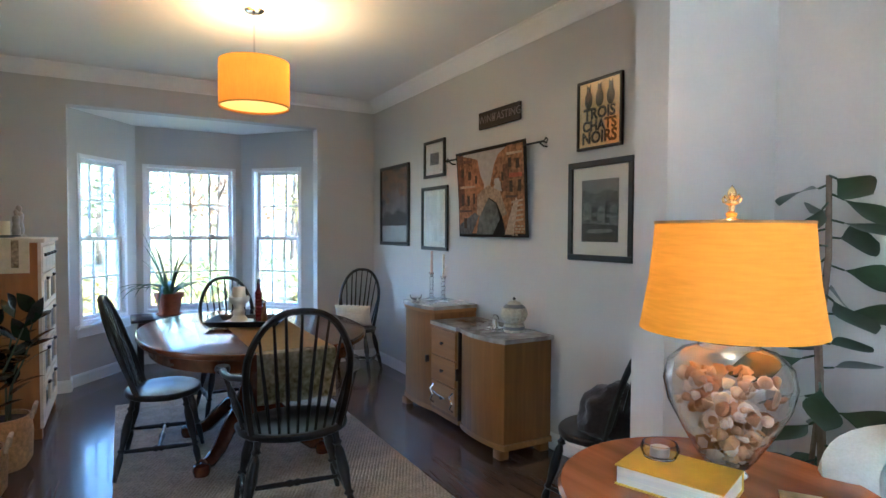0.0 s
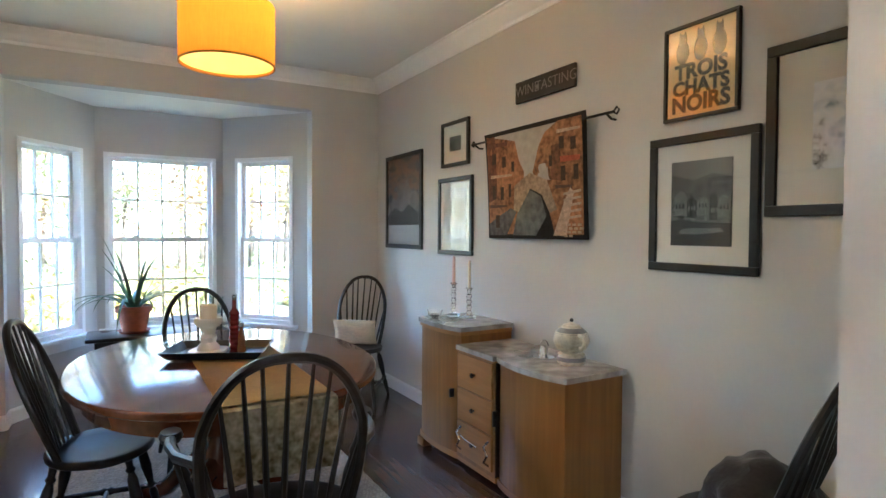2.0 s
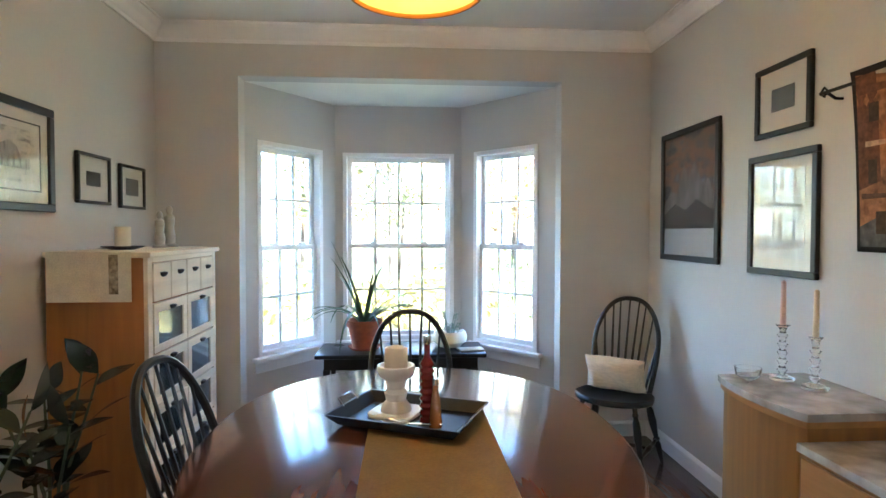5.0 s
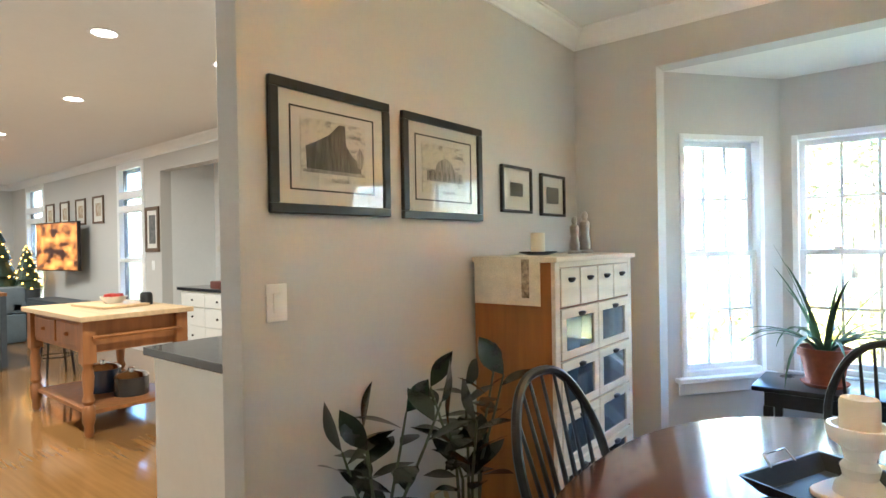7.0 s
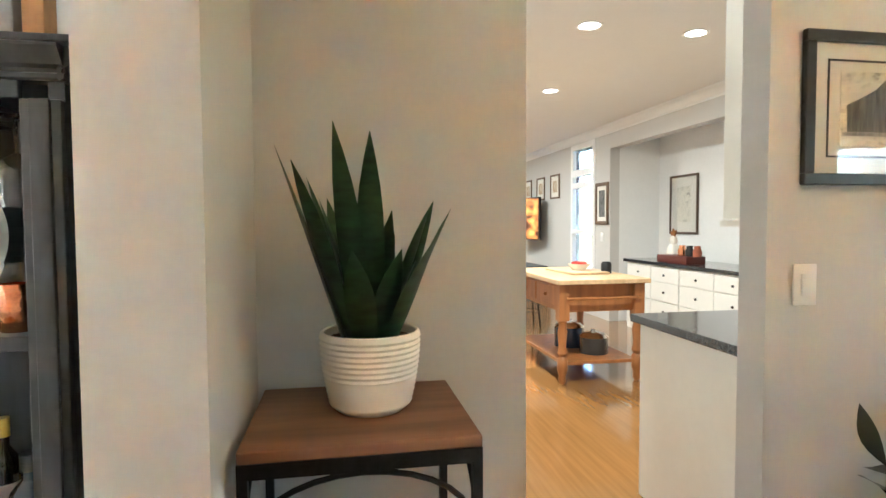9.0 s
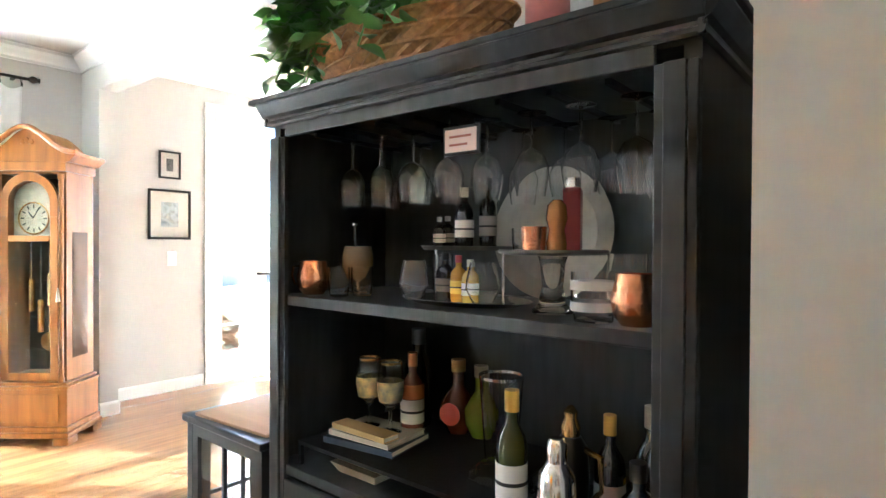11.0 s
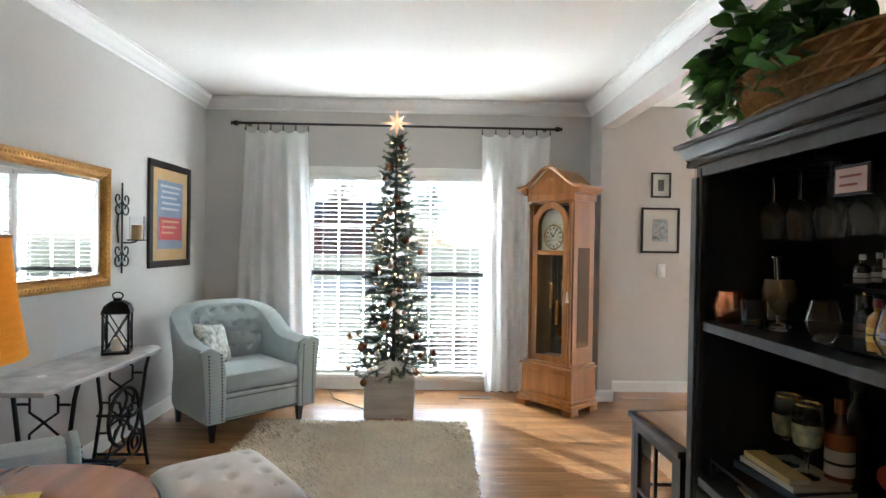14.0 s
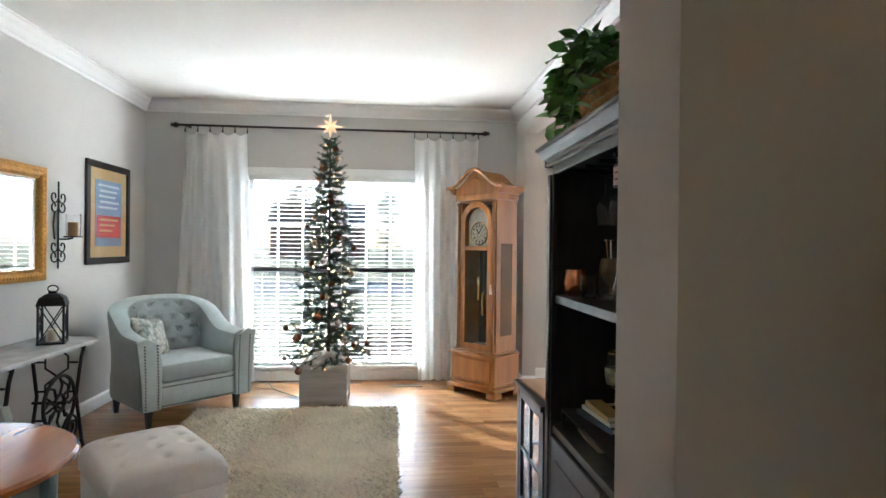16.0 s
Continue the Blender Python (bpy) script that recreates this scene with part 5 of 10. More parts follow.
def bush(label, m, stems, leaf_l, leaf_w, height, spread, material, seed, base_z, per=9):
    p = thing("potted_plant", label, "plant", m, "floor plants")
    r = random.Random(seed)
    basket = lathe([(0, 0), (0.12, 0), (0.15, 0.05), (0.155, 0.2), (0.145, base_z), (0.135, base_z), (0.14, 0.2), (0, base_z - 0.03)], 28)
    pot = part("basket", basket, WICKER, p, "woven seagrass basket")
    for s in (-1, 1):
        part("basket_handle", tube([(s * 0.15, -0.05, base_z - 0.02), (s * 0.165, -0.04, base_z + 0.05), (s * 0.165, 0.04, base_z + 0.05), (s * 0.15, 0.05, base_z - 0.02)], 0.011, 8), mat("pale_rope", (0.45, 0.33, 0.2), 0.9, grain=60, spread=0.3), pot)
    part("soil", lathe([(0, base_z - 0.028), (0.138, base_z - 0.028)], 18, False), SOIL, p)
    for k in range(stems):
        a = 6.283 * k / stems + r.uniform(-0.4, 0.4)
        out = r.uniform(0.25, 1.0) * spread
        hh = height * r.uniform(0.6, 1.0)
        pts = [Vector((0.04 * math.cos(a), 0.04 * math.sin(a), base_z - 0.03)), Vector((out * 0.35 * math.cos(a), out * 0.35 * math.sin(a), base_z + hh * 0.4)), Vector((out * 0.75 * math.cos(a), out * 0.75 * math.sin(a), base_z + hh * 0.75)), Vector((out * math.cos(a), out * math.sin(a), base_z + hh))]
        st = part("stem", tube(pts, 0.007, 6, taper=0.004), mat("stem_green", (0.05, 0.06, 0.03), 0.6) if k == 0 else bpy.data.materials["stem_green"], p)
        for j in range(per):
            t = 0.25 + 0.75 * j / (per - 1)
            seg = min(2, int(t * 3))
            q = pts[seg].lerp(pts[seg + 1], t * 3 - seg)
            aa = j * 2.3 + r.uniform(-0.4, 0.4) + a
            up = r.uniform(-0.1, 0.7) if j < per - 1 else 1.4
            L_ = leaf_l * r.uniform(0.7, 1.1)
            dirv = Vector((math.cos(aa), math.sin(aa), up)).normalized()
            bm = bmesh.new()
            leaf_mesh(bm, q, q + dirv * L_, leaf_w * r.uniform(0.8, 1.1), (0, 0, 1) if up < 1 else (math.cos(aa + 1.5), math.sin(aa + 1.5), 0), 7, curl=0.05, fold=0.1, bulge=1.0)
            part("leaf", bm, material, st)
    return p


bush("dark rubber plant in a seagrass basket beside the chest", pose(-2.98, -1.62, 0), 6, 0.18, 0.085, 0.60, 0.26, DKLEAF, 11, 0.30, 8)
bush("dark rubber plant with few tall stems against the wall", pose(-3.04, -2.06, 0), 5, 0.19, 0.085, 0.62, 0.24, DKLEAF, 23, 0.26, 6)

# snake plant on its iron stand
SZ = 0.962
stn = thing("plant_stand", "iron plant stand with a weathered wooden top", "plant stand", pose(-3.05, -3.66, 0))
part("wood_top", box(-0.205, 0.205, -0.235, 0.235, SZ - 0.025, SZ, 0.004), mat("reclaimed_wood", (0.20, 0.105, 0.06), 0.6, grain=16, spread=0.5, stretch=(1, 0.12, 1), bump=0.1), stn, smooth=False)
part("top_rail", boxes([(-0.205, 0.205, -0.235, -0.215, SZ - 0.055, SZ - 0.025), (-0.205, 0.205, 0.215, 0.235, SZ - 0.055, SZ - 0.025), (-0.205, -0.185, -0.215, 0.215, SZ - 0.055, SZ - 0.025), (0.185, 0.205, -0.215, 0.215, SZ - 0.055, SZ - 0.025)]), IRON, stn, smooth=False)
for sx in (-1, 1):
    for sy in (-1, 1):
        part("leg", box(sx * 0.195 - 0.01, sx * 0.195 + 0.01, sy * 0.225 - 0.01, sy * 0.225 + 0.01, 0, SZ - 0.055), IRON, stn, smooth=False)
for sy in (-1, 1):
    arc = [(0.185 * math.cos(a), sy * 0.225, SZ - 0.06 - 0.12 * (1 - math.sin(a))) for a in [math.pi * k / 14 for k in range(15)]]
    part("arch", tube(arc, 0.006, 6), IRON, stn)
for sx in (-1, 1):
    arc = [(sx * 0.195, 0.215 * math.cos(a), SZ - 0.06 - 0.12 * (1 - math.sin(a))) for a in [math.pi * k / 14 for k in range(15)]]
    part("arch", tube(arc, 0.006, 6), IRON, stn)
part("shelf", box(-0.19, 0.19, -0.22, 0.22, 0.30, 0.315), IRON, stn, smooth=False)
sn = thing("snake_plant", "tall snake plant in a ribbed white ceramic pot", "plant", pose(-3.06, -3.635, SZ + 0.0005) @ Matrix.Diagonal((0.74, 0.74, 0.74, 1)))
pr = [(0, 0), (0.10, 0), (0.118, 0.015)]
for k in range(13):
    r0 = 0.122 + 0.031 * math.sin(math.pi * 0.5 * (k + 1) / 13)
    pr += [(r0 - 0.002, 0.02 + 0.0165 * k), (r0 + 0.0025, 0.028 + 0.0165 * k)]
pr += [(0.152, 0.24), (0.146, 0.244), (0.14, 0.24), (0.138, 0.215), (0, 0.215)]
part("pot", lathe(pr, 40), WHITEC, sn)
part("soil", lathe([(0, 0.217), (0.137, 0.217)], 20, False), SOIL, sn)
for k in range(17):
    a, r = k * 2.4, 0.09 * math.sqrt((k + 0.5) / 17)
    hh = (0.60, 0.38, 0.48, 0.28, 0.42)[k % 5] * rnd.uniform(0.85, 1.08)
    b0 = Vector((r * math.cos(a), r * math.sin(a), 0.21))
    tp_ = b0 + Vector((math.cos(a) * (0.06 + r * 1.6), math.sin(a) * (0.06 + r * 1.6), hh))
    bm = bmesh.new()
    prev = None
    tw = rnd.uniform(-0.5, 0.5)
    for s in range(9):
        t = s / 8
        w = 0.070 * (0.55 + 0.75 * math.sin(math.pi * (0.15 + 0.6 * t))) * (1 - t ** 4) + 0.002
        c = b0.lerp(tp_, t)
        ang = a + 1.57 + tw * t
        sd, nn = Vector((math.cos(ang), math.sin(ang), 0)), Vector((-math.sin(ang), math.cos(ang), 0))
        row = [bm.verts.new(c - sd * w / 2 + nn * w * 0.15), bm.verts.new(c), bm.verts.new(c + sd * w / 2 + nn * w * 0.15)]
        if prev:
            bm.faces.new((prev[0], prev[1], row[1], row[0]))
            bm.faces.new((prev[1], prev[2], row[2], row[1]))
        prev = row
    bmesh.ops.solidify(bm, geom=bm.faces[:], thickness=0.003)
    part("leaf", bm, SNAKE, sn)
# ---- living room ----
BLUEF = mat("pale_blue_linen", (0.45, 0.52, 0.53), 0.9, grain=150, spread=0.1, bump=0.25, sheen=0.3)
WHITEF = mat("white_linen", (0.8, 0.77, 0.74), 0.9, grain=150, spread=0.06, bump=0.2, sheen=0.3)
NAIL = mat("nailhead_bronze", (0.12, 0.10, 0.09), 0.3, metal=0.9)
FLORAL = mat("floral_cloth", (0.42, 0.52, 0.48), 0.9, grain=30, spread=0.55, second=(0.82, 0.80, 0.74), bump=0.15, detail=1.5)
DKWOOD = mat("espresso_wood", (0.02, 0.011, 0.007), 0.4, grain=20, spread=0.3)


def dome(r=0.007, h=0.004, n=8):
    return lathe([(r, 0), (r * 0.8, h * 0.7), (0, h)], n)


def armchair(label, m):
    """A tufted barrel armchair with nailhead trim; it faces -y, 0.80 wide and 0.76 deep."""
    c = thing("armchair", label, "armchair", m, "tufted armchairs")
    W, D = 0.39, 0.37
    # the shell: outside and inside of back and arms, with its height along the way round
    path = []
    for k in range(41):
        t = k / 40
        s = 2 * t - 1
        if abs(s) > 0.55:
            u = (abs(s) - 0.55) / 0.45
            x, y = W - 0.0 * u, 0.12 - u * (D + 0.12 - 0.02)
            nx, ny = 1.0, 0.0
            h = 0.63 - 0.02 * u + 0.10 * max(0, 1 - u * 2.2) ** 1.5
        else:
            a = abs(s) / 0.55 * math.pi / 2
            x, y = W * math.sin(a) ** 0.75, 0.12 + (D - 0.12) * math.cos(a) ** 0.75
            nx, ny = math.sin(a), math.cos(a)
            h = 0.73 + 0.13 * math.cos(a) ** 0.8
        sg_ = 1 if s >= 0 else -1
        path.append((sg_ * x, y, sg_ * nx, ny, h))
    bm = bmesh.new()
    rows = []
    for x, y, nx, ny, h in path:
        th = 0.115
        lean = 0.05
        prof = [(0.0, 0.14), (0.0, h * 0.6), (lean * 0.5, h - 0.03), (lean * 0.3, h), (-th * 0.5, h + 0.008), (-th + lean * 0.2, h - 0.02), (-th, h - 0.09), (-th - 0.01, 0.45), (-th, 0.30)]
        rows.append([bm.verts.new((x + nx * o, y + ny * o, z)) for o, z in prof])
    for a, b in zip(rows, rows[1:]):
        for k in range(len(a) - 1):
            bm.faces.new((a[k], a[k + 1], b[k + 1], b[k]))
    bm.faces.new(rows[0])
    bm.faces.new(rows[-1][::-1])
    bmesh.ops.recalc_face_normals(bm, faces=bm.faces[:])
    sh = part("shell", bm, BLUEF, c)
    # tufted inner back: buttons sink into a soft sheet
    bm = bmesh.new()
    buttons = []
    for r_, zz in enumerate((0.79, 0.69, 0.59, 0.50)):
        cnt = 5 if r_ % 2 == 0 else 4
        for i in range(cnt):
            buttons.append(((i - (cnt - 1) / 2) * 0.115, zz))
    g = []
    for i in range(45):
        row = []
        a = (i / 44 - 0.5) * math.pi * 0.94
        for j in range(29):
            z = 0.44 + (0.40 * math.cos(a) ** 0.35 if abs(a) < 1.5 else 0.2) * j / 28
            arc = a * 0.20
            x = (W - 0.135) * math.copysign(abs(math.sin(a)) ** 0.75, a)
            y = 0.10 + (D - 0.12 - 0.125) * max(0, math.cos(a)) ** 0.75
            dent = sum(math.exp(-(((x - bx) / 0.020) ** 2 + ((z - bz) / 0.020) ** 2)) for bx, bz in buttons)
            crease = 0.0
            for bx, bz in buttons:
                for sx in (-1, 1):
                    dx, dz = x - bx, z - bz
                    along = (sx * dx + dz * 0.575) / 1.153
                    off = abs(sx * dx * 0.575 - dz) / 1.153
                    if 0 < along < 0.115:
                        crease = max(crease, math.exp(-(off / 0.007) ** 2))
            puff = 0.022 - 0.030 * min(1, dent) - 0.012 * crease
            row.append(bm.verts.new((x - math.sin(a) * puff, y - math.cos(a) * puff, z)))
        g.append(row)
    for a, b in zip(g, g[1:]):
        for k in range(28):
            bm.faces.new((a[k], a[k + 1], b[k + 1], b[k]))
    bmesh.ops.recalc_face_normals(bm, faces=bm.faces[:])
    back = part("tufted_back", bm, BLUEF, c)
    for bx, bz in buttons:
        s_ = max(-0.98, min(0.98, bx / (W - 0.135)))
        a = math.asin(math.copysign(abs(s_) ** (1 / 0.75), s_))
        y = 0.10 + (D - 0.245) * math.cos(a) ** 0.75
        part("button", moved(dome(0.011, 0.006, 10), Matrix.Translation((bx, y + 0.004, bz)) @ pose(0, 0, 0, 90, 0, 0)), BLUEF, back)
    part("seat_base", box(-W + 0.02, W - 0.02, -D, D - 0.10, 0.14, 0.31, 0.012), BLUEF, c)
    part("seat_cushion", box(-W + 0.122, W - 0.122, -D - 0.015, 0.16, 0.312, 0.445, 0.035), BLUEF, c)
    for sx in (-1, 1):
        part("arm_front", moved(extrude_poly([(sx * (W - 0.118), 0.14), (sx * (W + 0.004), 0.14), (sx * (W + 0.03), 0.50), (sx * (W + 0.045), 0.61), (sx * (W - 0.02), 0.632), (sx * (W - 0.10), 0.59), (sx * (W - 0.125), 0.46)][::sx], 0, 0.03, 0.008), Matrix.Translation((0, -D - 0.0, 0)) @ pose(0, 0, 0, 90, 0, 0)), BLUEF, c)
        for k in range(21):
            for off in (0.016, 0.098):
                z = 0.16 + 0.42 * k / 20
                part("nailhead", moved(dome(), Matrix.Translation((sx * (W - off + 0.03 * max(0, z - 0.3)), -D - 0.031, z)) @ pose(0, 0, 0, 90, 0, 0)), NAIL, c)
    for k in range(30):
        for z in (0.155, 0.285):
            part("nailhead", moved(dome(), Matrix.Translation((-W + 0.13 + (2 * W - 0.26) * k / 29, -D - 0.001, z)) @ pose(0, 0, 0, 90, 0, 0)), NAIL, c)
    for sx in (-1, 1):
        for sy in (-1, 1):
            part("leg", moved(lathe([(0.018, 0), (0.032, 0.14), (0, 0.14)], 4), Matrix.Translation((sx * (W - 0.07), sy * (D - 0.08) - 0.02, 0)) @ pose(0, 0, 0, 0, 0, 45)), DKWOOD, c, smooth=False)
    return c


armchair("pale blue tufted armchair with nailhead trim by the window", pose(-0.66, -7.98, 0.0, 0, 0, 224) @ Matrix.Scale(1.06, 4))
armchair("pale blue tufted armchair with nailhead trim beside the lamp table", pose(-0.68, -5.33, 0.0, 0, 0, 312))
cushion("throw_pillow", 0.34, 0.34, 0.13, FLORAL, "pale floral throw pillow on the window armchair", "pillow", pose(-0.50, -7.88, 0.60, -20, 8, 255))
cushion("throw_pillow", 0.36, 0.36, 0.13, FLORAL, "pale floral throw pillow on the lamp-side armchair", "pillow", pose(-0.60, -5.25, 0.61, -18, 6, 318))

# ottoman
ot = thing("ottoman", "white tufted square storage ottoman on the shag rug", "ottoman", pose(-1.30, -5.94, 0.015, 0, 0, 37))
bm = bmesh.new()
g = []
tuft = [((i - 1) * 0.14, (j - 1.5) * 0.13) for i in range(3) for j in range(4)]
for i in range(41):
    row = []
    for j in range(49):
        u, v = i / 20 - 1, j / 24 - 1
        x, y = u * 0.235, v * 0.305
        e = ((1 - u ** 8) * (1 - v ** 8)) ** 0.5
        z = 0.345 + 0.068 * e + 0.012 * (1 - u * u) * (1 - v * v) - 0.022 * sum(math.exp(-(((x - a) ** 2 + (y - b) ** 2) / 0.0005)) for a, b in tuft)
        row.append(bm.verts.new((x, y, z)))
    g.append(row)
for a, b in zip(g, g[1:]):
    for k in range(48):
        bm.faces.new((a[k], b[k], b[k + 1], a[k + 1]))
part("lid", join(bm, box(-0.235, 0.235, -0.305, 0.305, 0.27, 0.3455, 0.004)), WHITEF, ot)
part("body", box(-0.228, 0.228, -0.298, 0.298, 0.04, 0.268, 0.012), WHITEF, ot)
for a, b in tuft:
    part("button", moved(dome(0.012, 0.006, 10), Matrix.Translation((a, b, 0.3995))), WHITEF, ot)
for sx in (-1, 1):
    for sy in (-1, 1):
        part("foot", box(sx * 0.19 - 0.02, sx * 0.19 + 0.02, sy * 0.26 - 0.02, sy * 0.26 + 0.02, 0, 0.04), DKWOOD, ot, smooth=False)

# shag rug: a base and many tufts
sr = thing("shag_rug", "thick cream shag rug on the oak floor", "rug")
SHAG = mat("cream_shag", (0.88, 0.79, 0.62), 0.95, grain=40, spread=0.15, bump=0.4, sheen=0.4)
SX0, SX1, SY0, SY1 = -2.45, -0.85, -7.97, -5.35
part("backing", box(SX0 + 0.02, SX1 - 0.02, SY0 + 0.02, SY1 - 0.02, 0.001, 0.010), SHAG, sr, smooth=False)
rg = np.random.default_rng(5)
nT = 42000
px = rg.uniform(SX0 + 0.01, SX1 - 0.01, nT)
py = rg.uniform(SY0 + 0.01, SY1 - 0.01, nT)
ang = rg.uniform(0, 6.283, nT)
hh = rg.uniform(0.014, 0.028, nT)
lean = rg.uniform(0.018, 0.05, nT)
wv = 0.0075
flow = 0.9 * np.sin(px * 7) + 0.9 * np.cos(py * 5) + rg.normal(0, 0.9, nT)
V = np.empty((nT, 3, 3))
V[:, 0] = np.stack([px - wv * np.cos(ang), py - wv * np.sin(ang), np.full(nT, 0.009)], 1)
V[:, 1] = np.stack([px + wv * np.cos(ang), py + wv * np.sin(ang), np.full(nT, 0.009)], 1)
V[:, 2] = np.stack([px + lean * np.cos(flow), py + lean * np.sin(flow), 0.006 + hh], 1)
me = bpy.data.meshes.new("pile")
me.from_pydata(V.reshape(-1, 3).tolist(), [], np.arange(3 * nT).reshape(-1, 3).tolist())
me.materials.append(SHAG)
pile = new("pile", me)
pile.parent = sr
tagged(pile, kind="stuff")

# round lamp table and what stands on it
RT = (-1.13, -4.84)
RZ = 0.755
rt = thing("side_table", "round orange-brown wooden side table between chair and wall", "side table", pose(*RT, 0))
part("tabletop", lathe([(0, RZ - 0.03), (0.365, RZ - 0.03), (0.378, RZ - 0.022), (0.38, RZ - 0.008), (0.372, RZ), (0, RZ)], 56), mat("orange_maple", (0.36, 0.12, 0.035), 0.2, grain=16, spread=0.35, stretch=(1, 0.1, 1), coat=0.5), rt)
part("column", lathe([(0.05, 0.12), (0.06, 0.2), (0.035, 0.3), (0.03, 0.5), (0.045, 0.62), (0.06, RZ - 0.03), (0, RZ - 0.03)], 20), CARTW, rt)
for k in range(3):
    a = 2.09 * k + 0.4
    part("foot", tube([(0.03 * math.cos(a), 0.03 * math.sin(a), 0.16), (0.16 * math.cos(a), 0.16 * math.sin(a), 0.12), (0.28 * math.cos(a), 0.28 * math.sin(a), 0.025)], 0.025, 8), CARTW, rt)
LP = (-1.03, -4.79)
lm = thing("table_lamp", "glass jar lamp full of seashells with an orange linen shade, lit", "table lamp", pose(*LP, RZ + 0.0005))
part("base", lathe([(0, 0), (0.048, 0), (0.05, 0.01), (0.04, 0.022), (0.036, 0.032), (0, 0.032)], 28), STEEL, lm)
jar = [(0.035, 0.033), (0.055, 0.036), (0.072, 0.06), (0.108, 0.12), (0.144, 0.19), (0.156, 0.245), (0.146, 0.29), (0.112, 0.322), (0.074, 0.334), (0.07, 0.345)]
part("jar", lathe(jar + [(r - 0.004, z - 0.001) for r, z in jar[::-1]] + [jar[0]], 44, cap=False), GLASS, lm)
part("neck_cap", lathe([(0, 0.345), (0.066, 0.345), (0.066, 0.353), (0.02, 0.358), (0.012, 0.37), (0.012, 0.42), (0, 0.42)], 28), GLASS, lm)
SHELLS = [mat(f"seashell_{n_}", c_, 0.5, grain=30, spread=0.3) for n_, c_ in (("cream", (0.66, 0.54, 0.40)), ("white", (0.75, 0.70, 0.64)), ("tan", (0.42, 0.26, 0.14)), ("orange", (0.60, 0.40, 0.24)))]
rs = random.Random(9)
count = 0
while count < 150:
    z = rs.uniform(0.05, 0.27)
    lim = 0.06 + (0.140 - 0.06) * min(1, max(0, (z - 0.045) / 0.16))
    if z > 0.22:
        lim = 0.13
    r, a = lim * math.sqrt(rs.random()) - 0.0, rs.uniform(0, 6.28)
    s = rs.uniform(0.014, 0.026)
    if r + s > lim:
        r = max(0, lim - s)
    kind = rs.random()
    if kind < 0.45:      # scallop
        bm = lathe([(0, 0), (1, 0.12), (0.9, 0.3), (0.45, 0.5), (0, 0.56)], 12)
        for v in bm.verts:
            v.co *= 1 + 0.08 * math.cos(6 * math.atan2(v.co.y, v.co.x))
    elif kind < 0.8:     # spiral snail
        bm = lathe([(0, -0.9), (0.35, -0.6), (0.75, -0.1), (0.8, 0.25), (0.5, 0.45), (0.55, 0.6), (0.25, 0.85), (0.28, 0.95), (0, 1.2)], 10)
    else:                # cone
        bm = lathe([(0, -1.2), (0.3, -0.6), (0.5, 0.3), (0.35, 0.6), (0, 0.9)], 8)
    bm.transform(pose(r * math.cos(a), r * math.sin(a), z, rs.uniform(0, 360), rs.uniform(0, 360), rs.uniform(0, 360)) @ Matrix.Scale(s, 4))
    part("seashell", bm, SHELLS[count % 4], lm)
    count += 1
LSH = mat("lit_orange_linen", (0.62, 0.27, 0.04), 0.9, grain=110, spread=0.16, stretch=(0.12, 0.12, 1.4), bump=0.2)
shade_glow(LSH, 0.007, (1.0, 0.47, 0.0))
sp_ = [(0.216, 0.375), (0.208, 0.42), (0.195, 0.50), (0.186, 0.58), (0.181, 0.645)]
part("shade", lathe(sp_ + [(r - 0.003, z) for r, z in sp_[::-1]] + [sp_[0]], 56, cap=False), LSH, lm)
part("shade_ring", lathe([(0.183, 0.643), (0.183, 0.65), (0.176, 0.65), (0.176, 0.643), (0.183, 0.643)], 48, cap=False), mat("shade_trim", (0.45, 0.25, 0.08), 0.7), lm)
part("harp", tube([(-0.05, 0, 0.42), (-0.075, 0, 0.52), (-0.05, 0, 0.64), (0, 0, 0.665), (0.05, 0, 0.64), (0.075, 0, 0.52), (0.05, 0, 0.42)], 0.003, 6), BRASS, lm)
for p, q in (((0.0, 0.0), (0.179, 0.0)), ((0.0, 0.0), (-0.09, 0.155)), ((0.0, 0.0), (-0.09, -0.155))):
    part("spider", rod((p[0], p[1], 0.655), (q[0], q[1], 0.645), 0.002, 5), BRASS, lm)
fin = join(lathe([(0, 0.66), (0.012, 0.662), (0.014, 0.67), (0.007, 0.676), (0.007, 0.69), (0.017, 0.694), (0.017, 0.70), (0.006, 0.704), (0.012, 0.717), (0.009, 0.728), (0, 0.742)], 14),
           tube([(0, 0.005, 0.70), (0, 0.019, 0.715), (0, 0.025, 0.706), (0, 0.021, 0.698)], 0.0035, 6), tube([(0, -0.005, 0.70), (0, -0.019, 0.715), (0, -0.025, 0.706), (0, -0.021, 0.698)], 0.0035, 6))
part("finial", fin, BRASS, lm, "gilt fleur-de-lis finial")
part("light_bulb", lathe([(0.014, 0.425), (0.03, 0.47), (0.034, 0.50), (0.024, 0.53), (0, 0.54)], 16), glow("lit_bulb", (1.0, 0.7, 0.35), 0.1), lm)
bulb("light_table_lamp", LP[0], LP[1], RZ + 0.56, 0.11, (1.0, 0.66, 0.34), 0.03)
bk = thing("book", "thick yellow hardback book on the lamp table", "book", pose(-1.195, -4.775, RZ + 0.0005, 0, 0, 199))
YEL = mat("yellow_cover", (0.66, 0.40, 0.02), 0.45, grain=20, spread=0.1)
part("cover", boxes([(-0.085, 0.085, -0.125, 0.125, 0, 0.004), (-0.085, 0.085, -0.125, 0.125, 0.046, 0.05), (-0.085, -0.081, -0.125, 0.125, 0.004, 0.046)], 0.001), YEL, bk, smooth=False)
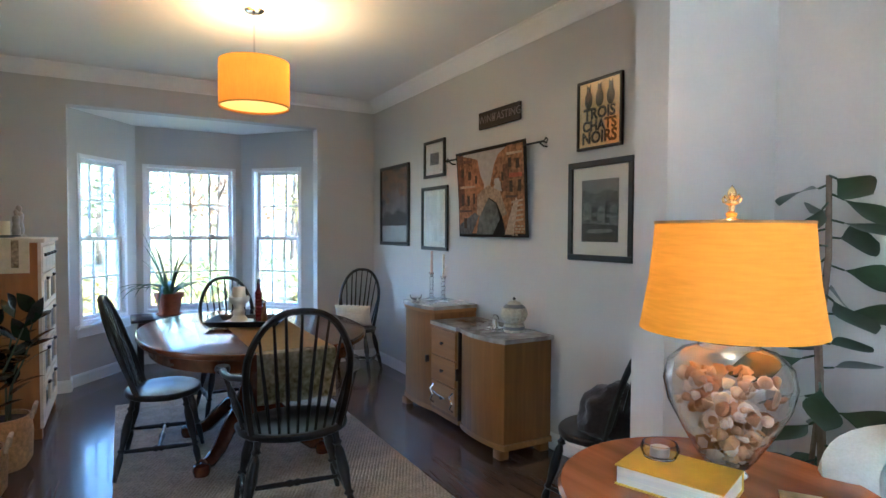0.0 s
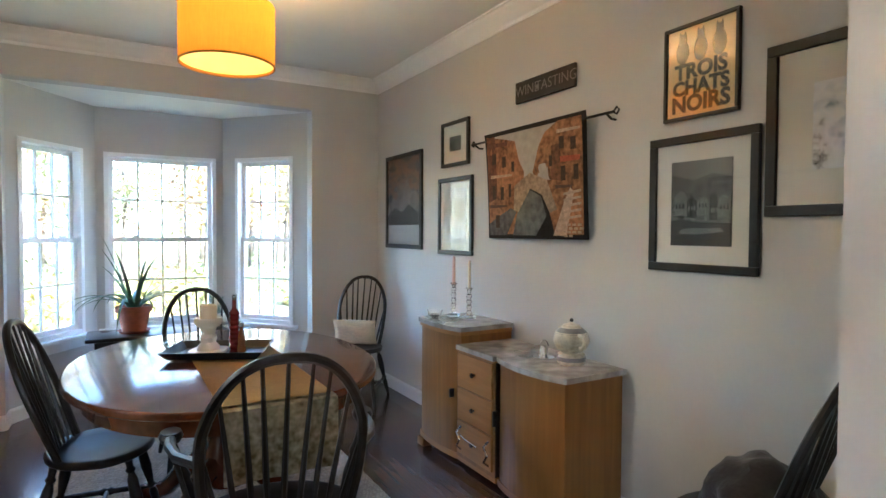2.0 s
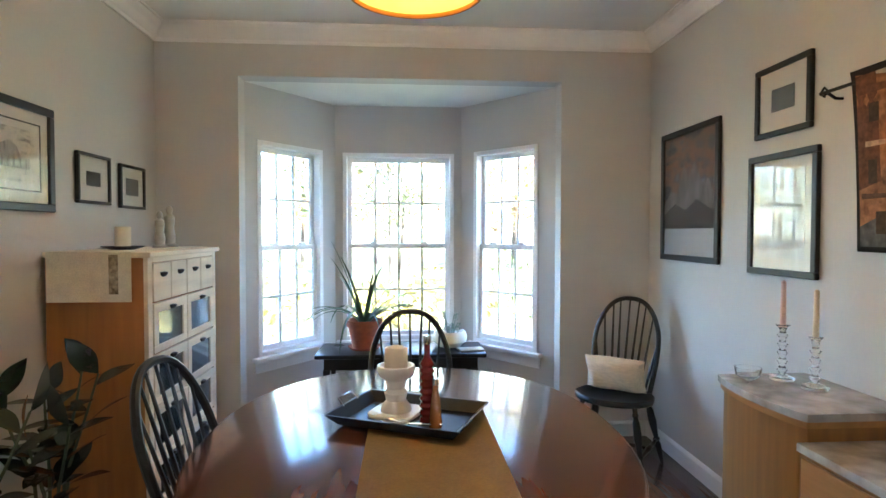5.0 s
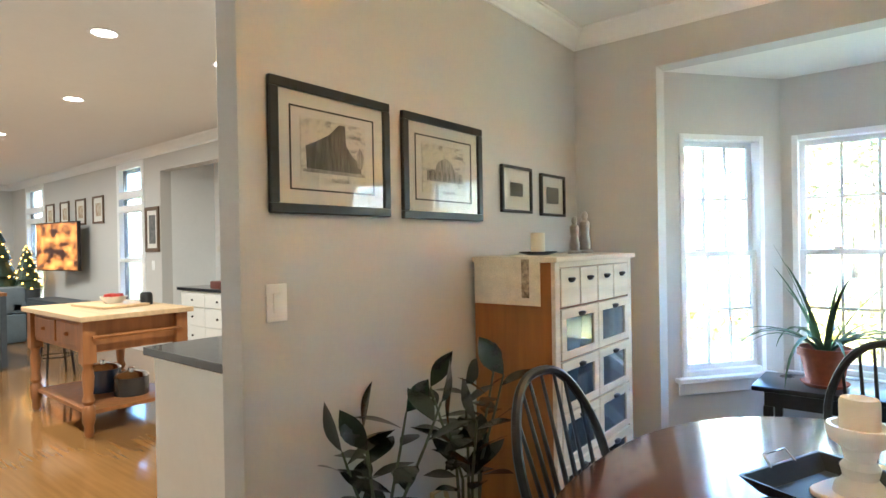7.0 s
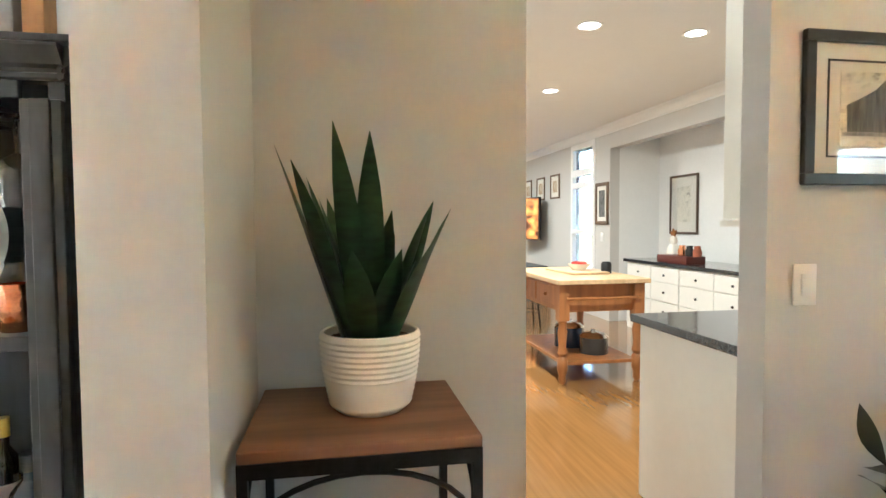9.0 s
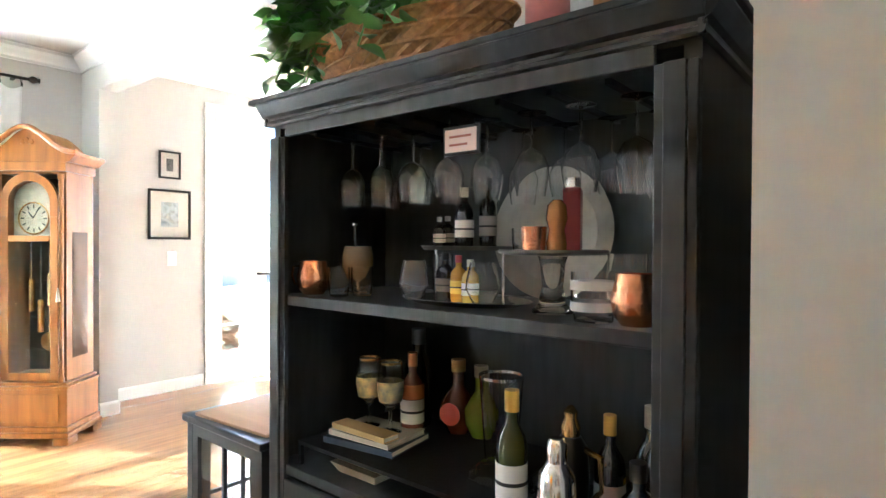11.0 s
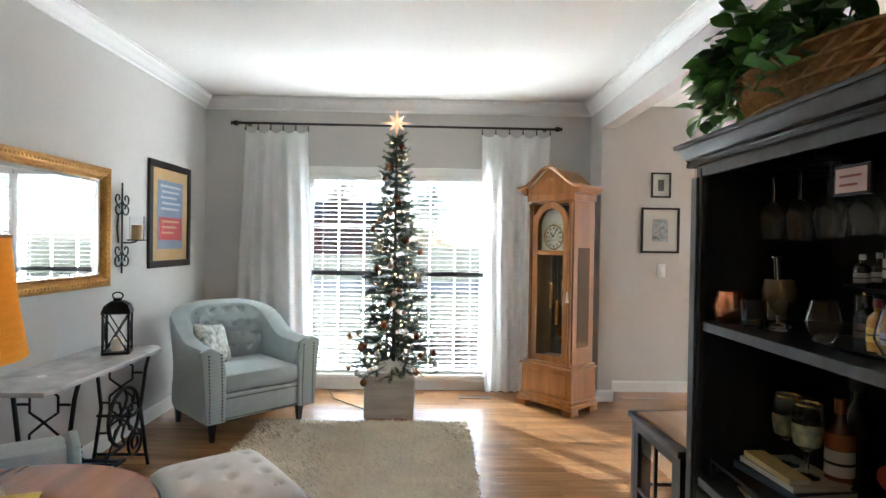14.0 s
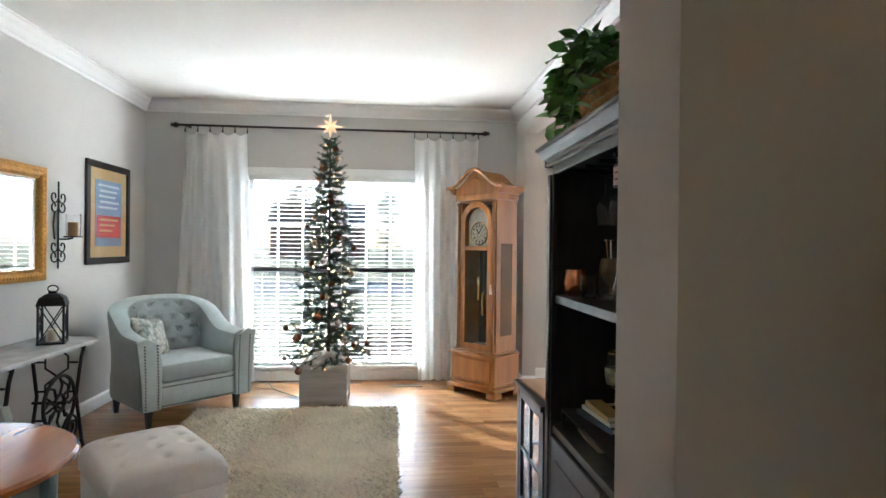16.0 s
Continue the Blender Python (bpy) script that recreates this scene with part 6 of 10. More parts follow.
part("page_block", box(-0.081, 0.08, -0.121, 0.121, 0.0042, 0.0458), mat("book_pages", (0.75, 0.72, 0.64), 0.9, grain=120, spread=0.1, stretch=(0.05, 0.05, 4)), bk, smooth=False)
bo = thing("candle_bowl", "small glass bowl with a white tealight on the book", "candle", pose(-1.19, -4.715, RZ + 0.051))
part("bowl", lathe([(0.02, 0), (0.04, 0.006), (0.047, 0.025), (0.042, 0.04), (0.038, 0.04), (0.042, 0.025), (0.036, 0.01), (0, 0.006)], 28), GLASS, bo)
part("tealight", lathe([(0, 0.0065), (0.024, 0.0065), (0.024, 0.028), (0, 0.029)], 20), TRIM, bo)
solid("notebook", box(-0.06, 0.06, -0.045, 0.045, 0, 0.008, 0.002), mat("mottled_notebook", (0.5, 0.42, 0.22), 0.6, grain=25, spread=0.5), "small patterned notebook on the lamp table", "notebook", m=pose(-1.03, -4.98, RZ + 0.0005, 0, 0, 35))

# fiddle-leaf fig in the corner
fg = thing("fiddle_leaf_fig", "tall fiddle-leaf fig in a dark pot behind the lamp", "plant", pose(-0.34, -4.66, 0))
part("pot", lathe([(0, 0), (0.12, 0), (0.15, 0.28), (0.135, 0.28), (0.13, 0.25), (0, 0.25)], 24), mat("dark_pot", (0.04, 0.035, 0.03), 0.6, grain=20, spread=0.3), fg)
trunk_pts = [Vector((0, 0, 0.25)), Vector((0.015, -0.01, 0.6)), Vector((-0.01, 0.0, 1.0)), Vector((0.02, -0.01, 1.30)), Vector((0.03, 0.0, 1.57))]
tk = part("trunk", tube(trunk_pts, 0.017, 8, taper=0.009), mat("grey_bark", (0.16, 0.12, 0.085), 0.8, grain=30, spread=0.3, bump=0.3), fg)
part("trunk", tube([Vector((0.03, 0.02, 0.25)), Vector((0.06, 0.05, 0.55)), Vector((0.10, 0.04, 0.9))], 0.012, 8, taper=0.007), bpy.data.materials["grey_bark"], fg)
rf = random.Random(31)
for k in range(34):
    t = 0.10 + 0.90 * k / 33
    z = 0.25 + 1.42 * t
    seg = min(3, int(t * 4))
    q = trunk_pts[seg].lerp(trunk_pts[seg + 1], t * 4 - seg)
    a = k * 2.4 + rf.uniform(-0.35, 0.35)
    L_ = rf.uniform(0.16, 0.24)
    up = rf.uniform(-0.6, 0.25)
    d = Vector((math.cos(a), math.sin(a), up)).normalized()
    tipx = q + d * (L_ + 0.05)
    wx, wy = -0.34 + tipx.x, -4.66 + tipx.y
    if wx > -0.02 or wy > -4.32:
        d = Vector((-abs(d.x) if wx > -0.02 else d.x, -abs(d.y) if wy > -4.32 else d.y, d.z))
    bm = tube([q, q + d * 0.05], 0.004, 5)
    leaf_mesh(bm, q + d * 0.05, q + d * (0.05 + L_), rf.uniform(0.10, 0.14), (rf.uniform(-1.0, 0.4), rf.uniform(-1.1, 0.1), 0.55), 8, curl=rf.uniform(-0.06, 0.08), fold=0.18, bulge=1.25)
    part("leaf", bm, FIG, fg)

# console table on a cast-iron sewing base
cn = thing("console_table", "marble-topped console on a black cast-iron treadle base", "console table")
part("marble_top", extrude_poly([(-0.02, -7.30), (-0.02, -6.12), (-0.43, -6.12), (-0.44, -6.22), (-0.44, -7.20), (-0.36, -7.30)][::-1], 0.685, 0.71, 0.005), MARBLEL, cn)


def lattice(y):
    """One open iron side of the treadle base."""
    pts = []
    bms = []
    for sx in (-1, 1):
        bms.append(tube([(-0.23 + sx * 0.17, y, 0.0), (-0.23 + sx * 0.155, y, 0.08), (-0.23 + sx * 0.12, y, 0.35), (-0.23 + sx * 0.15, y, 0.6), (-0.23 + sx * 0.17, y, 0.684)], 0.011, 8))
    for k in range(3):
        z0 = 0.10 + 0.19 * k
        for sx in (-1, 1):
            bms.append(tube([(-0.23, y, z0), (-0.23 + sx * 0.07, y, z0 + 0.05), (-0.23 + sx * 0.07, y, z0 + 0.13), (-0.23, y, z0 + 0.19)], 0.007, 6))
            bms.append(tube([(-0.23 + sx * 0.07, y, z0 + 0.09), (-0.23 + sx * 0.13, y, z0 + 0.09)], 0.007, 6))
    bms.append(rod((-0.40, y, 0.67), (-0.06, y, 0.67), 0.009))
    bms.append(rod((-0.39, y, 0.06), (-0.07, y, 0.06), 0.009))
    return join(*bms)


part("iron_side", lattice(-6.42), IRON, cn)
part("iron_side", lattice(-7.12), IRON, cn)
part("treadle_bar", rod((-0.23, -6.42, 0.10), (-0.23, -7.12, 0.10), 0.010), IRON, cn)
part("treadle_plate", join(*[box(-0.36, -0.12, -6.66 - 0.05 * k, -6.63 - 0.05 * k, 0.10, 0.112) for k in range(6)], box(-0.37, -0.35, -6.92, -6.62, 0.098, 0.114), box(-0.13, -0.11, -6.92, -6.62, 0.098, 0.114)), IRON, cn, smooth=False)
whl = [tube([(-0.36, -6.92 + 0.165 * math.cos(a), 0.36 + 0.165 * math.sin(a)) for a in [2 * math.pi * k / 28 for k in range(28)]], 0.011, 8, closed=True), tube([(-0.36, -6.92 + 0.05 * math.cos(a), 0.36 + 0.05 * math.sin(a)) for a in [2 * math.pi * k / 14 for k in range(14)]], 0.010, 8, closed=True)]
for k in range(8):
    a = 2 * math.pi * k / 8
    whl.append(tube([(-0.36, -6.92 + 0.05 * math.cos(a), 0.36 + 0.05 * math.sin(a)), (-0.36, -6.92 + 0.11 * math.cos(a + 0.25), 0.36 + 0.11 * math.sin(a + 0.25)), (-0.36, -6.92 + 0.16 * math.cos(a), 0.36 + 0.16 * math.sin(a))], 0.008, 6))
part("flywheel", join(*whl), IRON, cn)
part("pitman_rod", tube([(-0.355, -6.92, 0.36), (-0.35, -6.80, 0.22), (-0.33, -6.78, 0.112)], 0.006, 6), IRON, cn)
part("small_wheel", join(tube([(-0.39, -6.98 + 0.075 * math.cos(a), 0.19 + 0.075 * math.sin(a)) for a in [2 * math.pi * k / 20 for k in range(20)]], 0.008, 6, closed=True), tube([(-0.39, -6.98 + 0.035 * math.cos(a), 0.19 + 0.035 * math.sin(a)) for a in [2 * math.pi * k / 14 for k in range(14)]], 0.008, 6, closed=True)), IRON, cn)
part("axle", rod((-0.40, -6.92, 0.36), (-0.20, -6.92, 0.36), 0.009), IRON, cn)
lt = thing("candle_lantern", "black metal candle lantern with crossed bars on the console", "lantern", pose(-0.26, -7.02, 0.7105, 0, 0, 20))
part("lantern_base", box(-0.075, 0.075, -0.075, 0.075, 0, 0.015, 0.003), IRON, lt, smooth=False)
for sx in (-1, 1):
    for sy in (-1, 1):
        part("post", box(sx * 0.067 - 0.006, sx * 0.067 + 0.006, sy * 0.067 - 0.006, sy * 0.067 + 0.006, 0.015, 0.24), IRON, lt, smooth=False)
for k in range(4):
    r = pose(0, 0, 0, 0, 0, 90 * k)
    part("cross_bars", moved(join(rod((-0.06, 0.067, 0.02), (0.06, 0.067, 0.235), 0.004, 6), rod((0.06, 0.067, 0.02), (-0.06, 0.067, 0.235), 0.004, 6)), r), IRON, lt)
part("roof", lathe([(0.108, 0.24), (0.108, 0.252), (0.09, 0.29), (0.05, 0.312), (0.03, 0.315), (0.03, 0.33), (0, 0.33)], 4), IRON, lt, smooth=False).matrix_local = pose(0, 0, 0, 0, 0, 45)
part("ring", tube([(0.028 * math.cos(a), 0, 0.345 + 0.02 * math.sin(a)) for a in [2 * math.pi * k / 14 for k in range(14)]], 0.004, 6, closed=True), IRON, lt)
part("candle", lathe([(0, 0.0155), (0.034, 0.0155), (0.034, 0.09), (0, 0.09)], 18), WAX, lt)

# gilt mirror
GILT = mat("gilt_wood", (0.46, 0.24, 0.055), 0.38, metal=0.55, grain=70, spread=0.4, bump=0.5)
mr_ = thing("wall_mirror", "wide wall mirror in an ornate gilt frame", "mirror", onR(-6.655, 1.47))
mw, mh = 1.37, 0.765
pf = [(0, 0), (0, -0.035), (0.02, -0.045), (0.045, -0.035), (0.06, -0.02), (0.068, -0.028), (0.078, -0.016), (0.078, 0)]


def frame_run(w, h, prof):
    bm = bmesh.new()
    corners = [(-1, -1), (1, -1), (1, 1), (-1, 1)]
    rings = [[bm.verts.new((sx * (w / 2 - o), d, sz * (h / 2 - o))) for o, d in prof] for sx, sz in corners]
    for k in range(4):
        a, b = rings[k], rings[(k + 1) % 4]
        for i in range(len(prof) - 1):
            bm.faces.new((a[i], b[i], b[i + 1], a[i + 1]))
    bmesh.ops.recalc_face_normals(bm, faces=bm.faces[:])
    return bm


part("mirror_frame", frame_run(mw, mh, pf), GILT, mr_, smooth=False)
beads = []
for k in range(46):
    for sz in (-1, 1):
        beads.append(moved(dome(0.009, 0.008, 6), Matrix.Translation((-mw / 2 + 0.03 + (mw - 0.06) * k / 45, -0.042, sz * (mh / 2 - 0.03))) @ pose(0, 0, 0, 90, 0, 0)))
for k in range(24):
    for sx in (-1, 1):
        beads.append(moved(dome(0.009, 0.008, 6), Matrix.Translation((sx * (mw / 2 - 0.03), -0.042, -mh / 2 + 0.03 + (mh - 0.06) * k / 23)) @ pose(0, 0, 0, 90, 0, 0)))
part("bead_ornament", join(*beads), GILT, mr_)
part("mirror_glass", box(-mw / 2 + 0.07, mw / 2 - 0.07, -0.010, -0.004, -mh / 2 + 0.07, mh / 2 - 0.07), MIRROR, mr_, smooth=False)
part("bevel", frame_run(mw - 0.15, mh - 0.15, [(0, -0.0102), (0.0, -0.0115), (0.02, -0.0135), (0.022, -0.0105)]), MIRROR, mr_, smooth=False)

# wrought sconce with a candle
sc = thing("wall_sconce", "black wrought-iron scroll sconce with a glass candle cup", "sconce", onR(-7.50, 1.47))
part("stem", rod((0, -0.02, -0.31), (0, -0.02, 0.31), 0.006), IRON, sc)


def scroll(cx, cz, r, s, turn):
    return tube([(cx + s * r * (1 - k / 26) * math.cos(turn + k * 0.36), -0.02, cz + r * (1 - k / 26) * math.sin(turn + k * 0.36)) for k in range(20)], 0.005, 6)


for sx in (-1, 1):
    for zz in (0.20, 0.13, -0.15, -0.22):
        part("scroll", scroll(sx * 0.05, zz, 0.05, sx, 3.14 if abs(zz) > 0.18 else 2.6), IRON, sc)
part("side_bar", tube([(-0.045, -0.02, 0.1), (-0.06, -0.02, 0.0), (-0.045, -0.02, -0.1)], 0.005, 6), IRON, sc)
part("bracket", tube([(0, -0.02, -0.10), (0.05, -0.05, -0.10), (0.06, -0.09, -0.09)], 0.006, 6), IRON, sc)
part("cup_plate", moved(lathe([(0, 0), (0.06, 0), (0.062, 0.008), (0, 0.008)], 20), Matrix.Translation((0.06, -0.09, -0.085))), IRON, sc)
part("candle", moved(lathe([(0, 0), (0.034, 0), (0.034, 0.10), (0, 0.10)], 18), Matrix.Translation((0.06, -0.09, -0.0765))), mat("amber_wax", (0.62, 0.42, 0.20), 0.5), sc)
part("glass_cup", moved(lathe([(0.045, 0), (0.048, 0.16), (0.046, 0.16), (0.043, 0)], 24, cap=False), Matrix.Translation((0.06, -0.09, -0.076))), GLASS, sc)
# blue and red exhibition poster
po = picture("black framed blue and red poster with an ochre mat", onR(-8.24, 1.592), 0.725, 0.835, 0.055, 0.09, FRAMEBLK, mat("ochre_mat", (0.62, 0.42, 0.18), 0.8, grain=40, spread=0.05), mat("poster_blue", (0.20, 0.30, 0.48), 0.7, grain=12, spread=0.25))
part("red_panel", box(-0.20, 0.20, -0.0125, -0.0111, -0.20, -0.02), mat("poster_red", (0.50, 0.04, 0.05), 0.7, grain=12, spread=0.2), po, smooth=False)
PALEB = mat("poster_pale", (0.60, 0.66, 0.74), 0.7)
for k in range(5):
    part("text_bar", box(-0.17 + 0.02 * (k % 2), 0.17 - 0.03 * (k % 3), -0.0125, -0.0111, 0.22 - 0.045 * k, 0.238 - 0.045 * k), PALEB, po, smooth=False)
for k in range(3):
    part("text_bar", box(-0.15, 0.15 - 0.05 * k, -0.0135, -0.0126, -0.06 - 0.045 * k, -0.045 - 0.045 * k), YELLOW, po, smooth=False)

# front window, blinds, curtains
wf = tagged(new("window_front"), "white double window with lowered slatted blinds", "window", kind="structure")
c = 0.06
y0 = LY0
part("window_frame", boxes([(LW0 - 0.06, LW0 + 0.02, y0 - 0.10, y0 + 0.018, LWZ0 - 0.02, LWZ1 + 0.06), (LW1 - 0.02, LW1 + 0.06, y0 - 0.10, y0 + 0.018, LWZ0 - 0.02, LWZ1 + 0.06), (LW0 + 0.02, LW1 - 0.02, y0 - 0.10, y0 + 0.018, LWZ1 - 0.02, LWZ1 + 0.06)], 0.004), TRIM, wf, smooth=False)
part("window_sill", boxes([(LW0 - 0.08, LW1 + 0.08, y0 - 0.10, y0 + 0.05, LWZ0 - 0.03, LWZ0), (LW0 - 0.05, LW1 + 0.05, y0 - 0.001, y0 + 0.018, LWZ0 - 0.045, LWZ0 - 0.03)], 0.004), TRIM, wf, smooth=False)
midx = (LW0 + LW1) / 2
part("mullion", box(midx - 0.035, midx + 0.035, y0 - 0.10, y0 - 0.02, LWZ0, LWZ1 - 0.02), TRIM, wf, smooth=False)
midz = 1.10
for x0, x1 in ((LW0 + 0.02, midx - 0.035), (midx + 0.035, LW1 - 0.02)):
    for a, b in ((LWZ0, midz + 0.02), (midz - 0.02, LWZ1 - 0.02)):
        sash = part("sash", boxes([(x0, x0 + 0.04, y0 - 0.09, y0 - 0.055, a, b), (x1 - 0.04, x1, y0 - 0.09, y0 - 0.055, a, b), (x0 + 0.04, x1 - 0.04, y0 - 0.09, y0 - 0.055, a, a + 0.04), (x0 + 0.04, x1 - 0.04, y0 - 0.09, y0 - 0.055, b - 0.04, b)]), VINYL, wf, smooth=False)
        pn_ = part("pane", box(x0 + 0.04, x1 - 0.04, y0 - 0.075, y0 - 0.072, a + 0.04, b - 0.04), PANE, sash, smooth=False)
        pn_.visible_shadow = False
        for i in (1, 2):
            xx = x0 + 0.04 + (x1 - x0 - 0.08) * i / 3
            part("muntin", box(xx - 0.008, xx + 0.008, y0 - 0.083, y0 - 0.062, a + 0.04, b - 0.04), VINYL, sash, smooth=False)
        part("muntin", box(x0 + 0.04, x1 - 0.04, y0 - 0.082, y0 - 0.063, (a + b) / 2 - 0.008, (a + b) / 2 + 0.008), VINYL, sash, smooth=False)
SLAT = mat("blind_slat", (0.78, 0.78, 0.77), 0.5)
for x0, x1 in ((LW0 + 0.03, midx - 0.008), (midx + 0.008, LW1 - 0.03)):
    bl = thing("window_blind", "lowered white slatted blind in the front window", "blind", pose((x0 + x1) / 2, y0 - 0.022, 0), "window blinds")
    hw_ = (x1 - x0) / 2
    part("head_rail", box(-hw_, hw_, -0.02, 0.02, LWZ1 - 0.06, LWZ1 - 0.021), SLAT, bl, smooth=False)
    proto = bpy.data.meshes.new("slat")
    sb_ = moved(box(-hw_ + 0.004, hw_ - 0.004, -0.024, 0.024, -0.0013, 0.0013), pose(0, 0, 0, 3, 0, 0))
    sb_.to_mesh(proto)
    sb_.free()
    proto.materials.append(SLAT)
    k = 0
    z = LWZ0 + 0.035
    while z < LWZ1 - 0.07:
        o = new("slat", proto)
        o.parent = bl
        o.location = (0, 0, z)
        z += 0.042
    part("bottom_rail", box(-hw_ + 0.004, hw_ - 0.004, -0.022, 0.022, LWZ0 + 0.002, LWZ0 + 0.018), SLAT, bl, smooth=False)
    for f in (-0.7, 0.7):
        part("ladder_cord", rod((f * hw_, -0.024, LWZ0 + 0.01), (f * hw_, -0.024, LWZ1 - 0.06), 0.0012, 5), SLAT, bl)
cr = thing("curtain_rod", "dark bronze curtain rod with ball finials", "curtain rod")
RYY = LY0 + 0.085
part("rod", rod((-3.31, RYY, 2.485), (-0.31, RYY, 2.49), 0.011, 10), DKMETAL, cr)
for xx in (-3.31, -0.31):
    part("finial", moved(lathe([(0, -0.03), (0.02, -0.02), (0.026, 0), (0.018, 0.02), (0.01, 0.03), (0.02, 0.04), (0, 0.045)], 14), Matrix.Translation((xx, RYY, 2.487)) @ pose(0, 0, 0, 0, 90 if xx > -1 else -90, 0)), DKMETAL, cr)
for xx in (-3.20, -1.80, -0.42):
    part("bracket", box(xx - 0.01, xx + 0.01, LY0 + 0.001, RYY, 2.475, 2.49), DKMETAL, cr, smooth=False)
CURT = mat("white_curtain", (0.86, 0.85, 0.83), 0.9, grain=160, spread=0.05, bump=0.2)
_b = CURT.node_tree.nodes["Principled BSDF"]
_tl, _mx = CURT.node_tree.nodes.new("ShaderNodeBsdfTranslucent"), CURT.node_tree.nodes.new("ShaderNodeMixShader")
_tl.inputs[0].default_value, _mx.inputs[0].default_value = (0.9, 0.9, 0.9, 1), 0.6
CURT.node_tree.links.new(_b.outputs[0], _mx.inputs[1])
CURT.node_tree.links.new(_tl.outputs[0], _mx.inputs[2])
CURT.node_tree.links.new(_mx.outputs[0], CURT.node_tree.nodes["Material Output"].inputs[0])


def curtain(x0, x1, b0, b1, seed):
    """A pleated panel, x0..x1 wide at the rod and b0..b1 at the floor."""
    r = random.Random(seed)
    cu = thing("curtain", "long white curtain panel hung from clip rings", "curtain", None, "curtains")
    bm = bmesh.new()
    n, rows = 72, 26
    ph = [r.uniform(0, 6) for _ in range(3)]
    g = []
    for j in range(rows + 1):
        t = j / rows
        z = 2.425 - 2.41 * t
        row = []
        for i in range(n + 1):
            u = i / n
            xa, xb = x0 + (x1 - x0) * u, b0 + (b1 - b0) * u
            x = xa + (xb - xa) * t ** 1.2
            sag = 0.028 * abs(math.sin(math.pi * u * 5)) * max(0, 1 - t * 9)
            fold = 0.026 * math.sin(u * 36 + ph[0] + 1.2 * math.sin(t * 2 + u * 4)) + 0.014 * math.sin(u * 17 + ph[1] + t)
            y = RYY + 0.012 + fold * (0.35 + 0.65 * min(1, t * 4))
            row.append(bm.verts.new((x, y, z - sag)))
        g.append(row)
    for a, b in zip(g, g[1:]):
        for i in range(n):
            bm.faces.new((a[i], a[i + 1], b[i + 1], b[i]))
    part("cloth", bm, CURT, cu)
    for k in range(6):
        xx = x0 + (x1 - x0) * k / 5
        part("clip_ring", tube([(xx, RYY + 0.017 * math.cos(a), 2.472 + 0.024 * math.sin(a)) for a in [2 * math.pi * q / 14 for q in range(14)]], 0.0025, 5, closed=True), DKMETAL, cu)
        part("clip", box(xx - 0.005, xx + 0.005, RYY - 0.003, RYY + 0.012, 2.42, 2.45), DKMETAL, cu, smooth=False)
    return cu


curtain(-0.40, -0.98, -0.30, -1.07, 2)
curtain(-2.60, -3.24, -2.66, -3.10, 6)
fv = thing("floor_vent", "dark bronze floor register by the window", "vent", pose(-2.55, -8.71, 0.0005))
part("frame", boxes([(-0.14, 0.14, -0.05, -0.04, 0, 0.005), (-0.14, 0.14, 0.04, 0.05, 0, 0.005), (-0.14, -0.13, -0.04, 0.04, 0, 0.005), (0.13, 0.14, -0.04, 0.04, 0, 0.005)]), DKMETAL, fv, smooth=False)
for k in range(12):
    part("slat", box(-0.125 + 0.0215 * k, -0.113 + 0.0215 * k, -0.04, 0.04, 0, 0.004), DKMETAL, fv, smooth=False)

# Christmas tree
XT = (-1.84, -8.27)
pb_ = thing("tree_planter", "whitewashed wooden crate with crossed boards holding the tree", "planter", pose(XT[0] + 0.02, XT[1], 0))
CRATE = mat("whitewashed_crate", (0.52, 0.48, 0.44), 0.75, grain=18, spread=0.25, stretch=(0.12, 0.12, 1), bump=0.15)
part("crate_body", boxes([(-0.185, 0.185, -0.185, -0.165, 0, 0.335), (-0.185, 0.185, 0.165, 0.185, 0, 0.335), (-0.185, -0.165, -0.165, 0.165, 0, 0.335), (0.165, 0.185, -0.165, 0.165, 0, 0.335), (-0.165, 0.165, -0.165, 0.165, 0, 0.25)]), CRATE, pb_, smooth=False)
for k in range(4):
    r = pose(0, 0, 0, 0, 0, 90 * k)
    dg = math.degrees(math.atan2(0.30, 0.34))
    part("edge_board", moved(boxes([(-0.197, 0.197, 0.185, 0.197, 0, 0.035), (-0.197, 0.197, 0.185, 0.197, 0.30, 0.335), (-0.197, -0.165, 0.185, 0.196, 0.035, 0.30), (0.165, 0.197, 0.185, 0.196, 0.035, 0.30)]), r), CRATE, pb_, smooth=False)
    for s in (-1, 1):
        part("cross_board", moved(box(-0.20, 0.20, 0.185, 0.1925 + 0.001 * s, -0.014, 0.014), r @ Matrix.Translation((0, 0, 0.1675)) @ pose(0, 0, 0, 0, s * 36, 0)), CRATE, pb_, smooth=False)
sk = bmesh.new()
bmesh.ops.create_icosphere(sk, subdivisions=4, radius=1)
for v in sk.verts:
    k = 1 + 0.25 * noise.noise(v.co * 3)
    v.co = Vector((v.co.x * 0.15 * k, v.co.y * 0.15 * k, 0.335 + max(-0.08, v.co.z * 0.085 * k)))
solid("tree_skirt", sk, mat("white_fleece", (0.80, 0.79, 0.77), 0.95, grain=60, spread=0.1, bump=0.6), "bunched white fleece round the tree trunk", "tree skirt", m=pose(XT[0] + 0.02, XT[1], 0))
xt = thing("christmas_tree", "slim artificial Christmas tree with warm lights and ornaments, star lit", "christmas tree", pose(*XT, 0))
part("trunk", rod((0, 0, 0.26), (0, 0, 2.27), 0.018, 8, 0.006), mat("tree_bark", (0.06, 0.035, 0.02), 0.9, grain=40, spread=0.3), xt)
NEEDLE = mat("tree_needles", (0.018, 0.042, 0.022), 0.6, grain=30, spread=0.5)
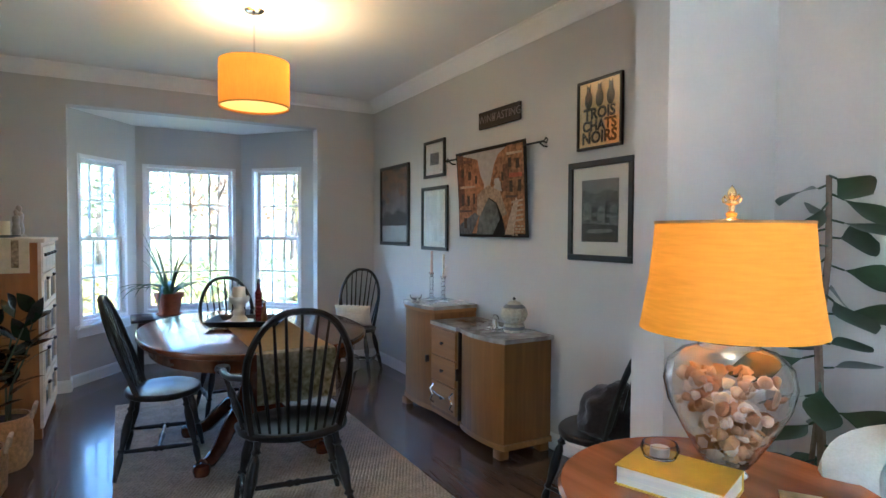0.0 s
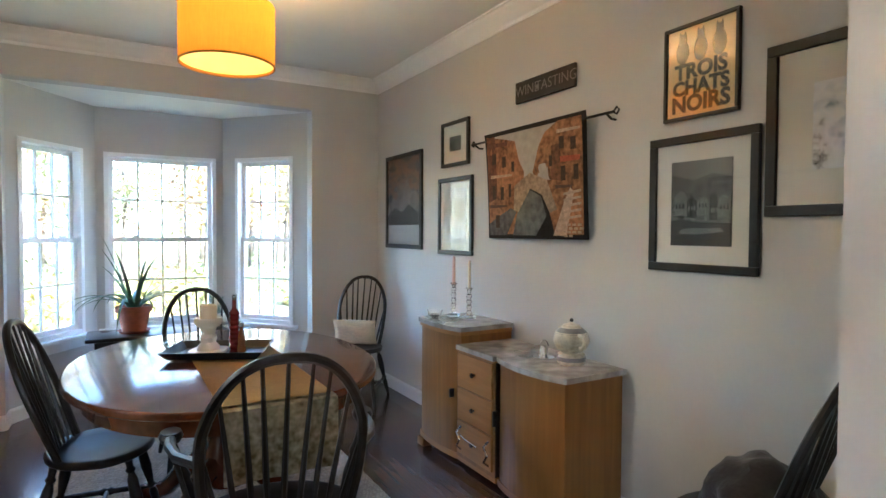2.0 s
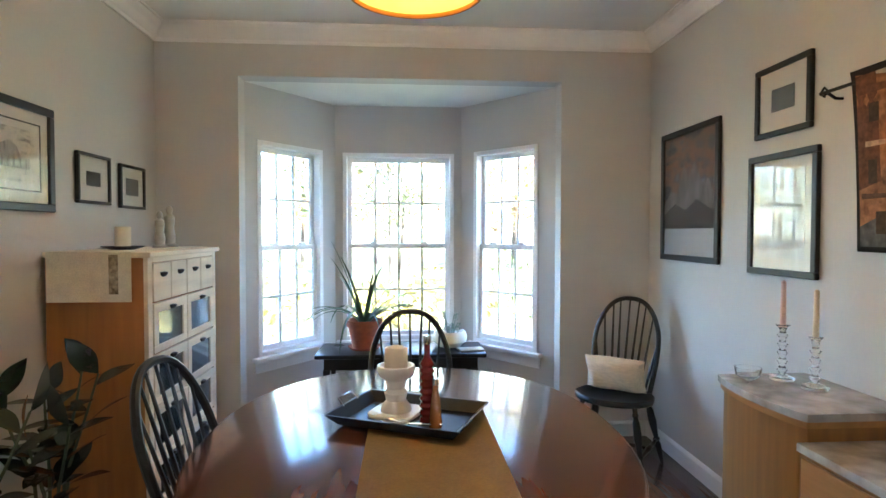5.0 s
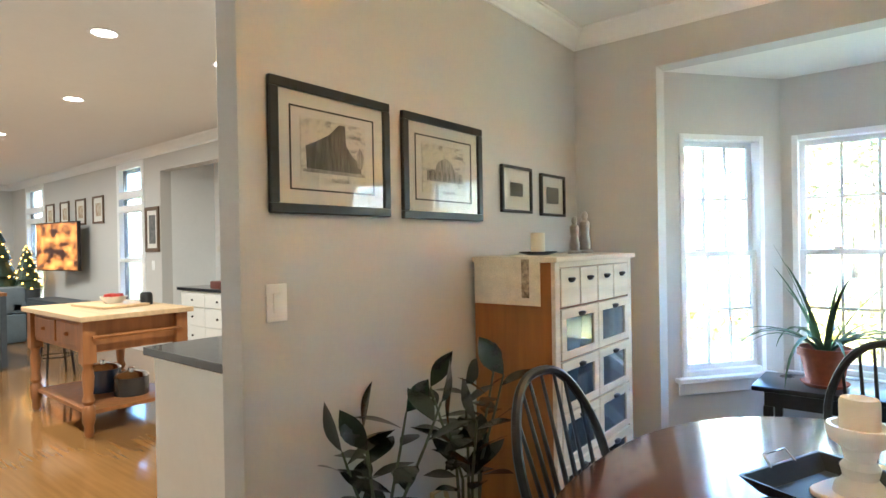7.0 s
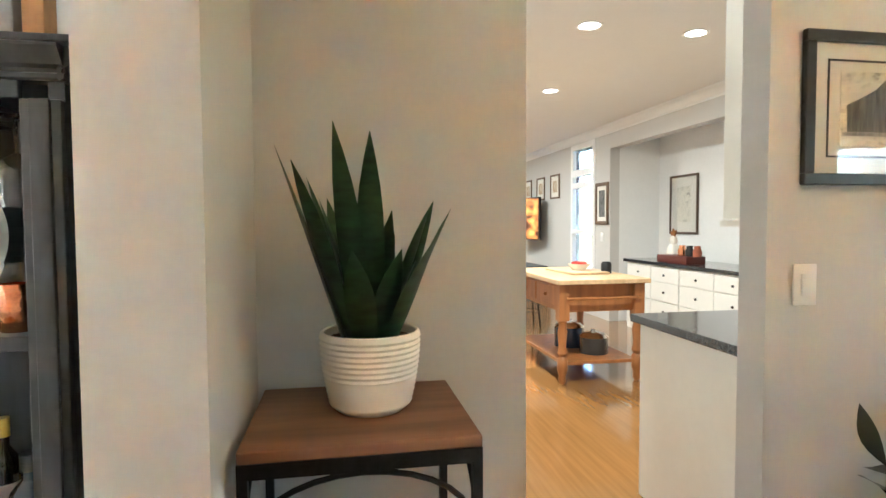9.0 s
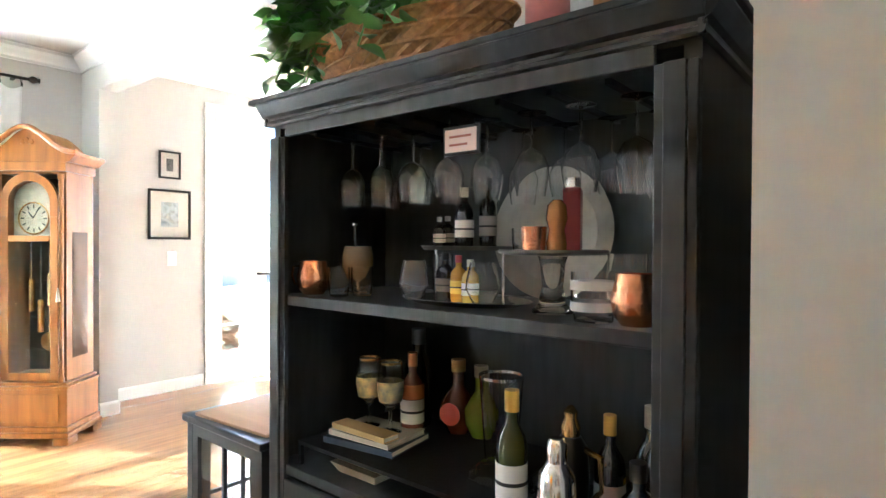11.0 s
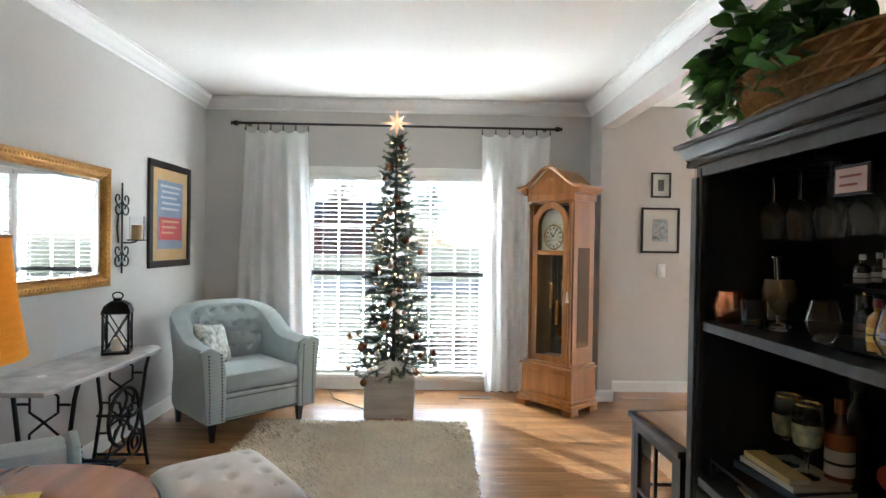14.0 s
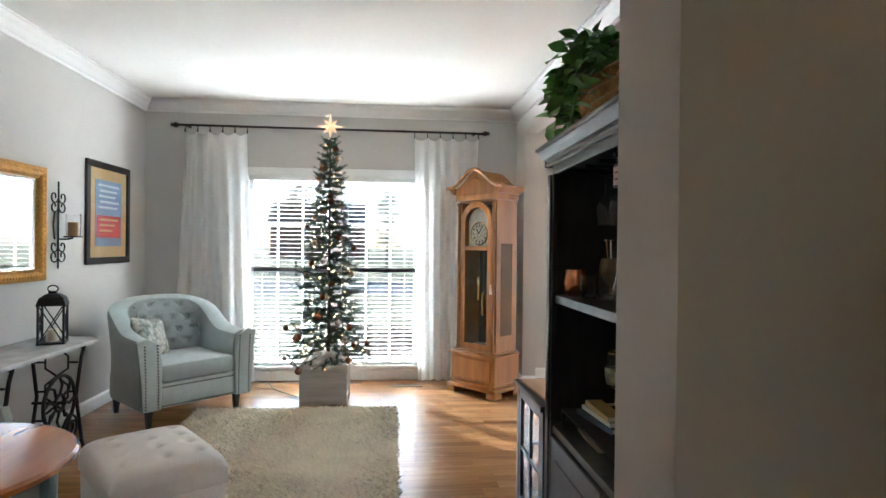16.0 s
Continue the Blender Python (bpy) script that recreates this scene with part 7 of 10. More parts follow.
rx = random.Random(77)
vv, ff = [], []


def needle_tuft(p, d, L_, n):
    side = d.orthogonal().normalized()
    other = d.cross(side)
    for q in range(n):
        t = 0.15 + 0.85 * q / n
        a = q * 2.4
        o = (side * math.cos(a) + other * math.sin(a))
        tip = p + d * L_ * t + o * 0.026 + d * 0.022
        c0 = p + d * L_ * t
        w = d.cross(o) * 0.0035
        i = len(vv)
        vv.extend([tuple(c0 - w), tuple(c0 + w), tuple(tip)])
        ff.append((i, i + 1, i + 2))


tips = []
lev = 0
z = 0.40
while z < 2.26:
    f = (z - 0.40) / 1.86
    R = 0.31 * (1 - f) ** 0.85 + 0.045
    R *= 1 + 0.10 * math.sin(lev * 2.2)
    nb = max(5, int(11 * (1 - f) + 5))
    for k in range(nb):
        a = 6.283 * k / nb + lev * 0.7 + rx.uniform(-0.2, 0.2)
        rr = R * rx.uniform(0.75, 1.12)
        d = Vector((math.cos(a), math.sin(a), rx.uniform(-0.22, 0.10))).normalized()
        p0 = Vector((0, 0, z + rx.uniform(-0.02, 0.02)))
        needle_tuft(p0, d, rr, int(26 + rr * 90))
        for s in (-1, 1):
            pm = p0 + d * rr * 0.55
            d2 = (d + s * 0.75 * Vector((-math.sin(a), math.cos(a), 0.15))).normalized()
            needle_tuft(pm, d2, rr * 0.42, 22)
        tip = p0 + d * rr
        needle_tuft(tip, (d + Vector((0, 0, 0.8))).normalized(), 0.05, 12)
        tips.append(tip)
    z += 0.066 - 0.012 * f
    lev += 1
me = bpy.data.meshes.new("branches")
me.from_pydata(vv, [], ff)
me.materials.append(NEEDLE)
br_ = new("branches", me)
br_.parent = xt
tagged(br_, kind="stuff")
TL = glow("warm_fairy_light", (1.0, 0.62, 0.28), 0.5)
lb = bpy.data.meshes.new("fairy_light")
bm = bmesh.new()
bmesh.ops.create_icosphere(bm, subdivisions=1, radius=0.0075)
bm.to_mesh(lb)
bm.free()
lb.materials.append(TL)
for k in range(170):
    tpv = tips[(k * 7 + k // 3) % len(tips)]
    o = new("fairy_light", lb)
    o.parent = xt
    o.location = (tpv.x * rx.uniform(0.55, 0.95), tpv.y * rx.uniform(0.55, 0.95), tpv.z + rx.uniform(-0.03, 0.03))
ORN = [mat(f"{n_}_ornament", c_, 0.22, metal=0.6, grain=30, spread=0.3) for n_, c_ in (("bronze", (0.20, 0.09, 0.05)), ("silver", (0.6, 0.58, 0.55)), ("copper", (0.42, 0.20, 0.10)), ("cream", (0.62, 0.52, 0.38)))]
orn = []
for m_ in ORN:
    me = bpy.data.meshes.new("ornament")
    bm = join(lathe([(0, -0.034), (0.02, -0.028), (0.034, 0), (0.02, 0.028), (0.007, 0.033), (0.007, 0.042), (0, 0.042)], 14))
    bm.to_mesh(me)
    bm.free()
    for p_ in me.polygons:
        p_.use_smooth = True
    me.materials.append(m_)
    orn.append(me)
for k in range(64):
    tpv = tips[(k * 11 + 3) % len(tips)]
    o = new("ornament", orn[k % 4])
    o.parent = xt
    s_ = rx.uniform(0.6, 1.0)
    o.scale = (s_, s_, s_)
    o.location = (tpv.x * 0.98, tpv.y * 0.98, tpv.z - 0.035)
STARM = glow("lit_star", (1.0, 0.50, 0.22), 0.022, (0.8, 0.6, 0.4))
bm = bmesh.new()
pts = []
for k in range(16):
    a = math.pi * k / 8 + math.pi / 2
    r = (0.13 if k % 4 == 0 else 0.09) if k % 2 == 0 else 0.04
    pts.append(bm.verts.new((r * math.cos(a), 0, 2.385 + r * math.sin(a))))
f1, f2 = bm.verts.new((0, 0.03, 2.385)), bm.verts.new((0, -0.03, 2.385))
for k in range(16):
    bm.faces.new((pts[k], pts[(k + 1) % 16], f1))
    bm.faces.new((pts[(k + 1) % 16], pts[k], f2))
part("star", bm, STARM, xt, "lit faceted star topper", smooth=False)
solid("power_cord", tube([(-1.60, -8.30, 0.006), (-1.45, -8.45, 0.006), (-1.30, -8.62, 0.006), (-1.20, -8.90, 0.006)], 0.004, 6), mat("green_cord", (0.02, 0.04, 0.02), 0.6), "thin dark power cord on the floor", "cord")

# grandfather clock
gc = thing("grandfather_clock", "golden oak grandfather clock with arched glass door", "clock", pose(-3.265, -8.478, 0, 0, 0, 131) @ Matrix.Diagonal((0.92, 1.12, 0.985, 1)))
# local: faces -y
part("foot_moulding", join(box(-0.315, 0.315, -0.195, 0.15, 0.05, 0.085, 0.008), box(-0.30, 0.30, -0.18, 0.15, 0.085, 0.12, 0.006), *[box(sx * 0.26 - 0.055, sx * 0.26 + 0.055, -0.195, -0.10, 0, 0.05, 0.008) for sx in (-1, 1)], *[box(sx * 0.26 - 0.055, sx * 0.26 + 0.055, 0.05, 0.15, 0, 0.05, 0.008) for sx in (-1, 1)]), CLOCKW, gc)
part("base", box(-0.285, 0.285, -0.165, 0.15, 0.12, 0.365, 0.004), CLOCKW, gc, smooth=False)
part("base_panel", box(-0.23, 0.23, -0.172, -0.164, 0.15, 0.335, 0.004), CLOCKW, gc, smooth=False)
part("base_cap", join(box(-0.30, 0.30, -0.18, 0.15, 0.365, 0.385, 0.006), box(-0.275, 0.275, -0.155, 0.15, 0.385, 0.405, 0.006)), CLOCKW, gc)
part("case", boxes([(-0.245, -0.205, -0.115, 0.15, 0.405, 1.80), (0.205, 0.245, -0.115, 0.15, 0.405, 1.80), (-0.205, 0.205, 0.13, 0.15, 0.405, 1.80), (-0.205, 0.205, -0.115, 0.13, 0.405, 0.43), (-0.205, 0.205, -0.115, 0.13, 1.78, 1.80)]), CLOCKW, gc, smooth=False)
part("case_back", box(-0.204, 0.204, 0.118, 0.129, 0.43, 1.78), mat("dark_clock_interior", (0.035, 0.018, 0.010), 0.6, grain=20, spread=0.3), gc, smooth=False)
for sx in (-1, 1):
    part("column", turned((sx * 0.225, -0.135, 0.405), (sx * 0.225, -0.135, 1.78), [(0, 0.02), (0.02, 0.02), (0.03, 0.013), (0.05, 0.018), (0.06, 0.014), (0.94, 0.014), (0.95, 0.018), (0.97, 0.013), (0.98, 0.02), (1, 0.02)], 12), CLOCKW, gc)
    part("side_window", box(sx * 0.2455, sx * 0.247, -0.06, 0.09, 0.55, 1.40), mat("side_glass", (0.10, 0.06, 0.035), 0.08, coat=0.5) if sx < 0 else bpy.data.materials["side_glass"], gc, smooth=False)
dr_ = part("door", boxes([(-0.20, -0.145, -0.135, -0.115, 0.415, 1.50), (0.145, 0.20, -0.135, -0.115, 0.415, 1.50), (-0.145, 0.145, -0.135, -0.115, 0.415, 0.465), (-0.145, 0.145, -0.135, -0.115, 1.335, 1.375)], 0.004), CLOCKW, gc, smooth=False)
arch = bmesh.new()
ring_in = [(0.145 * math.cos(math.pi * k / 20), 1.59 + 0.145 * math.sin(math.pi * k / 20)) for k in range(21)]
ring_out = [(0.20 * math.cos(math.pi * k / 20), 1.59 + 0.20 * math.sin(math.pi * k / 20)) for k in range(21)]
ring_in = [(0.145, 1.50)] + ring_in + [(-0.145, 1.50)]
ring_out = [(0.20, 1.50)] + ring_out + [(-0.20, 1.50)]
va = [[arch.verts.new((x, y, z)) for x, z in ring_in] for y in (-0.135, -0.115)]
vb = [[arch.verts.new((x, y, z)) for x, z in ring_out] for y in (-0.135, -0.115)]
for k in range(len(ring_in) - 1):
    arch.faces.new((va[0][k], va[0][k + 1], vb[0][k + 1], vb[0][k]))
    arch.faces.new((va[1][k], vb[1][k], vb[1][k + 1], va[1][k + 1]))
    arch.faces.new((va[0][k], va[1][k], va[1][k + 1], va[0][k + 1]))
    arch.faces.new((vb[0][k], vb[0][k + 1], vb[1][k + 1], vb[1][k]))
part("door_arch", arch, CLOCKW, dr_, smooth=False)
gl_ = [(0.147 * math.cos(math.pi * k / 20), 1.59 + 0.147 * math.sin(math.pi * k / 20)) for k in range(21)]
part("dial_glass", moved(extrude_poly([(0.147, 1.37)] + gl_ + [(-0.147, 1.37)], 0, 0.002), pose(0, -0.121, 0, 90, 0, 0)), PICGLASS, dr_, smooth=False).visible_shadow = False
part("door_glass", box(-0.147, 0.147, -0.123, -0.121, 0.463, 1.337), PICGLASS, dr_, smooth=False).visible_shadow = False
DIAL = mat("dial_silver", (0.52, 0.50, 0.40), 0.35, metal=0.4, grain=20, spread=0.25)
dl = [(0.14 * math.cos(math.pi * k / 20), 1.59 + 0.14 * math.sin(math.pi * k / 20)) for k in range(21)]
dial = part("dial", moved(extrude_poly([(0.14, 1.375)] + dl + [(-0.14, 1.375)], 0, 0.006), pose(0, -0.085, 0, 90, 0, 0)), DIAL, gc, smooth=False)
part("chapter_ring", tube([(0.105 * math.cos(a), -0.093, 1.49 + 0.105 * math.sin(a)) for a in [2 * math.pi * k / 36 for k in range(36)]], 0.006, 5, closed=True), BRASS, dial)
for k in range(12):
    a = 2 * math.pi * k / 12
    part("hour_mark", moved(box(-0.004, 0.004, -0.0935, -0.091, 0.068, 0.092), Matrix.Translation((0, 0, 1.49)) @ pose(0, 0, 0, 0, math.degrees(a), 0)), INK, dial, smooth=False)
part("hour_hand", moved(box(-0.004, 0.004, -0.097, -0.095, 0, 0.055), Matrix.Translation((0, 0, 1.49)) @ pose(0, 0, 0, 0, -40, 0)), INK, dial, smooth=False)
part("minute_hand", moved(box(-0.003, 0.003, -0.100, -0.098, 0, 0.085), Matrix.Translation((0, 0, 1.49)) @ pose(0, 0, 0, 0, 30, 0)), INK, dial, smooth=False)
for sx, zt in ((-0.07, 0.86), (0.0, 0.72), (0.07, 0.90)):
    w = part("weight", lathe([(0, zt), (0.020, zt), (0.022, zt + 0.005), (0.022, zt + 0.21), (0.018, zt + 0.22), (0, zt + 0.22)], 16), BRASS, gc, "polished brass weight")
    w.location = (sx, -0.03, 0)
    cbl = part("cable", rod((0, 0, zt + 0.22), (0, 0, 1.40), 0.002, 5), STEEL, gc)
    cbl.location = (sx, -0.03, 0)
part("pendulum_rod", rod((0, 0.05, 0.70), (0, 0.05, 1.35), 0.006, 6), BRASS, gc)
part("pendulum_bob", moved(lathe([(0, -0.008), (0.065, -0.006), (0.068, 0), (0.065, 0.006), (0, 0.008)], 24), Matrix.Translation((0, 0.05, 0.64)) @ pose(0, 0, 0, 90, 0, 0)), BRASS, gc)
part("frieze", box(-0.265, 0.265, -0.15, 0.15, 1.80, 1.86, 0.004), CLOCKW, gc, smooth=False)
corn = [(-0.335, 1.915), (-0.335, 1.90), (-0.265, 1.855), (0.265, 1.855), (0.335, 1.90), (0.335, 1.915)]
curve = [(0.335 - 0.67 * k / 32, 1.915 + 0.165 * (0.5 + 0.5 * math.cos(math.pi * (2 * k / 32 - 1))) ** 1.4) for k in range(1, 32)]
part("bonnet", moved(extrude_poly([(x, z) for x, z in corn] + curve, -0.15, 0.14), pose(0, 0, 0, 90, 0, 0)), CLOCKW, gc, smooth=False)
hood = [(0.36 - 0.72 * k / 32, -0.17, 1.922 + 0.165 * (0.5 + 0.5 * math.cos(math.pi * (2 * k / 32 - 1))) ** 1.4) for k in range(33)]
part("bonnet_moulding", tube(hood, 0.017, 8), CLOCKW, gc)
for sx in (-1, 1):
    part("side_cornice", sweep([(0, 0), (0.03, 0.0), (0.075, 0.045), (0.08, 0.062), (0, 0.062)], *(((-0.265, 0.14, 1.86), (-0.265, -0.16, 1.86))[::1] if sx > 0 else ((0.265, -0.16, 1.86), (0.265, 0.14, 1.86)))[::-1]), CLOCKW, gc, smooth=False)
part("carved_ornament", join(*[moved(dome(0.02, 0.008, 8), Matrix.Translation((0.03 * k, -0.151, 2.0 - 0.01 * abs(k))) @ pose(0, 0, 0, 90, 0, 0)) for k in (-1, 0, 1)]), CLOCKW, gc)
part("key_tassel", lathe([(0, 1.0), (0.014, 1.0), (0.008, 1.05), (0.003, 1.09), (0, 1.09)], 10), LINEN, gc).location = (0.22, -0.16, -0.06)
# ---- bar cabinet and its contents ----
BF, BB = -3.022, -3.48      # front and back
B0, B1 = -5.46, -4.235    # ends
BT = 1.745
bc = thing("bar_cabinet", "tall black painted bar cabinet with open shelves and cornice", "cabinet")
part("side_panel", box(BB, BF, B0, B0 + 0.03, 0.0, 1.66), CABBLK, bc, smooth=False)
part("side_panel", box(BB, BF, B1 - 0.03, B1, 0.0, 1.66), CABBLK, bc, smooth=False)
part("back_panel", box(BB, BB + 0.012, B0 + 0.03, B1 - 0.03, 0.0, 1.66), CABBLK, bc, smooth=False)
for y0_, y1_ in ((B0, B0 + 0.075), (B1 - 0.075, B1)):
    part("stile", join(box(BF - 0.001, BF + 0.018, y0_, y1_, 0.0, 1.63, 0.003), box(BF + 0.016, BF + 0.026, y0_ + 0.018, y1_ - 0.018, 0.08, 1.63, 0.003)), CABBLK, bc, smooth=False)
part("top_rail", box(BF - 0.001, BF + 0.018, B0 + 0.075, B1 - 0.075, 1.63, 1.675, 0.003), CABBLK, bc, smooth=False)
part("top_panel", box(BB, BF, B0, B1, 1.66, 1.68), CABBLK, bc, smooth=False)
CP = [(0, 0), (0.006, 0.0), (0.012, 0.004), (0.012, 0.012), (0.007, 0.015), (0.009, 0.022), (0.02, 0.028), (0.034, 0.046), (0.042, 0.058), (0.042, 0.063), (0.037, 0.066), (0.0, 0.066)]
part("cornice", join(sweep(CP, (BF + 0.016, B1 + 0.012, 1.665), (BF + 0.016, B0 - 0.012, 1.665)), sweep(CP, (BB, B1, 1.665), (BF + 0.03, B1, 1.665)), sweep(CP, (BF + 0.03, B0, 1.665), (BB, B0, 1.665)), box(BB, BF + 0.060, B0 - 0.052, B1 + 0.052, 1.73, BT, 0.004)), CABBLK, bc, smooth=False)
SH1 = 1.162
part("shelf", box(BB + 0.012, BF + 0.005, B0 + 0.03, B1 - 0.03, SH1 - 0.03, SH1, 0.003), CABBLK, bc, smooth=False)
DK = 0.66
part("deck", box(BB + 0.012, BF + 0.01, B0 + 0.03, B1 - 0.03, DK - 0.03, DK, 0.003), CABBLK, bc, smooth=False)
for k in range(2):
    y0_ = B0 + 0.075 + k * 0.525
    d = part("lower_door", boxes([(BF, BF + 0.018, y0_, y0_ + 0.52, 0.06, 0.62)], 0.004), CABBLK, bc, smooth=False)
    part("door_panel", box(BF + 0.018, BF + 0.024, y0_ + 0.07, y0_ + 0.45, 0.13, 0.55, 0.004), CABBLK, d, smooth=False)
    part("knob", moved(lathe([(0, 0), (0.006, 0), (0.012, 0.015), (0, 0.022)], 12), Matrix.Translation((BF + 0.018, y0_ + (0.48 if k == 0 else 0.04), 0.36)) @ pose(0, 0, 0, 0, 90, 0)), DKMETAL, d)
for k in range(8):
    part("glass_rail", box(BB + 0.05, BF - 0.04, B0 + 0.14 + 0.128 * k, B0 + 0.152 + 0.128 * k, 1.628, 1.64), IRON, bc, smooth=False)
# hanging stemware


def stem_glass(m, bowl, h, label="clear wine glass hanging upside down from the rack"):
    g = thing("wine_glass", label, "glass", m, "hanging wine glasses")
    part("foot", lathe([(0, 0), (0.034, -0.002), (0.034, -0.004), (0.006, -0.008), (0.004, -0.012), (0, -0.012)], 18), GLASS, g)
    part("stem", rod((0, 0, -0.010), (0, 0, -0.085), 0.0038, 8), GLASS, g)
    pr = [(0.004, -0.085), (bowl * 0.7, -0.10), (bowl, -0.13), (bowl * 0.97, -0.155), (bowl * 0.8, -h)]
    part("bowl", lathe(pr + [(r - 0.0012, z) for r, z in pr[::-1]], 24, cap=False), GLASS, g)
    return g


rb = random.Random(3)
for k in range(8):
    for j in range(2):
        stem_glass(pose(BB + 0.14 + 0.17 * j, B0 + 0.185 + 0.125 * k, 1.627), 0.036 + 0.008 * rb.random(), 0.185 + 0.02 * rb.random())
tg = thing("hanging_tag", "small framed card hanging from the shelf rail", "tag", pose(BF + 0.02, -4.727, 1.545, 0, 0, 90))
part("tag_frame", box(-0.05, 0.05, -0.004, 0.004, -0.032, 0.032, 0.002), FRAMEBLK, tg, smooth=False)
part("tag_card", box(-0.043, 0.043, -0.006, -0.004, -0.025, 0.025), mat("pink_card", (0.68, 0.52, 0.48), 0.7), tg, smooth=False)
for k in range(2):
    part("text_bar", box(-0.03, 0.03 - 0.01 * k, -0.007, -0.006, 0.006 - 0.018 * k, 0.011 - 0.018 * k), mat("tag_ink", (0.3, 0.1, 0.08), 0.7) if k == 0 else bpy.data.materials["tag_ink"], tg, smooth=False)
    part("cord", rod((-0.035 + 0.07 * k, 0, 0.032), (-0.035 + 0.07 * k, 0, 0.05), 0.0015, 5), IRON, tg)


def mug(y, x, turn):
    g = thing("copper_mug", "hammered copper mug on the bar shelf", "mug", pose(x, y, SH1 + 0.0005, 0, 0, turn), "copper mugs")
    part("body", lathe([(0, 0), (0.03, 0), (0.045, 0.02), (0.05, 0.05), (0.042, 0.085), (0.04, 0.10), (0.037, 0.10), (0.04, 0.08), (0.046, 0.05), (0.04, 0.02), (0, 0.006)], 26), COPPER, g)
    part("handle", tube([(0.042, 0, 0.085), (0.07, 0, 0.082), (0.076, 0, 0.055), (0.066, 0, 0.03), (0.046, 0, 0.03)], 0.004, 6), BRASS, g)


def tumbler(y, x, r, h, label="clear glass tumbler on the shelf", z=SH1, stemless=False, group="tumblers"):
    pr = [(0, 0), (r * 0.85, 0), (r, h * 0.5), (r, h)] if not stemless else [(0, 0), (r * 0.55, 0.002), (r, h * 0.4), (r * 0.95, h * 0.6), (r * 0.72, h)]
    return solid("tumbler", lathe(pr + [(q - 0.0025, max(zz, 0.005)) for q, zz in pr[:0:-1]] + [(0, 0.006)], 26, cap=False), GLASS, label, "glass", group, m=pose(x, y, z + 0.0005))


def bottle(y, x, z, r, h, color, label, neck=None, cap_c=None, label_c=None, glassy=True, wide=False, group="bar bottles"):
    g = thing("bottle", label, "bottle", pose(x, y, z + 0.0005, 0, 0, 90), group)
    nm = f"bottle_{label.split()[0]}_{round(color[0]*100)}_{round(color[1]*100)}"
    bmat = bpy.data.materials.get(nm) or mat(nm, color, 0.08, coat=0.8, spec=0.6)
    nr = neck or r * 0.36
    pr = [(0, 0), (r * 0.92, 0), (r, 0.01), (r, h * 0.58), (r * 0.85, h * 0.66), (nr, h * 0.76), (nr, h * 0.92)]
    if wide:
        pr = [(0, 0), (r * 0.6, 0), (r, h * 0.2), (r, h * 0.4), (r * 0.6, h * 0.56), (nr, h * 0.64), (nr, h * 0.9)]
    part("glass_body", lathe(pr + [(0, h * 0.92)], 22), bmat, g)
    cm = f"cap_{round((cap_c or (0.02,))[0]*100)}"
    part("cap", lathe([(nr * 1.15, h * 0.84), (nr * 1.15, h), (0, h)], 14), bpy.data.materials.get(cm) or mat(cm, cap_c or (0.02, 0.02, 0.02), 0.4), g)
    if label_c:
        lm_ = f"label_{round(label_c[0]*100)}_{round(label_c[1]*100)}"
        lab = lathe([(r * 1.012, h * 0.18), (r * 1.012, h * 0.46)], 22, cap=False)
        lb_ = part("paper_label", lab, bpy.data.materials.get(lm_) or mat(lm_, label_c, 0.7), g)
        part("label_bar", lathe([(r * 1.022, h * 0.30), (r * 1.022, h * 0.33)], 22, cap=False), INK, lb_)
    return g


FROST = mat("frosted_band", (0.62, 0.62, 0.62), 0.6)
PEWTER = mat("dark_pewter", (0.20, 0.19, 0.17), 0.35, metal=0.8, grain=30, spread=0.2)
PEWTER_L = mat("pewter_platter", (0.52, 0.49, 0.43), 0.45, metal=0.3, grain=25, spread=0.15)
mug(-5.355, BF - 0.065, 290)
mug(-4.366, BF - 0.065, 160)
tumbler(-5.255, BF - 0.08, 0.032, 0.085, "clear cut-glass tumbler beside the copper mug")
tumbler(-5.21, BF - 0.13, 0.032, 0.085, "clear cut-glass tumbler beside the copper mug")
tumbler(-4.457, BF - 0.07, 0.046, 0.10, "clear patterned rocks glass on the shelf")
for k in range(2):
    part("frosted_band", lathe([(0.0468, 0.022 + 0.042 * k), (0.0468, 0.040 + 0.042 * k)], 26, cap=False), FROST, bpy.data.objects["tumbler.002"])
tumbler(-4.43, BF - 0.18, 0.042, 0.135, "tall clear highball glass at the shelf's end")
tumbler(-4.36, BF - 0.20, 0.038, 0.135, "tall clear highball glass at the shelf's end")
pt_ = thing("mixing_goblet", "smoked glass goblet holding bar spoons", "goblet", pose(BF - 0.18, -5.285, SH1 + 0.0005))
part("goblet_body", lathe([(0, 0), (0.036, 0), (0.034, 0.004), (0.008, 0.010), (0.007, 0.035), (0.03, 0.05), (0.05, 0.085), (0.050, 0.115), (0.042, 0.145), (0.039, 0.145), (0.046, 0.11), (0.045, 0.088), (0, 0.05)], 24), mat("smoked_glass", (0.17, 0.13, 0.08), 0.1, coat=0.6), pt_)
for k in range(3):
    part("bar_spoon", join(rod((0.008 * k - 0.008, 0.0, 0.06), (0.03 * k - 0.03, 0.035 * k - 0.05, 0.21), 0.0028, 6), moved(dome(0.009, 0.007, 8), Matrix.Translation((0.03 * k - 0.03, 0.035 * k - 0.05, 0.21)))), STEEL, pt_)
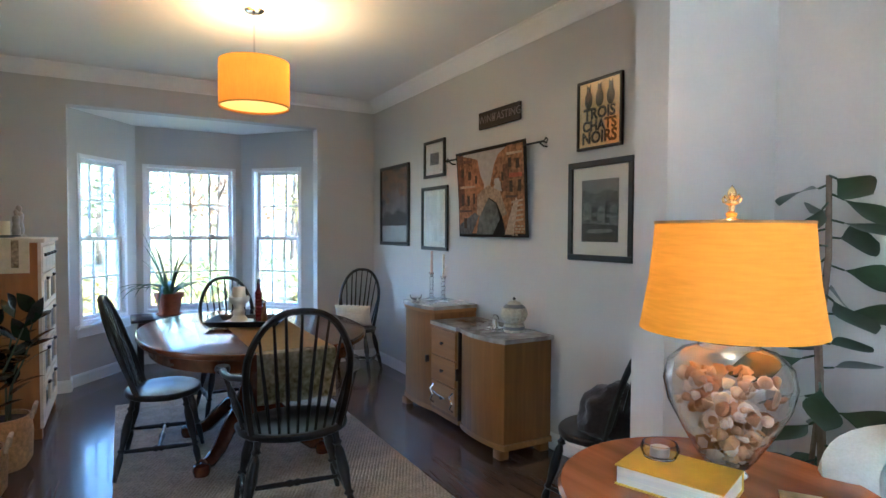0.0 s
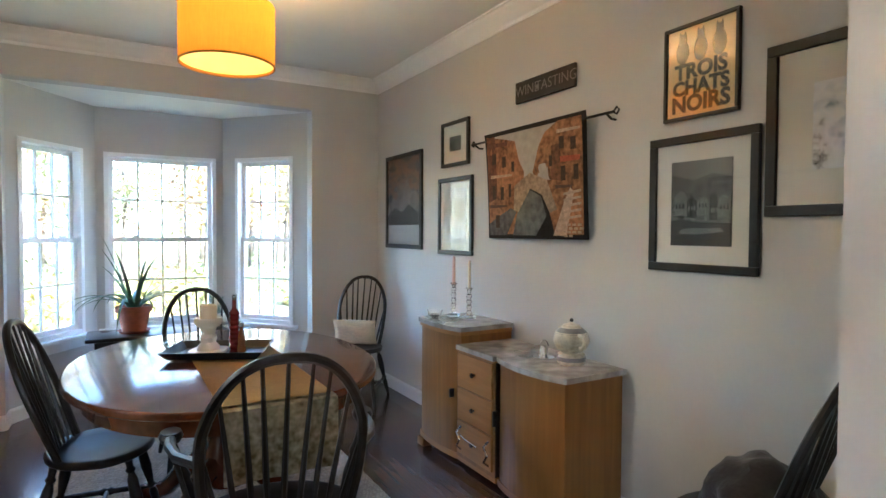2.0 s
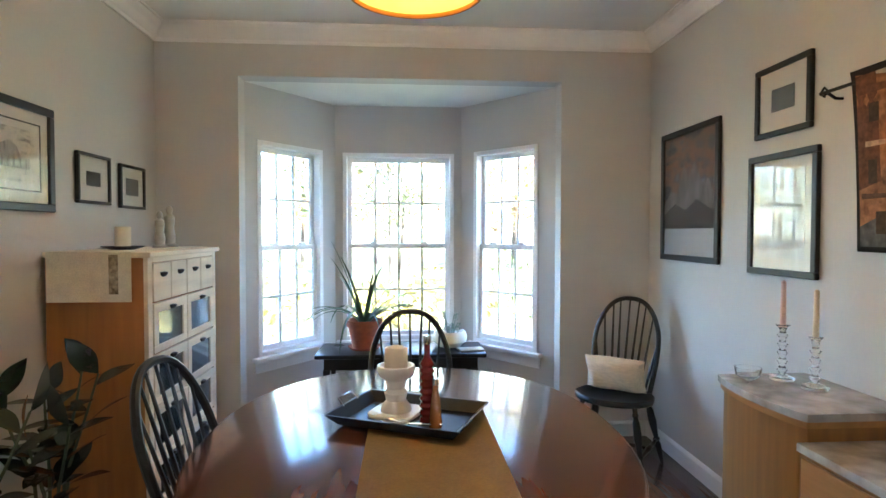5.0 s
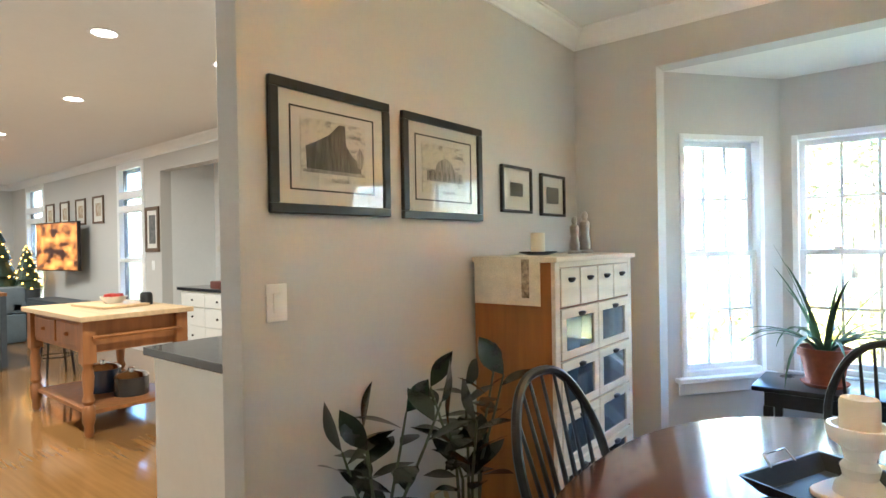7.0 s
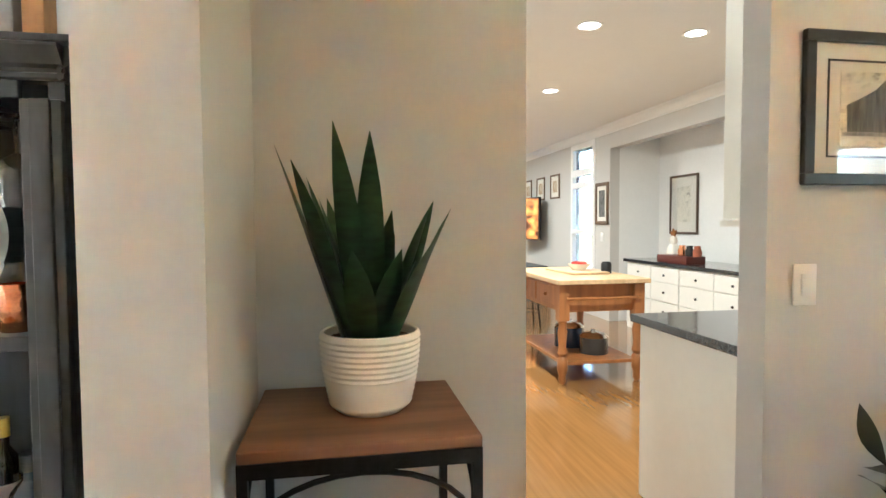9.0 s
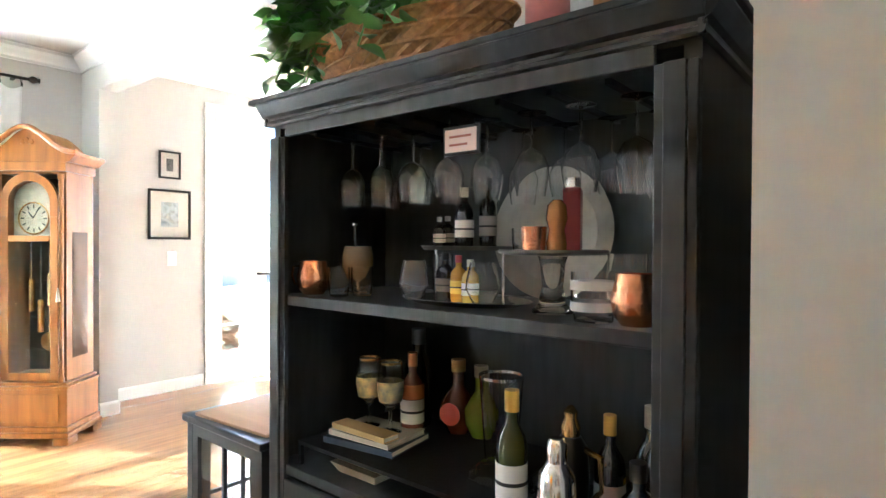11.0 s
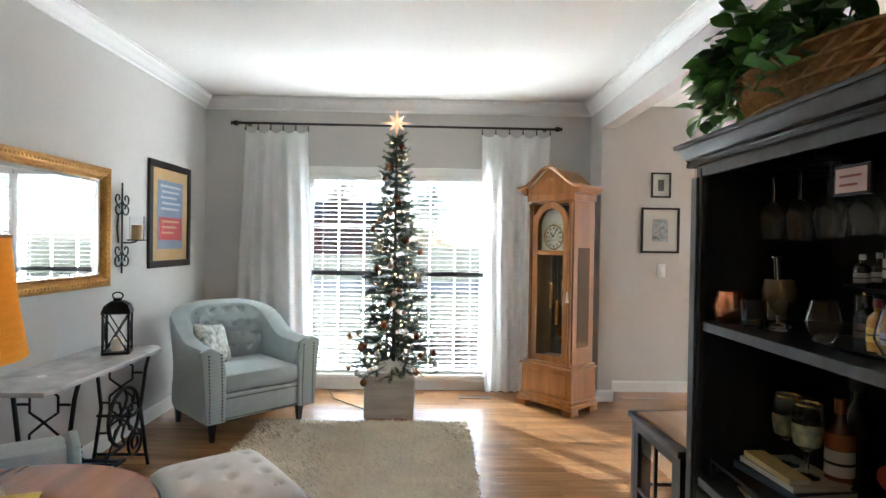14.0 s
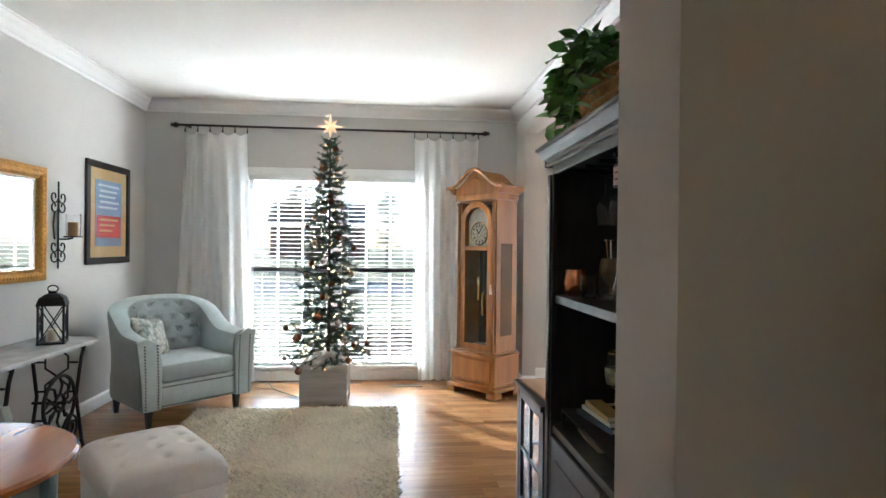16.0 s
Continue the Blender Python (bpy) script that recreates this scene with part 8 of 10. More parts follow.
# two-tier tray: lower dish, back post and upper oval shelf
ts = thing("tiered_tray", "two-tier oval silver tray with bottles on both tiers", "tray", pose(BF - 0.17, -4.86, SH1 + 0.0005))
part("lower_tier", moved(lathe([(0, 0), (0.10, 0), (0.125, 0.012), (0.122, 0.014), (0.098, 0.004), (0, 0.004)], 36), Matrix.Diagonal((0.95, 1.55, 1, 1))), STEEL, ts)
part("upper_tier", moved(lathe([(0, 0.138), (0.10, 0.138), (0.108, 0.148), (0.105, 0.149), (0.098, 0.142), (0, 0.142)], 36), Matrix.Translation((-0.06, -0.035, 0)) @ Matrix.Diagonal((0.85, 1.4, 1, 1))), PEWTER, ts)
for sy in (-0.15, 0.08):
    part("post", rod((-0.06, sy, 0.004), (-0.06, sy, 0.139), 0.004, 6), STEEL, ts)
ZL, ZU = SH1 + 0.005, SH1 + 0.1425
tumbler(-4.975, BF - 0.10, 0.040, 0.105, "stemless wine glass on the tiered tray", ZL, True)
tumbler(-4.760, BF - 0.11, 0.043, 0.105, "stemless wine glass on the tiered tray", ZL, True)
tumbler(-4.96, BF - 0.20, 0.028, 0.12, "small clear glass carafe on the tray", ZL)
bottle(-4.925, BF - 0.17, ZL, 0.026, 0.125, (0.02, 0.018, 0.02), "dark small bitters bottle on the lower tier", label_c=(0.12, 0.10, 0.09))
bottle(-4.865, BF - 0.15, ZL, 0.022, 0.12, (0.5, 0.25, 0.02), "amber miniature liqueur bottle on the tray", cap_c=(0.35, 0.04, 0.02), label_c=(0.75, 0.55, 0.05))
bottle(-4.82, BF - 0.14, ZL, 0.022, 0.11, (0.55, 0.33, 0.05), "honey miniature bottle on the tray", cap_c=(0.6, 0.55, 0.45), label_c=(0.75, 0.72, 0.66))
bottle(-4.90, BF - 0.22, ZU, 0.026, 0.165, (0.02, 0.02, 0.02), "dark bitters bottle with a pale paper label", cap_c=(0.6, 0.58, 0.55), label_c=(0.70, 0.68, 0.62))
bottle(-4.85, BF - 0.26, ZU, 0.024, 0.19, (0.02, 0.02, 0.02), "dark slim bottle on the upper tier", label_c=(0.25, 0.22, 0.2))
bottle(-4.975, BF - 0.24, ZU, 0.020, 0.09, (0.03, 0.03, 0.03), "dark short bottle on the upper tier", cap_c=(0.5, 0.5, 0.5), label_c=(0.5, 0.48, 0.45))
bottle(-4.955, BF - 0.18, ZU, 0.018, 0.085, (0.03, 0.03, 0.03), "dark short bottle on the upper tier", cap_c=(0.3, 0.3, 0.3), label_c=(0.4, 0.36, 0.34))
# glass cake stand with a silver disc
cs_ = thing("cake_stand", "glass-footed cake stand with a dark pewter disc", "cake stand", pose(BF - 0.135, -4.585, SH1 + 0.0005))
part("glass_foot", lathe([(0, 0), (0.046, 0), (0.048, 0.006), (0.032, 0.02), (0.024, 0.06), (0.028, 0.11), (0.034, 0.128), (0, 0.128)], 26), GLASS, cs_)
part("disc", lathe([(0, 0.1285), (0.118, 0.132), (0.124, 0.137), (0.122, 0.143), (0.116, 0.138), (0, 0.136)], 40), PEWTER, cs_)
ZD = SH1 + 0.1375
solid("copper_jigger", lathe([(0, 0.004), (0.026, 0), (0.030, 0.058), (0.028, 0.058), (0.024, 0.004)], 20), COPPER, "copper jigger cup on the cake stand", "cup", m=pose(BF - 0.12, -4.625, ZD))
tumbler(-4.665, BF - 0.13, 0.022, 0.055, "small clear shot glass on the cake stand", ZD)
tin = thing("red_spirit_bottle", "red and bronze spirit bottle with a clear cap", "bottle", pose(BF - 0.16, -4.565, ZD, 0, 0, 20))
part("red_case", box(-0.026, 0.026, -0.006, 0.034, 0, 0.145, 0.005), mat("red_lacquer", (0.26, 0.012, 0.016), 0.3, coat=0.4), tin, smooth=False)
part("bottle_body", moved(lathe([(0, 0), (0.022, 0), (0.024, 0.02), (0.018, 0.05), (0.025, 0.075), (0.022, 0.105), (0.010, 0.118), (0, 0.118)], 20), Matrix.Translation((0.022, -0.018, 0))), mat("bronze_glass", (0.42, 0.17, 0.04), 0.15, metal=0.5, coat=0.5), tin)
part("cap", moved(lathe([(0.017, 0.1455), (0.019, 0.155), (0.015, 0.168), (0, 0.17)], 16), Matrix.Translation((0, 0.014, 0))), STEEL, tin)
pl = thing("round_platter", "large round pewter platter leaning at the back", "platter", pose(BB + 0.045, -4.735, SH1 + 0.187))
for nm, pf_ in (("platter_well", [(0, 0), (0.135, 0), (0.135, 0.006), (0, 0.006)]), ("platter_rim", [(0.135, 0.0), (0.183, 0.012), (0.186, 0.018), (0.135, 0.0065)])):
    part(nm, moved(lathe(pf_, 56, cap=nm == "platter_well"), pose(0, 0, 0, 0, 84, 0)), PEWTER_L, pl)
# lower deck
rk = thing("bar_riser", "black iron riser frame on the bar deck", "riser", pose(BF - 0.015, -5.36, DK + 0.0005))
part("riser_top", box(-0.42, 0.0, 0, 0.66, 0.060, 0.070), IRON, rk, smooth=False)
for yy in (0.006, 0.654):
    for xx in (-0.006, -0.414):
        part("riser_leg", box(xx - 0.006, xx + 0.006, yy - 0.006, yy + 0.006, 0, 0.060), IRON, rk, smooth=False)
ZR = DK + 0.071
solid("serving_dish", lathe([(0, 0), (0.08, 0), (0.10, 0.03), (0.096, 0.03), (0.076, 0.004), (0, 0.004)], 4), mat("cream_dish", (0.55, 0.48, 0.36), 0.5, grain=20, spread=0.1), "square cream dish under the riser", "dish", m=pose(BF - 0.13, -5.15, DK + 0.001, 0, 0, 45) @ Matrix.Diagonal((1.3, 1.3, 1, 1)))
for k, (w_, d_, h_, c_) in enumerate(((0.125, 0.095, 0.018, (0.04, 0.06, 0.10)), (0.115, 0.085, 0.015, (0.62, 0.58, 0.5)), (0.11, 0.03, 0.016, (0.62, 0.44, 0.18)))):
    z_ = ZR + sum((0.0185, 0.0155)[:k])
    bk_ = thing("book", "stacked cocktail book on the riser", "book", pose(BF - 0.165 + 0.05 * (k == 2), -5.18, z_ + 0.0005, 0, 0, 98 - 4 * k), "stacked books")
    part("cover", boxes([(-w_, w_, -d_, d_, 0, 0.002), (-w_, w_, -d_, d_, h_ - 0.002, h_), (-w_, w_, -d_, -d_ + 0.002, 0.002, h_ - 0.002)]), mat(f"book_cover_{k}", c_, 0.5), bk_, smooth=False)
    part("page_block", box(-w_ + 0.003, w_ - 0.003, -d_ + 0.002, d_ - 0.003, 0.0021, h_ - 0.0021), bpy.data.materials["book_pages"], bk_, smooth=False)
ENAMEL = mat("painted_enamel", (0.22, 0.34, 0.48), 0.4, grain=60, spread=0.6, second=(0.55, 0.50, 0.25))
for y_, x_ in ((-5.225, BF - 0.175), (-5.135, BF - 0.175)):
    g = thing("liqueur_glass", "footed glass with painted band and gilt rim", "glass", pose(x_, y_, ZR + 0.0345), "footed glasses")
    part("foot", lathe([(0, 0), (0.034, 0), (0.032, 0.004), (0.006, 0.01), (0.005, 0.06), (0.014, 0.07), (0, 0.07)], 20), GLASS, g)
    pr = [(0.010, 0.07), (0.032, 0.09), (0.039, 0.125), (0.038, 0.16), (0.034, 0.205)]
    part("bowl", lathe(pr + [(r - 0.0015, z) for r, z in pr[::-1]], 24, cap=False), GLASS, g)
    part("painted_band", lathe([(0.0335, 0.09), (0.0398, 0.125), (0.0392, 0.15)], 24, cap=False), ENAMEL, g)
    part("gilt_rim", lathe([(0.0348, 0.200), (0.0345, 0.206), (0.032, 0.206), (0.0323, 0.200), (0.0348, 0.200)], 24, cap=False), BRASS, g)
gin = bottle(-5.125, BF - 0.26, ZR, 0.036, 0.255, (0.20, 0.07, 0.05), "pink gin bottle with an orange and white label", cap_c=(0.55, 0.16, 0.04), label_c=(0.72, 0.68, 0.60))
part("neck_label", lathe([(0.0366, 0.120), (0.0366, 0.150), (0.030, 0.168)], 22, cap=False), mat("orange_label", (0.62, 0.20, 0.06), 0.6), gin)
bottle(-5.19, BF - 0.36, ZR, 0.045, 0.31, (0.03, 0.028, 0.03), "dark square whiskey bottle at the back", neck=0.02, cap_c=(0.10, 0.10, 0.11))
red = bottle(-5.045, BF - 0.385, ZR, 0.056, 0.225, (0.16, 0.045, 0.02), "round red liqueur bottle with a gilt neck", wide=True, cap_c=(0.4, 0.2, 0.06))
part("round_label", moved(lathe([(0, 0), (0.034, 0), (0.034, 0.003), (0, 0.003)], 22), Matrix.Translation((0.012, -0.057, 0.068)) @ pose(0, 0, 0, 90, 0, 12)), mat("red_foil_label", (0.55, 0.08, 0.04), 0.4), red, "round red foil label")
bottle(-4.965, BF - 0.395, ZR, 0.052, 0.215, (0.20, 0.26, 0.02), "green liqueur bottle at the back", wide=True, cap_c=(0.25, 0.22, 0.15))
ib = thing("ice_bucket", "clear glass ice bucket with a steel rim", "ice bucket", pose(BF - 0.255, -4.80, ZR))
part("glass_wall", lathe([(0, 0.004), (0.042, 0), (0.060, 0.235), (0.057, 0.235), (0.040, 0.006), (0, 0.006)], 30), GLASS, ib)
part("rim", lathe([(0.0605, 0.230), (0.0612, 0.238), (0.0565, 0.238), (0.0565, 0.230), (0.0605, 0.230)], 30, cap=False), STEEL, ib)
solid("glass_cloche", lathe([(0.088, 0), (0.09, 0.03), (0.078, 0.065), (0.05, 0.085), (0.0, 0.092), (0, 0.089), (0.048, 0.082), (0.075, 0.063), (0.087, 0.03), (0.085, 0)], 32, cap=False), GLASS, "low clear glass dome on the oval tray", "dome", m=pose(BF - 0.19, -4.76, DK + 0.0145))
bottle(-4.672, BF - 0.105, DK + 0.014, 0.037, 0.305, (0.06, 0.07, 0.015), "green white-wine bottle with a yellow capsule", neck=0.015, cap_c=(0.62, 0.38, 0.06), label_c=(0.75, 0.74, 0.70))
sv = thing("oval_serving_tray", "oval silver serving tray on the bar deck", "tray", pose(BF - 0.16, -4.64, DK + 0.0005))
part("tray_body", moved(lathe([(0, 0.012), (0.13, 0.012), (0.165, 0.022), (0.17, 0.02), (0.13, 0.006), (0, 0.006)], 40), Matrix.Diagonal((0.85, 1.4, 1, 1))), STEEL, sv)
part("dark_center", moved(lathe([(0, 0.0125), (0.125, 0.0125), (0.125, 0.013), (0, 0.0135)], 40), Matrix.Diagonal((0.85, 1.4, 1, 1))), BLACKP, sv)
ck_ = thing("cocktail_shaker", "polished steel cocktail shaker on the tray", "shaker", pose(BF - 0.06, -4.531, DK + 0.0145))
part("shaker_body", lathe([(0, 0), (0.03, 0), (0.040, 0.02), (0.042, 0.10), (0.038, 0.16), (0.022, 0.185), (0.020, 0.19), (0, 0.19)], 28), STEEL, ck_)
part("cap", lathe([(0.0215, 0.186), (0.0215, 0.225), (0.016, 0.235), (0, 0.237)], 20), STEEL, ck_)
ck2 = thing("cocktail_shaker", "black and brass cocktail shaker on the tray", "shaker", pose(BF - 0.15, -4.545, DK + 0.0145))
part("shaker_body", lathe([(0, 0), (0.034, 0), (0.042, 0.1), (0.038, 0.19), (0.022, 0.215), (0, 0.218)], 24), BLACKP, ck2)
part("handle", tube([(0.0, 0.034, 0.19), (0.0, 0.07, 0.18), (0.0, 0.076, 0.11), (0.0, 0.045, 0.07)], 0.008, 6), BRASS, ck2)
part("spout_cap", lathe([(0.020, 0.216), (0.022, 0.235), (0.014, 0.255), (0.016, 0.268), (0.006, 0.282), (0, 0.284)], 16), BRASS, ck2)
bottle(-4.466, BF - 0.18, DK + 0.014, 0.034, 0.27, (0.02, 0.018, 0.015), "dark vermouth bottle with a cream label", cap_c=(0.62, 0.55, 0.35), label_c=(0.55, 0.50, 0.42))
bottle(-4.40, BF - 0.25, DK, 0.036, 0.30, (0.015, 0.012, 0.01), "dark rum bottle with a yellow label", label_c=(0.62, 0.45, 0.05), cap_c=(0.6, 0.42, 0.04))
bottle(-4.36, BF - 0.19, DK, 0.036, 0.32, (0.012, 0.01, 0.012), "dark wine bottle with a white label", label_c=(0.75, 0.75, 0.74), cap_c=(0.4, 0.05, 0.03))
bottle(-4.37, BF - 0.09, DK, 0.040, 0.23, (0.02, 0.035, 0.07), "blue-black bottle on the deck", label_c=(0.10, 0.14, 0.2))
# on top of the cabinet
bs = thing("wicker_basket", "wide wicker basket overflowing with leafy greenery", "basket", pose(BF - 0.17, -5.08, BT + 0.0005))
bm = bmesh.new()
nB, rB = 60, 9
rings = []
for j in range(rB + 1):
    t = j / rB
    a_, b_, z_ = 0.11 + 0.05 * t, 0.27 + 0.10 * t, 0.16 * t
    rings.append([bm.verts.new(((a_ + 0.006 * (-1) ** (k + j)) * math.cos(6.283 * k / nB), (b_ + 0.006 * (-1) ** (k + j)) * math.sin(6.283 * k / nB), z_)) for k in range(nB)])
for a, b in zip(rings, rings[1:]):
    for k in range(nB):
        bm.faces.new((a[k], a[(k + 1) % nB], b[(k + 1) % nB], b[k]))
bm.faces.new(rings[0][::-1])
part("weave", bm, WICKER, bs, smooth=False)
for j in range(5):
    part("cane_band", tube([((0.117 + 0.05 * j / 4.4) * math.cos(6.283 * k / 48), (0.277 + 0.10 * j / 4.4) * math.sin(6.283 * k / 48), 0.012 + 0.16 * j / 4.4) for k in range(48)], 0.006, 5, closed=True), WICKER, bs)
iv = thing("artificial_ivy", "bright green leafy garland spilling out of the basket", "plant", pose(BF - 0.14, -5.10, BT + 0.02))
rv = random.Random(14)
for k in range(78):
    y_ = rv.uniform(-0.40, 0.16) if k % 3 else rv.uniform(-0.42, -0.18)
    st0 = Vector((rv.uniform(-0.06, 0.10), max(-0.33, y_ * 0.7), 0.13))
    end = Vector((st0.x + rv.uniform(-0.05, 0.14), y_ + rv.uniform(-0.04, 0.04), rv.uniform(0.10, 0.34)))
    if end.y < -0.24 or end.x > 0.14:
        end.z = rv.uniform(0.02, 0.26)
    mid = (st0 + end) / 2 + Vector((0, 0, 0.09))
    bm = tube([st0, mid, end], 0.003, 5)
    for j in range(8):
        t = 0.35 + 0.65 * j / 7
        q = st0.lerp(mid, t * 2) if t < 0.5 else mid.lerp(end, t * 2 - 1)
        aa = rv.uniform(0, 6.28)
        d = Vector((math.cos(aa), math.sin(aa), rv.uniform(-0.8, 0.4))).normalized()
        leaf_mesh(bm, q, q + d * rv.uniform(0.06, 0.095), rv.uniform(0.045, 0.065), (rv.uniform(-0.6, 0.9), rv.uniform(-0.6, 0.6), 0.8), 5, curl=0.1, bulge=1.0)
    part("ivy_sprig", bm, GREEN, iv)
cn_ = thing("pillar_jar", "pink and white candle jar on top of the cabinet", "candle jar", pose(BF - 0.13, -4.60, BT + 0.0005))
part("jar_body", lathe([(0, 0), (0.05, 0), (0.05, 0.035), (0, 0.035)], 24), TRIM, cn_)
part("wax", lathe([(0.05, 0.0352), (0.05, 0.17), (0, 0.17)], 24), mat("rose_candle", (0.42, 0.13, 0.12), 0.5, grain=30, spread=0.15), cn_)
for y_, c_, h_ in ((-4.46, (0.36, 0.16, 0.05), 0.17), (-4.40, (0.35, 0.33, 0.30), 0.15), (-4.34, (0.48, 0.24, 0.08), 0.18)):
    pb2 = thing("wooden_block", "small upright box on top of the cabinet", "box", pose(BF - 0.14, y_, BT + 0.0005), "upright boxes")
    part("box_body", box(-0.03, 0.03, -0.022, 0.022, 0, h_, 0.003), mat(f"block_{round(c_[0]*100)}", c_, 0.6, grain=20, spread=0.25), pb2, smooth=False)
    part("box_lid", box(-0.031, 0.031, -0.023, 0.023, h_, h_ + 0.012, 0.002), DKWOOD, pb2, smooth=False)

# small glass-door table beside the bar
st_ = thing("glass_door_table", "black side table with paned glass doors beside the bar", "side table", pose(-3.215, -5.735, 0) @ Matrix.Diagonal((1, 0.87, 1, 1)))
TT = 0.70
part("tabletop", box(-0.215, 0.225, -0.285, 0.285, TT - 0.025, TT, 0.005), BLACKP, st_, smooth=False)
for sx in (-1, 1):
    for sy in (-1, 1):
        part("corner_post", box(sx * 0.19 - 0.02, sx * 0.19 + 0.02, sy * 0.25 - 0.02, sy * 0.25 + 0.02, 0, TT - 0.025), BLACKP, st_, smooth=False)
part("lower_shelf", box(-0.19, 0.19, -0.25, 0.25, 0.10, 0.12), BLACKP, st_, smooth=False)
for sx in (-1, 1):
    dd = part("door_front", boxes([(sx * 0.20 - 0.008, sx * 0.20 + 0.008, -0.23, -0.19, 0.12, TT - 0.03), (sx * 0.20 - 0.008, sx * 0.20 + 0.008, 0.19, 0.23, 0.12, TT - 0.03), (sx * 0.20 - 0.008, sx * 0.20 + 0.008, -0.19, 0.19, TT - 0.07, TT - 0.03), (sx * 0.20 - 0.008, sx * 0.20 + 0.008, -0.19, 0.19, 0.12, 0.16), (sx * 0.20 - 0.006, sx * 0.20 + 0.006, -0.008, 0.008, 0.16, TT - 0.07), (sx * 0.20 - 0.006, sx * 0.20 + 0.006, -0.19, 0.19, 0.385, 0.40)]), BLACKP, st_, smooth=False)
    part("pane", box(sx * 0.20 - 0.001, sx * 0.20 + 0.001, -0.19, 0.19, 0.16, TT - 0.07), PICGLASS, dd, smooth=False)
for sy in (-1, 1):
    dd = part("side_frame", boxes([(-0.17, -0.135, sy * 0.25 - 0.008, sy * 0.25 + 0.008, 0.12, TT - 0.03), (0.135, 0.17, sy * 0.25 - 0.008, sy * 0.25 + 0.008, 0.12, TT - 0.03), (-0.135, 0.135, sy * 0.25 - 0.008, sy * 0.25 + 0.008, TT - 0.07, TT - 0.03), (-0.135, 0.135, sy * 0.25 - 0.008, sy * 0.25 + 0.008, 0.12, 0.16), (-0.008, 0.008, sy * 0.25 - 0.006, sy * 0.25 + 0.006, 0.16, TT - 0.07), (-0.135, 0.135, sy * 0.25 - 0.006, sy * 0.25 + 0.006, 0.385, 0.40)]), BLACKP, st_, smooth=False)
    part("pane", box(-0.135, 0.135, sy * 0.25 - 0.001, sy * 0.25 + 0.001, 0.16, TT - 0.07), PICGLASS, dd, smooth=False)
solid("cutting_board", box(-0.15, 0.15, -0.20, 0.20, 0, 0.012, 0.003), mat("kraft_board", (0.46, 0.28, 0.15), 0.6, grain=20, spread=0.15, stretch=(1, 0.1, 1)), "thin tan wooden board on the side table", "board", m=pose(-3.17, -5.73, TT + 0.0005, 0, 0, 4))
gb = thing("gift_box", "green box with a lid on the side table", "box", pose(-3.29, -5.60, TT + 0.013))
part("box_body", box(-0.07, 0.07, -0.07, 0.07, 0, 0.10, 0.003), mat("green_paper", (0.06, 0.20, 0.12), 0.5, grain=20, spread=0.15), gb, smooth=False)
part("box_lid", box(-0.072, 0.072, -0.072, 0.072, 0.10, 0.125, 0.003), bpy.data.materials["green_paper"], gb, smooth=False)

# ---- foyer ----
onF = lambda x, z: pose(x, LY0 + 0.002, z, 0, 0, 180)
picture("small black framed oval portrait print with pale mat", onF(-4.33, 1.988), 0.19, 0.24, 0.016, 0.05, FRAMEBLK, MAT_BOARD, GREY)
picture("black framed lighthouse print with a cream mat", onF(-4.33, 1.555), 0.37, 0.435, 0.02, 0.09, FRAMEBLK, MAT_BOARD, art("lighthouse_print", (0.6, 0.6, 1), [(0.16, 0.20, 0.24), (0.36, 0.42, 0.46), (0.55, 0.60, 0.64), (0.3, 0.33, 0.34), (0.62, 0.6, 0.55)], 12))
plate("white double rocker switch by the entry", onF(-4.35, 1.17))
en = tagged(new("door_1"), "white front door with sidelights and transom", "door", kind="structure")
ye = LY0
part("door_frame", boxes([(DR1 - 0.03, DR1 + 0.09, ye - 0.12, ye + 0.018, 0, 2.53), (DR0 - 0.09, DR0 + 0.03, ye - 0.12, ye + 0.018, 0, 2.53), (DR0 - 0.09, DR1 + 0.09, ye - 0.12, ye + 0.018, 2.50, 2.60), (DR0 + 0.03, DR1 - 0.03, ye - 0.12, ye + 0.01, 2.08, 2.16)]), TRIM, en, smooth=False)
for x0, x1 in ((-5.13, -4.77), (-6.59, -6.23)):
    part("sidelight", boxes([(x0, x0 + 0.07, ye - 0.09, ye - 0.03, 0, 2.08), (x1 - 0.07, x1, ye - 0.09, ye - 0.03, 0, 2.08), (x0 + 0.07, x1 - 0.07, ye - 0.09, ye - 0.03, 0, 0.16), (x0 + 0.07, x1 - 0.07, ye - 0.09, ye - 0.03, 1.97, 2.08)] + [(x0 + 0.07, x1 - 0.07, ye - 0.07, ye - 0.05, 0.16 + 0.362 * k - 0.008, 0.16 + 0.362 * k + 0.008) for k in range(1, 5)]), TRIM, en, smooth=False)
    part("pane", box(x0 + 0.07, x1 - 0.07, ye - 0.062, ye - 0.059, 0.16, 1.97), PANE, en, smooth=False).visible_shadow = False
    part("pane", box(x0 + 0.02, x1 - 0.02, ye - 0.062, ye - 0.059, 2.16, 2.50), PANE, en, smooth=False).visible_shadow = False
dl_ = part("door_leaf", boxes([(-6.20, -6.03, ye - 0.08, ye - 0.04, 0.01, 2.08), (-5.33, -5.16, ye - 0.08, ye - 0.04, 0.01, 2.08), (-6.03, -5.33, ye - 0.08, ye - 0.04, 0.01, 0.9), (-6.03, -5.33, ye - 0.08, ye - 0.04, 1.95, 2.08)] + [(-6.03, -5.33, ye - 0.07, ye - 0.05, 0.9 + 0.35 * k - 0.01, 0.9 + 0.35 * k + 0.01) for k in (1, 2)] + [(-5.69, -5.67, ye - 0.07, ye - 0.05, 0.9, 1.95)]), TRIM, en, smooth=False)
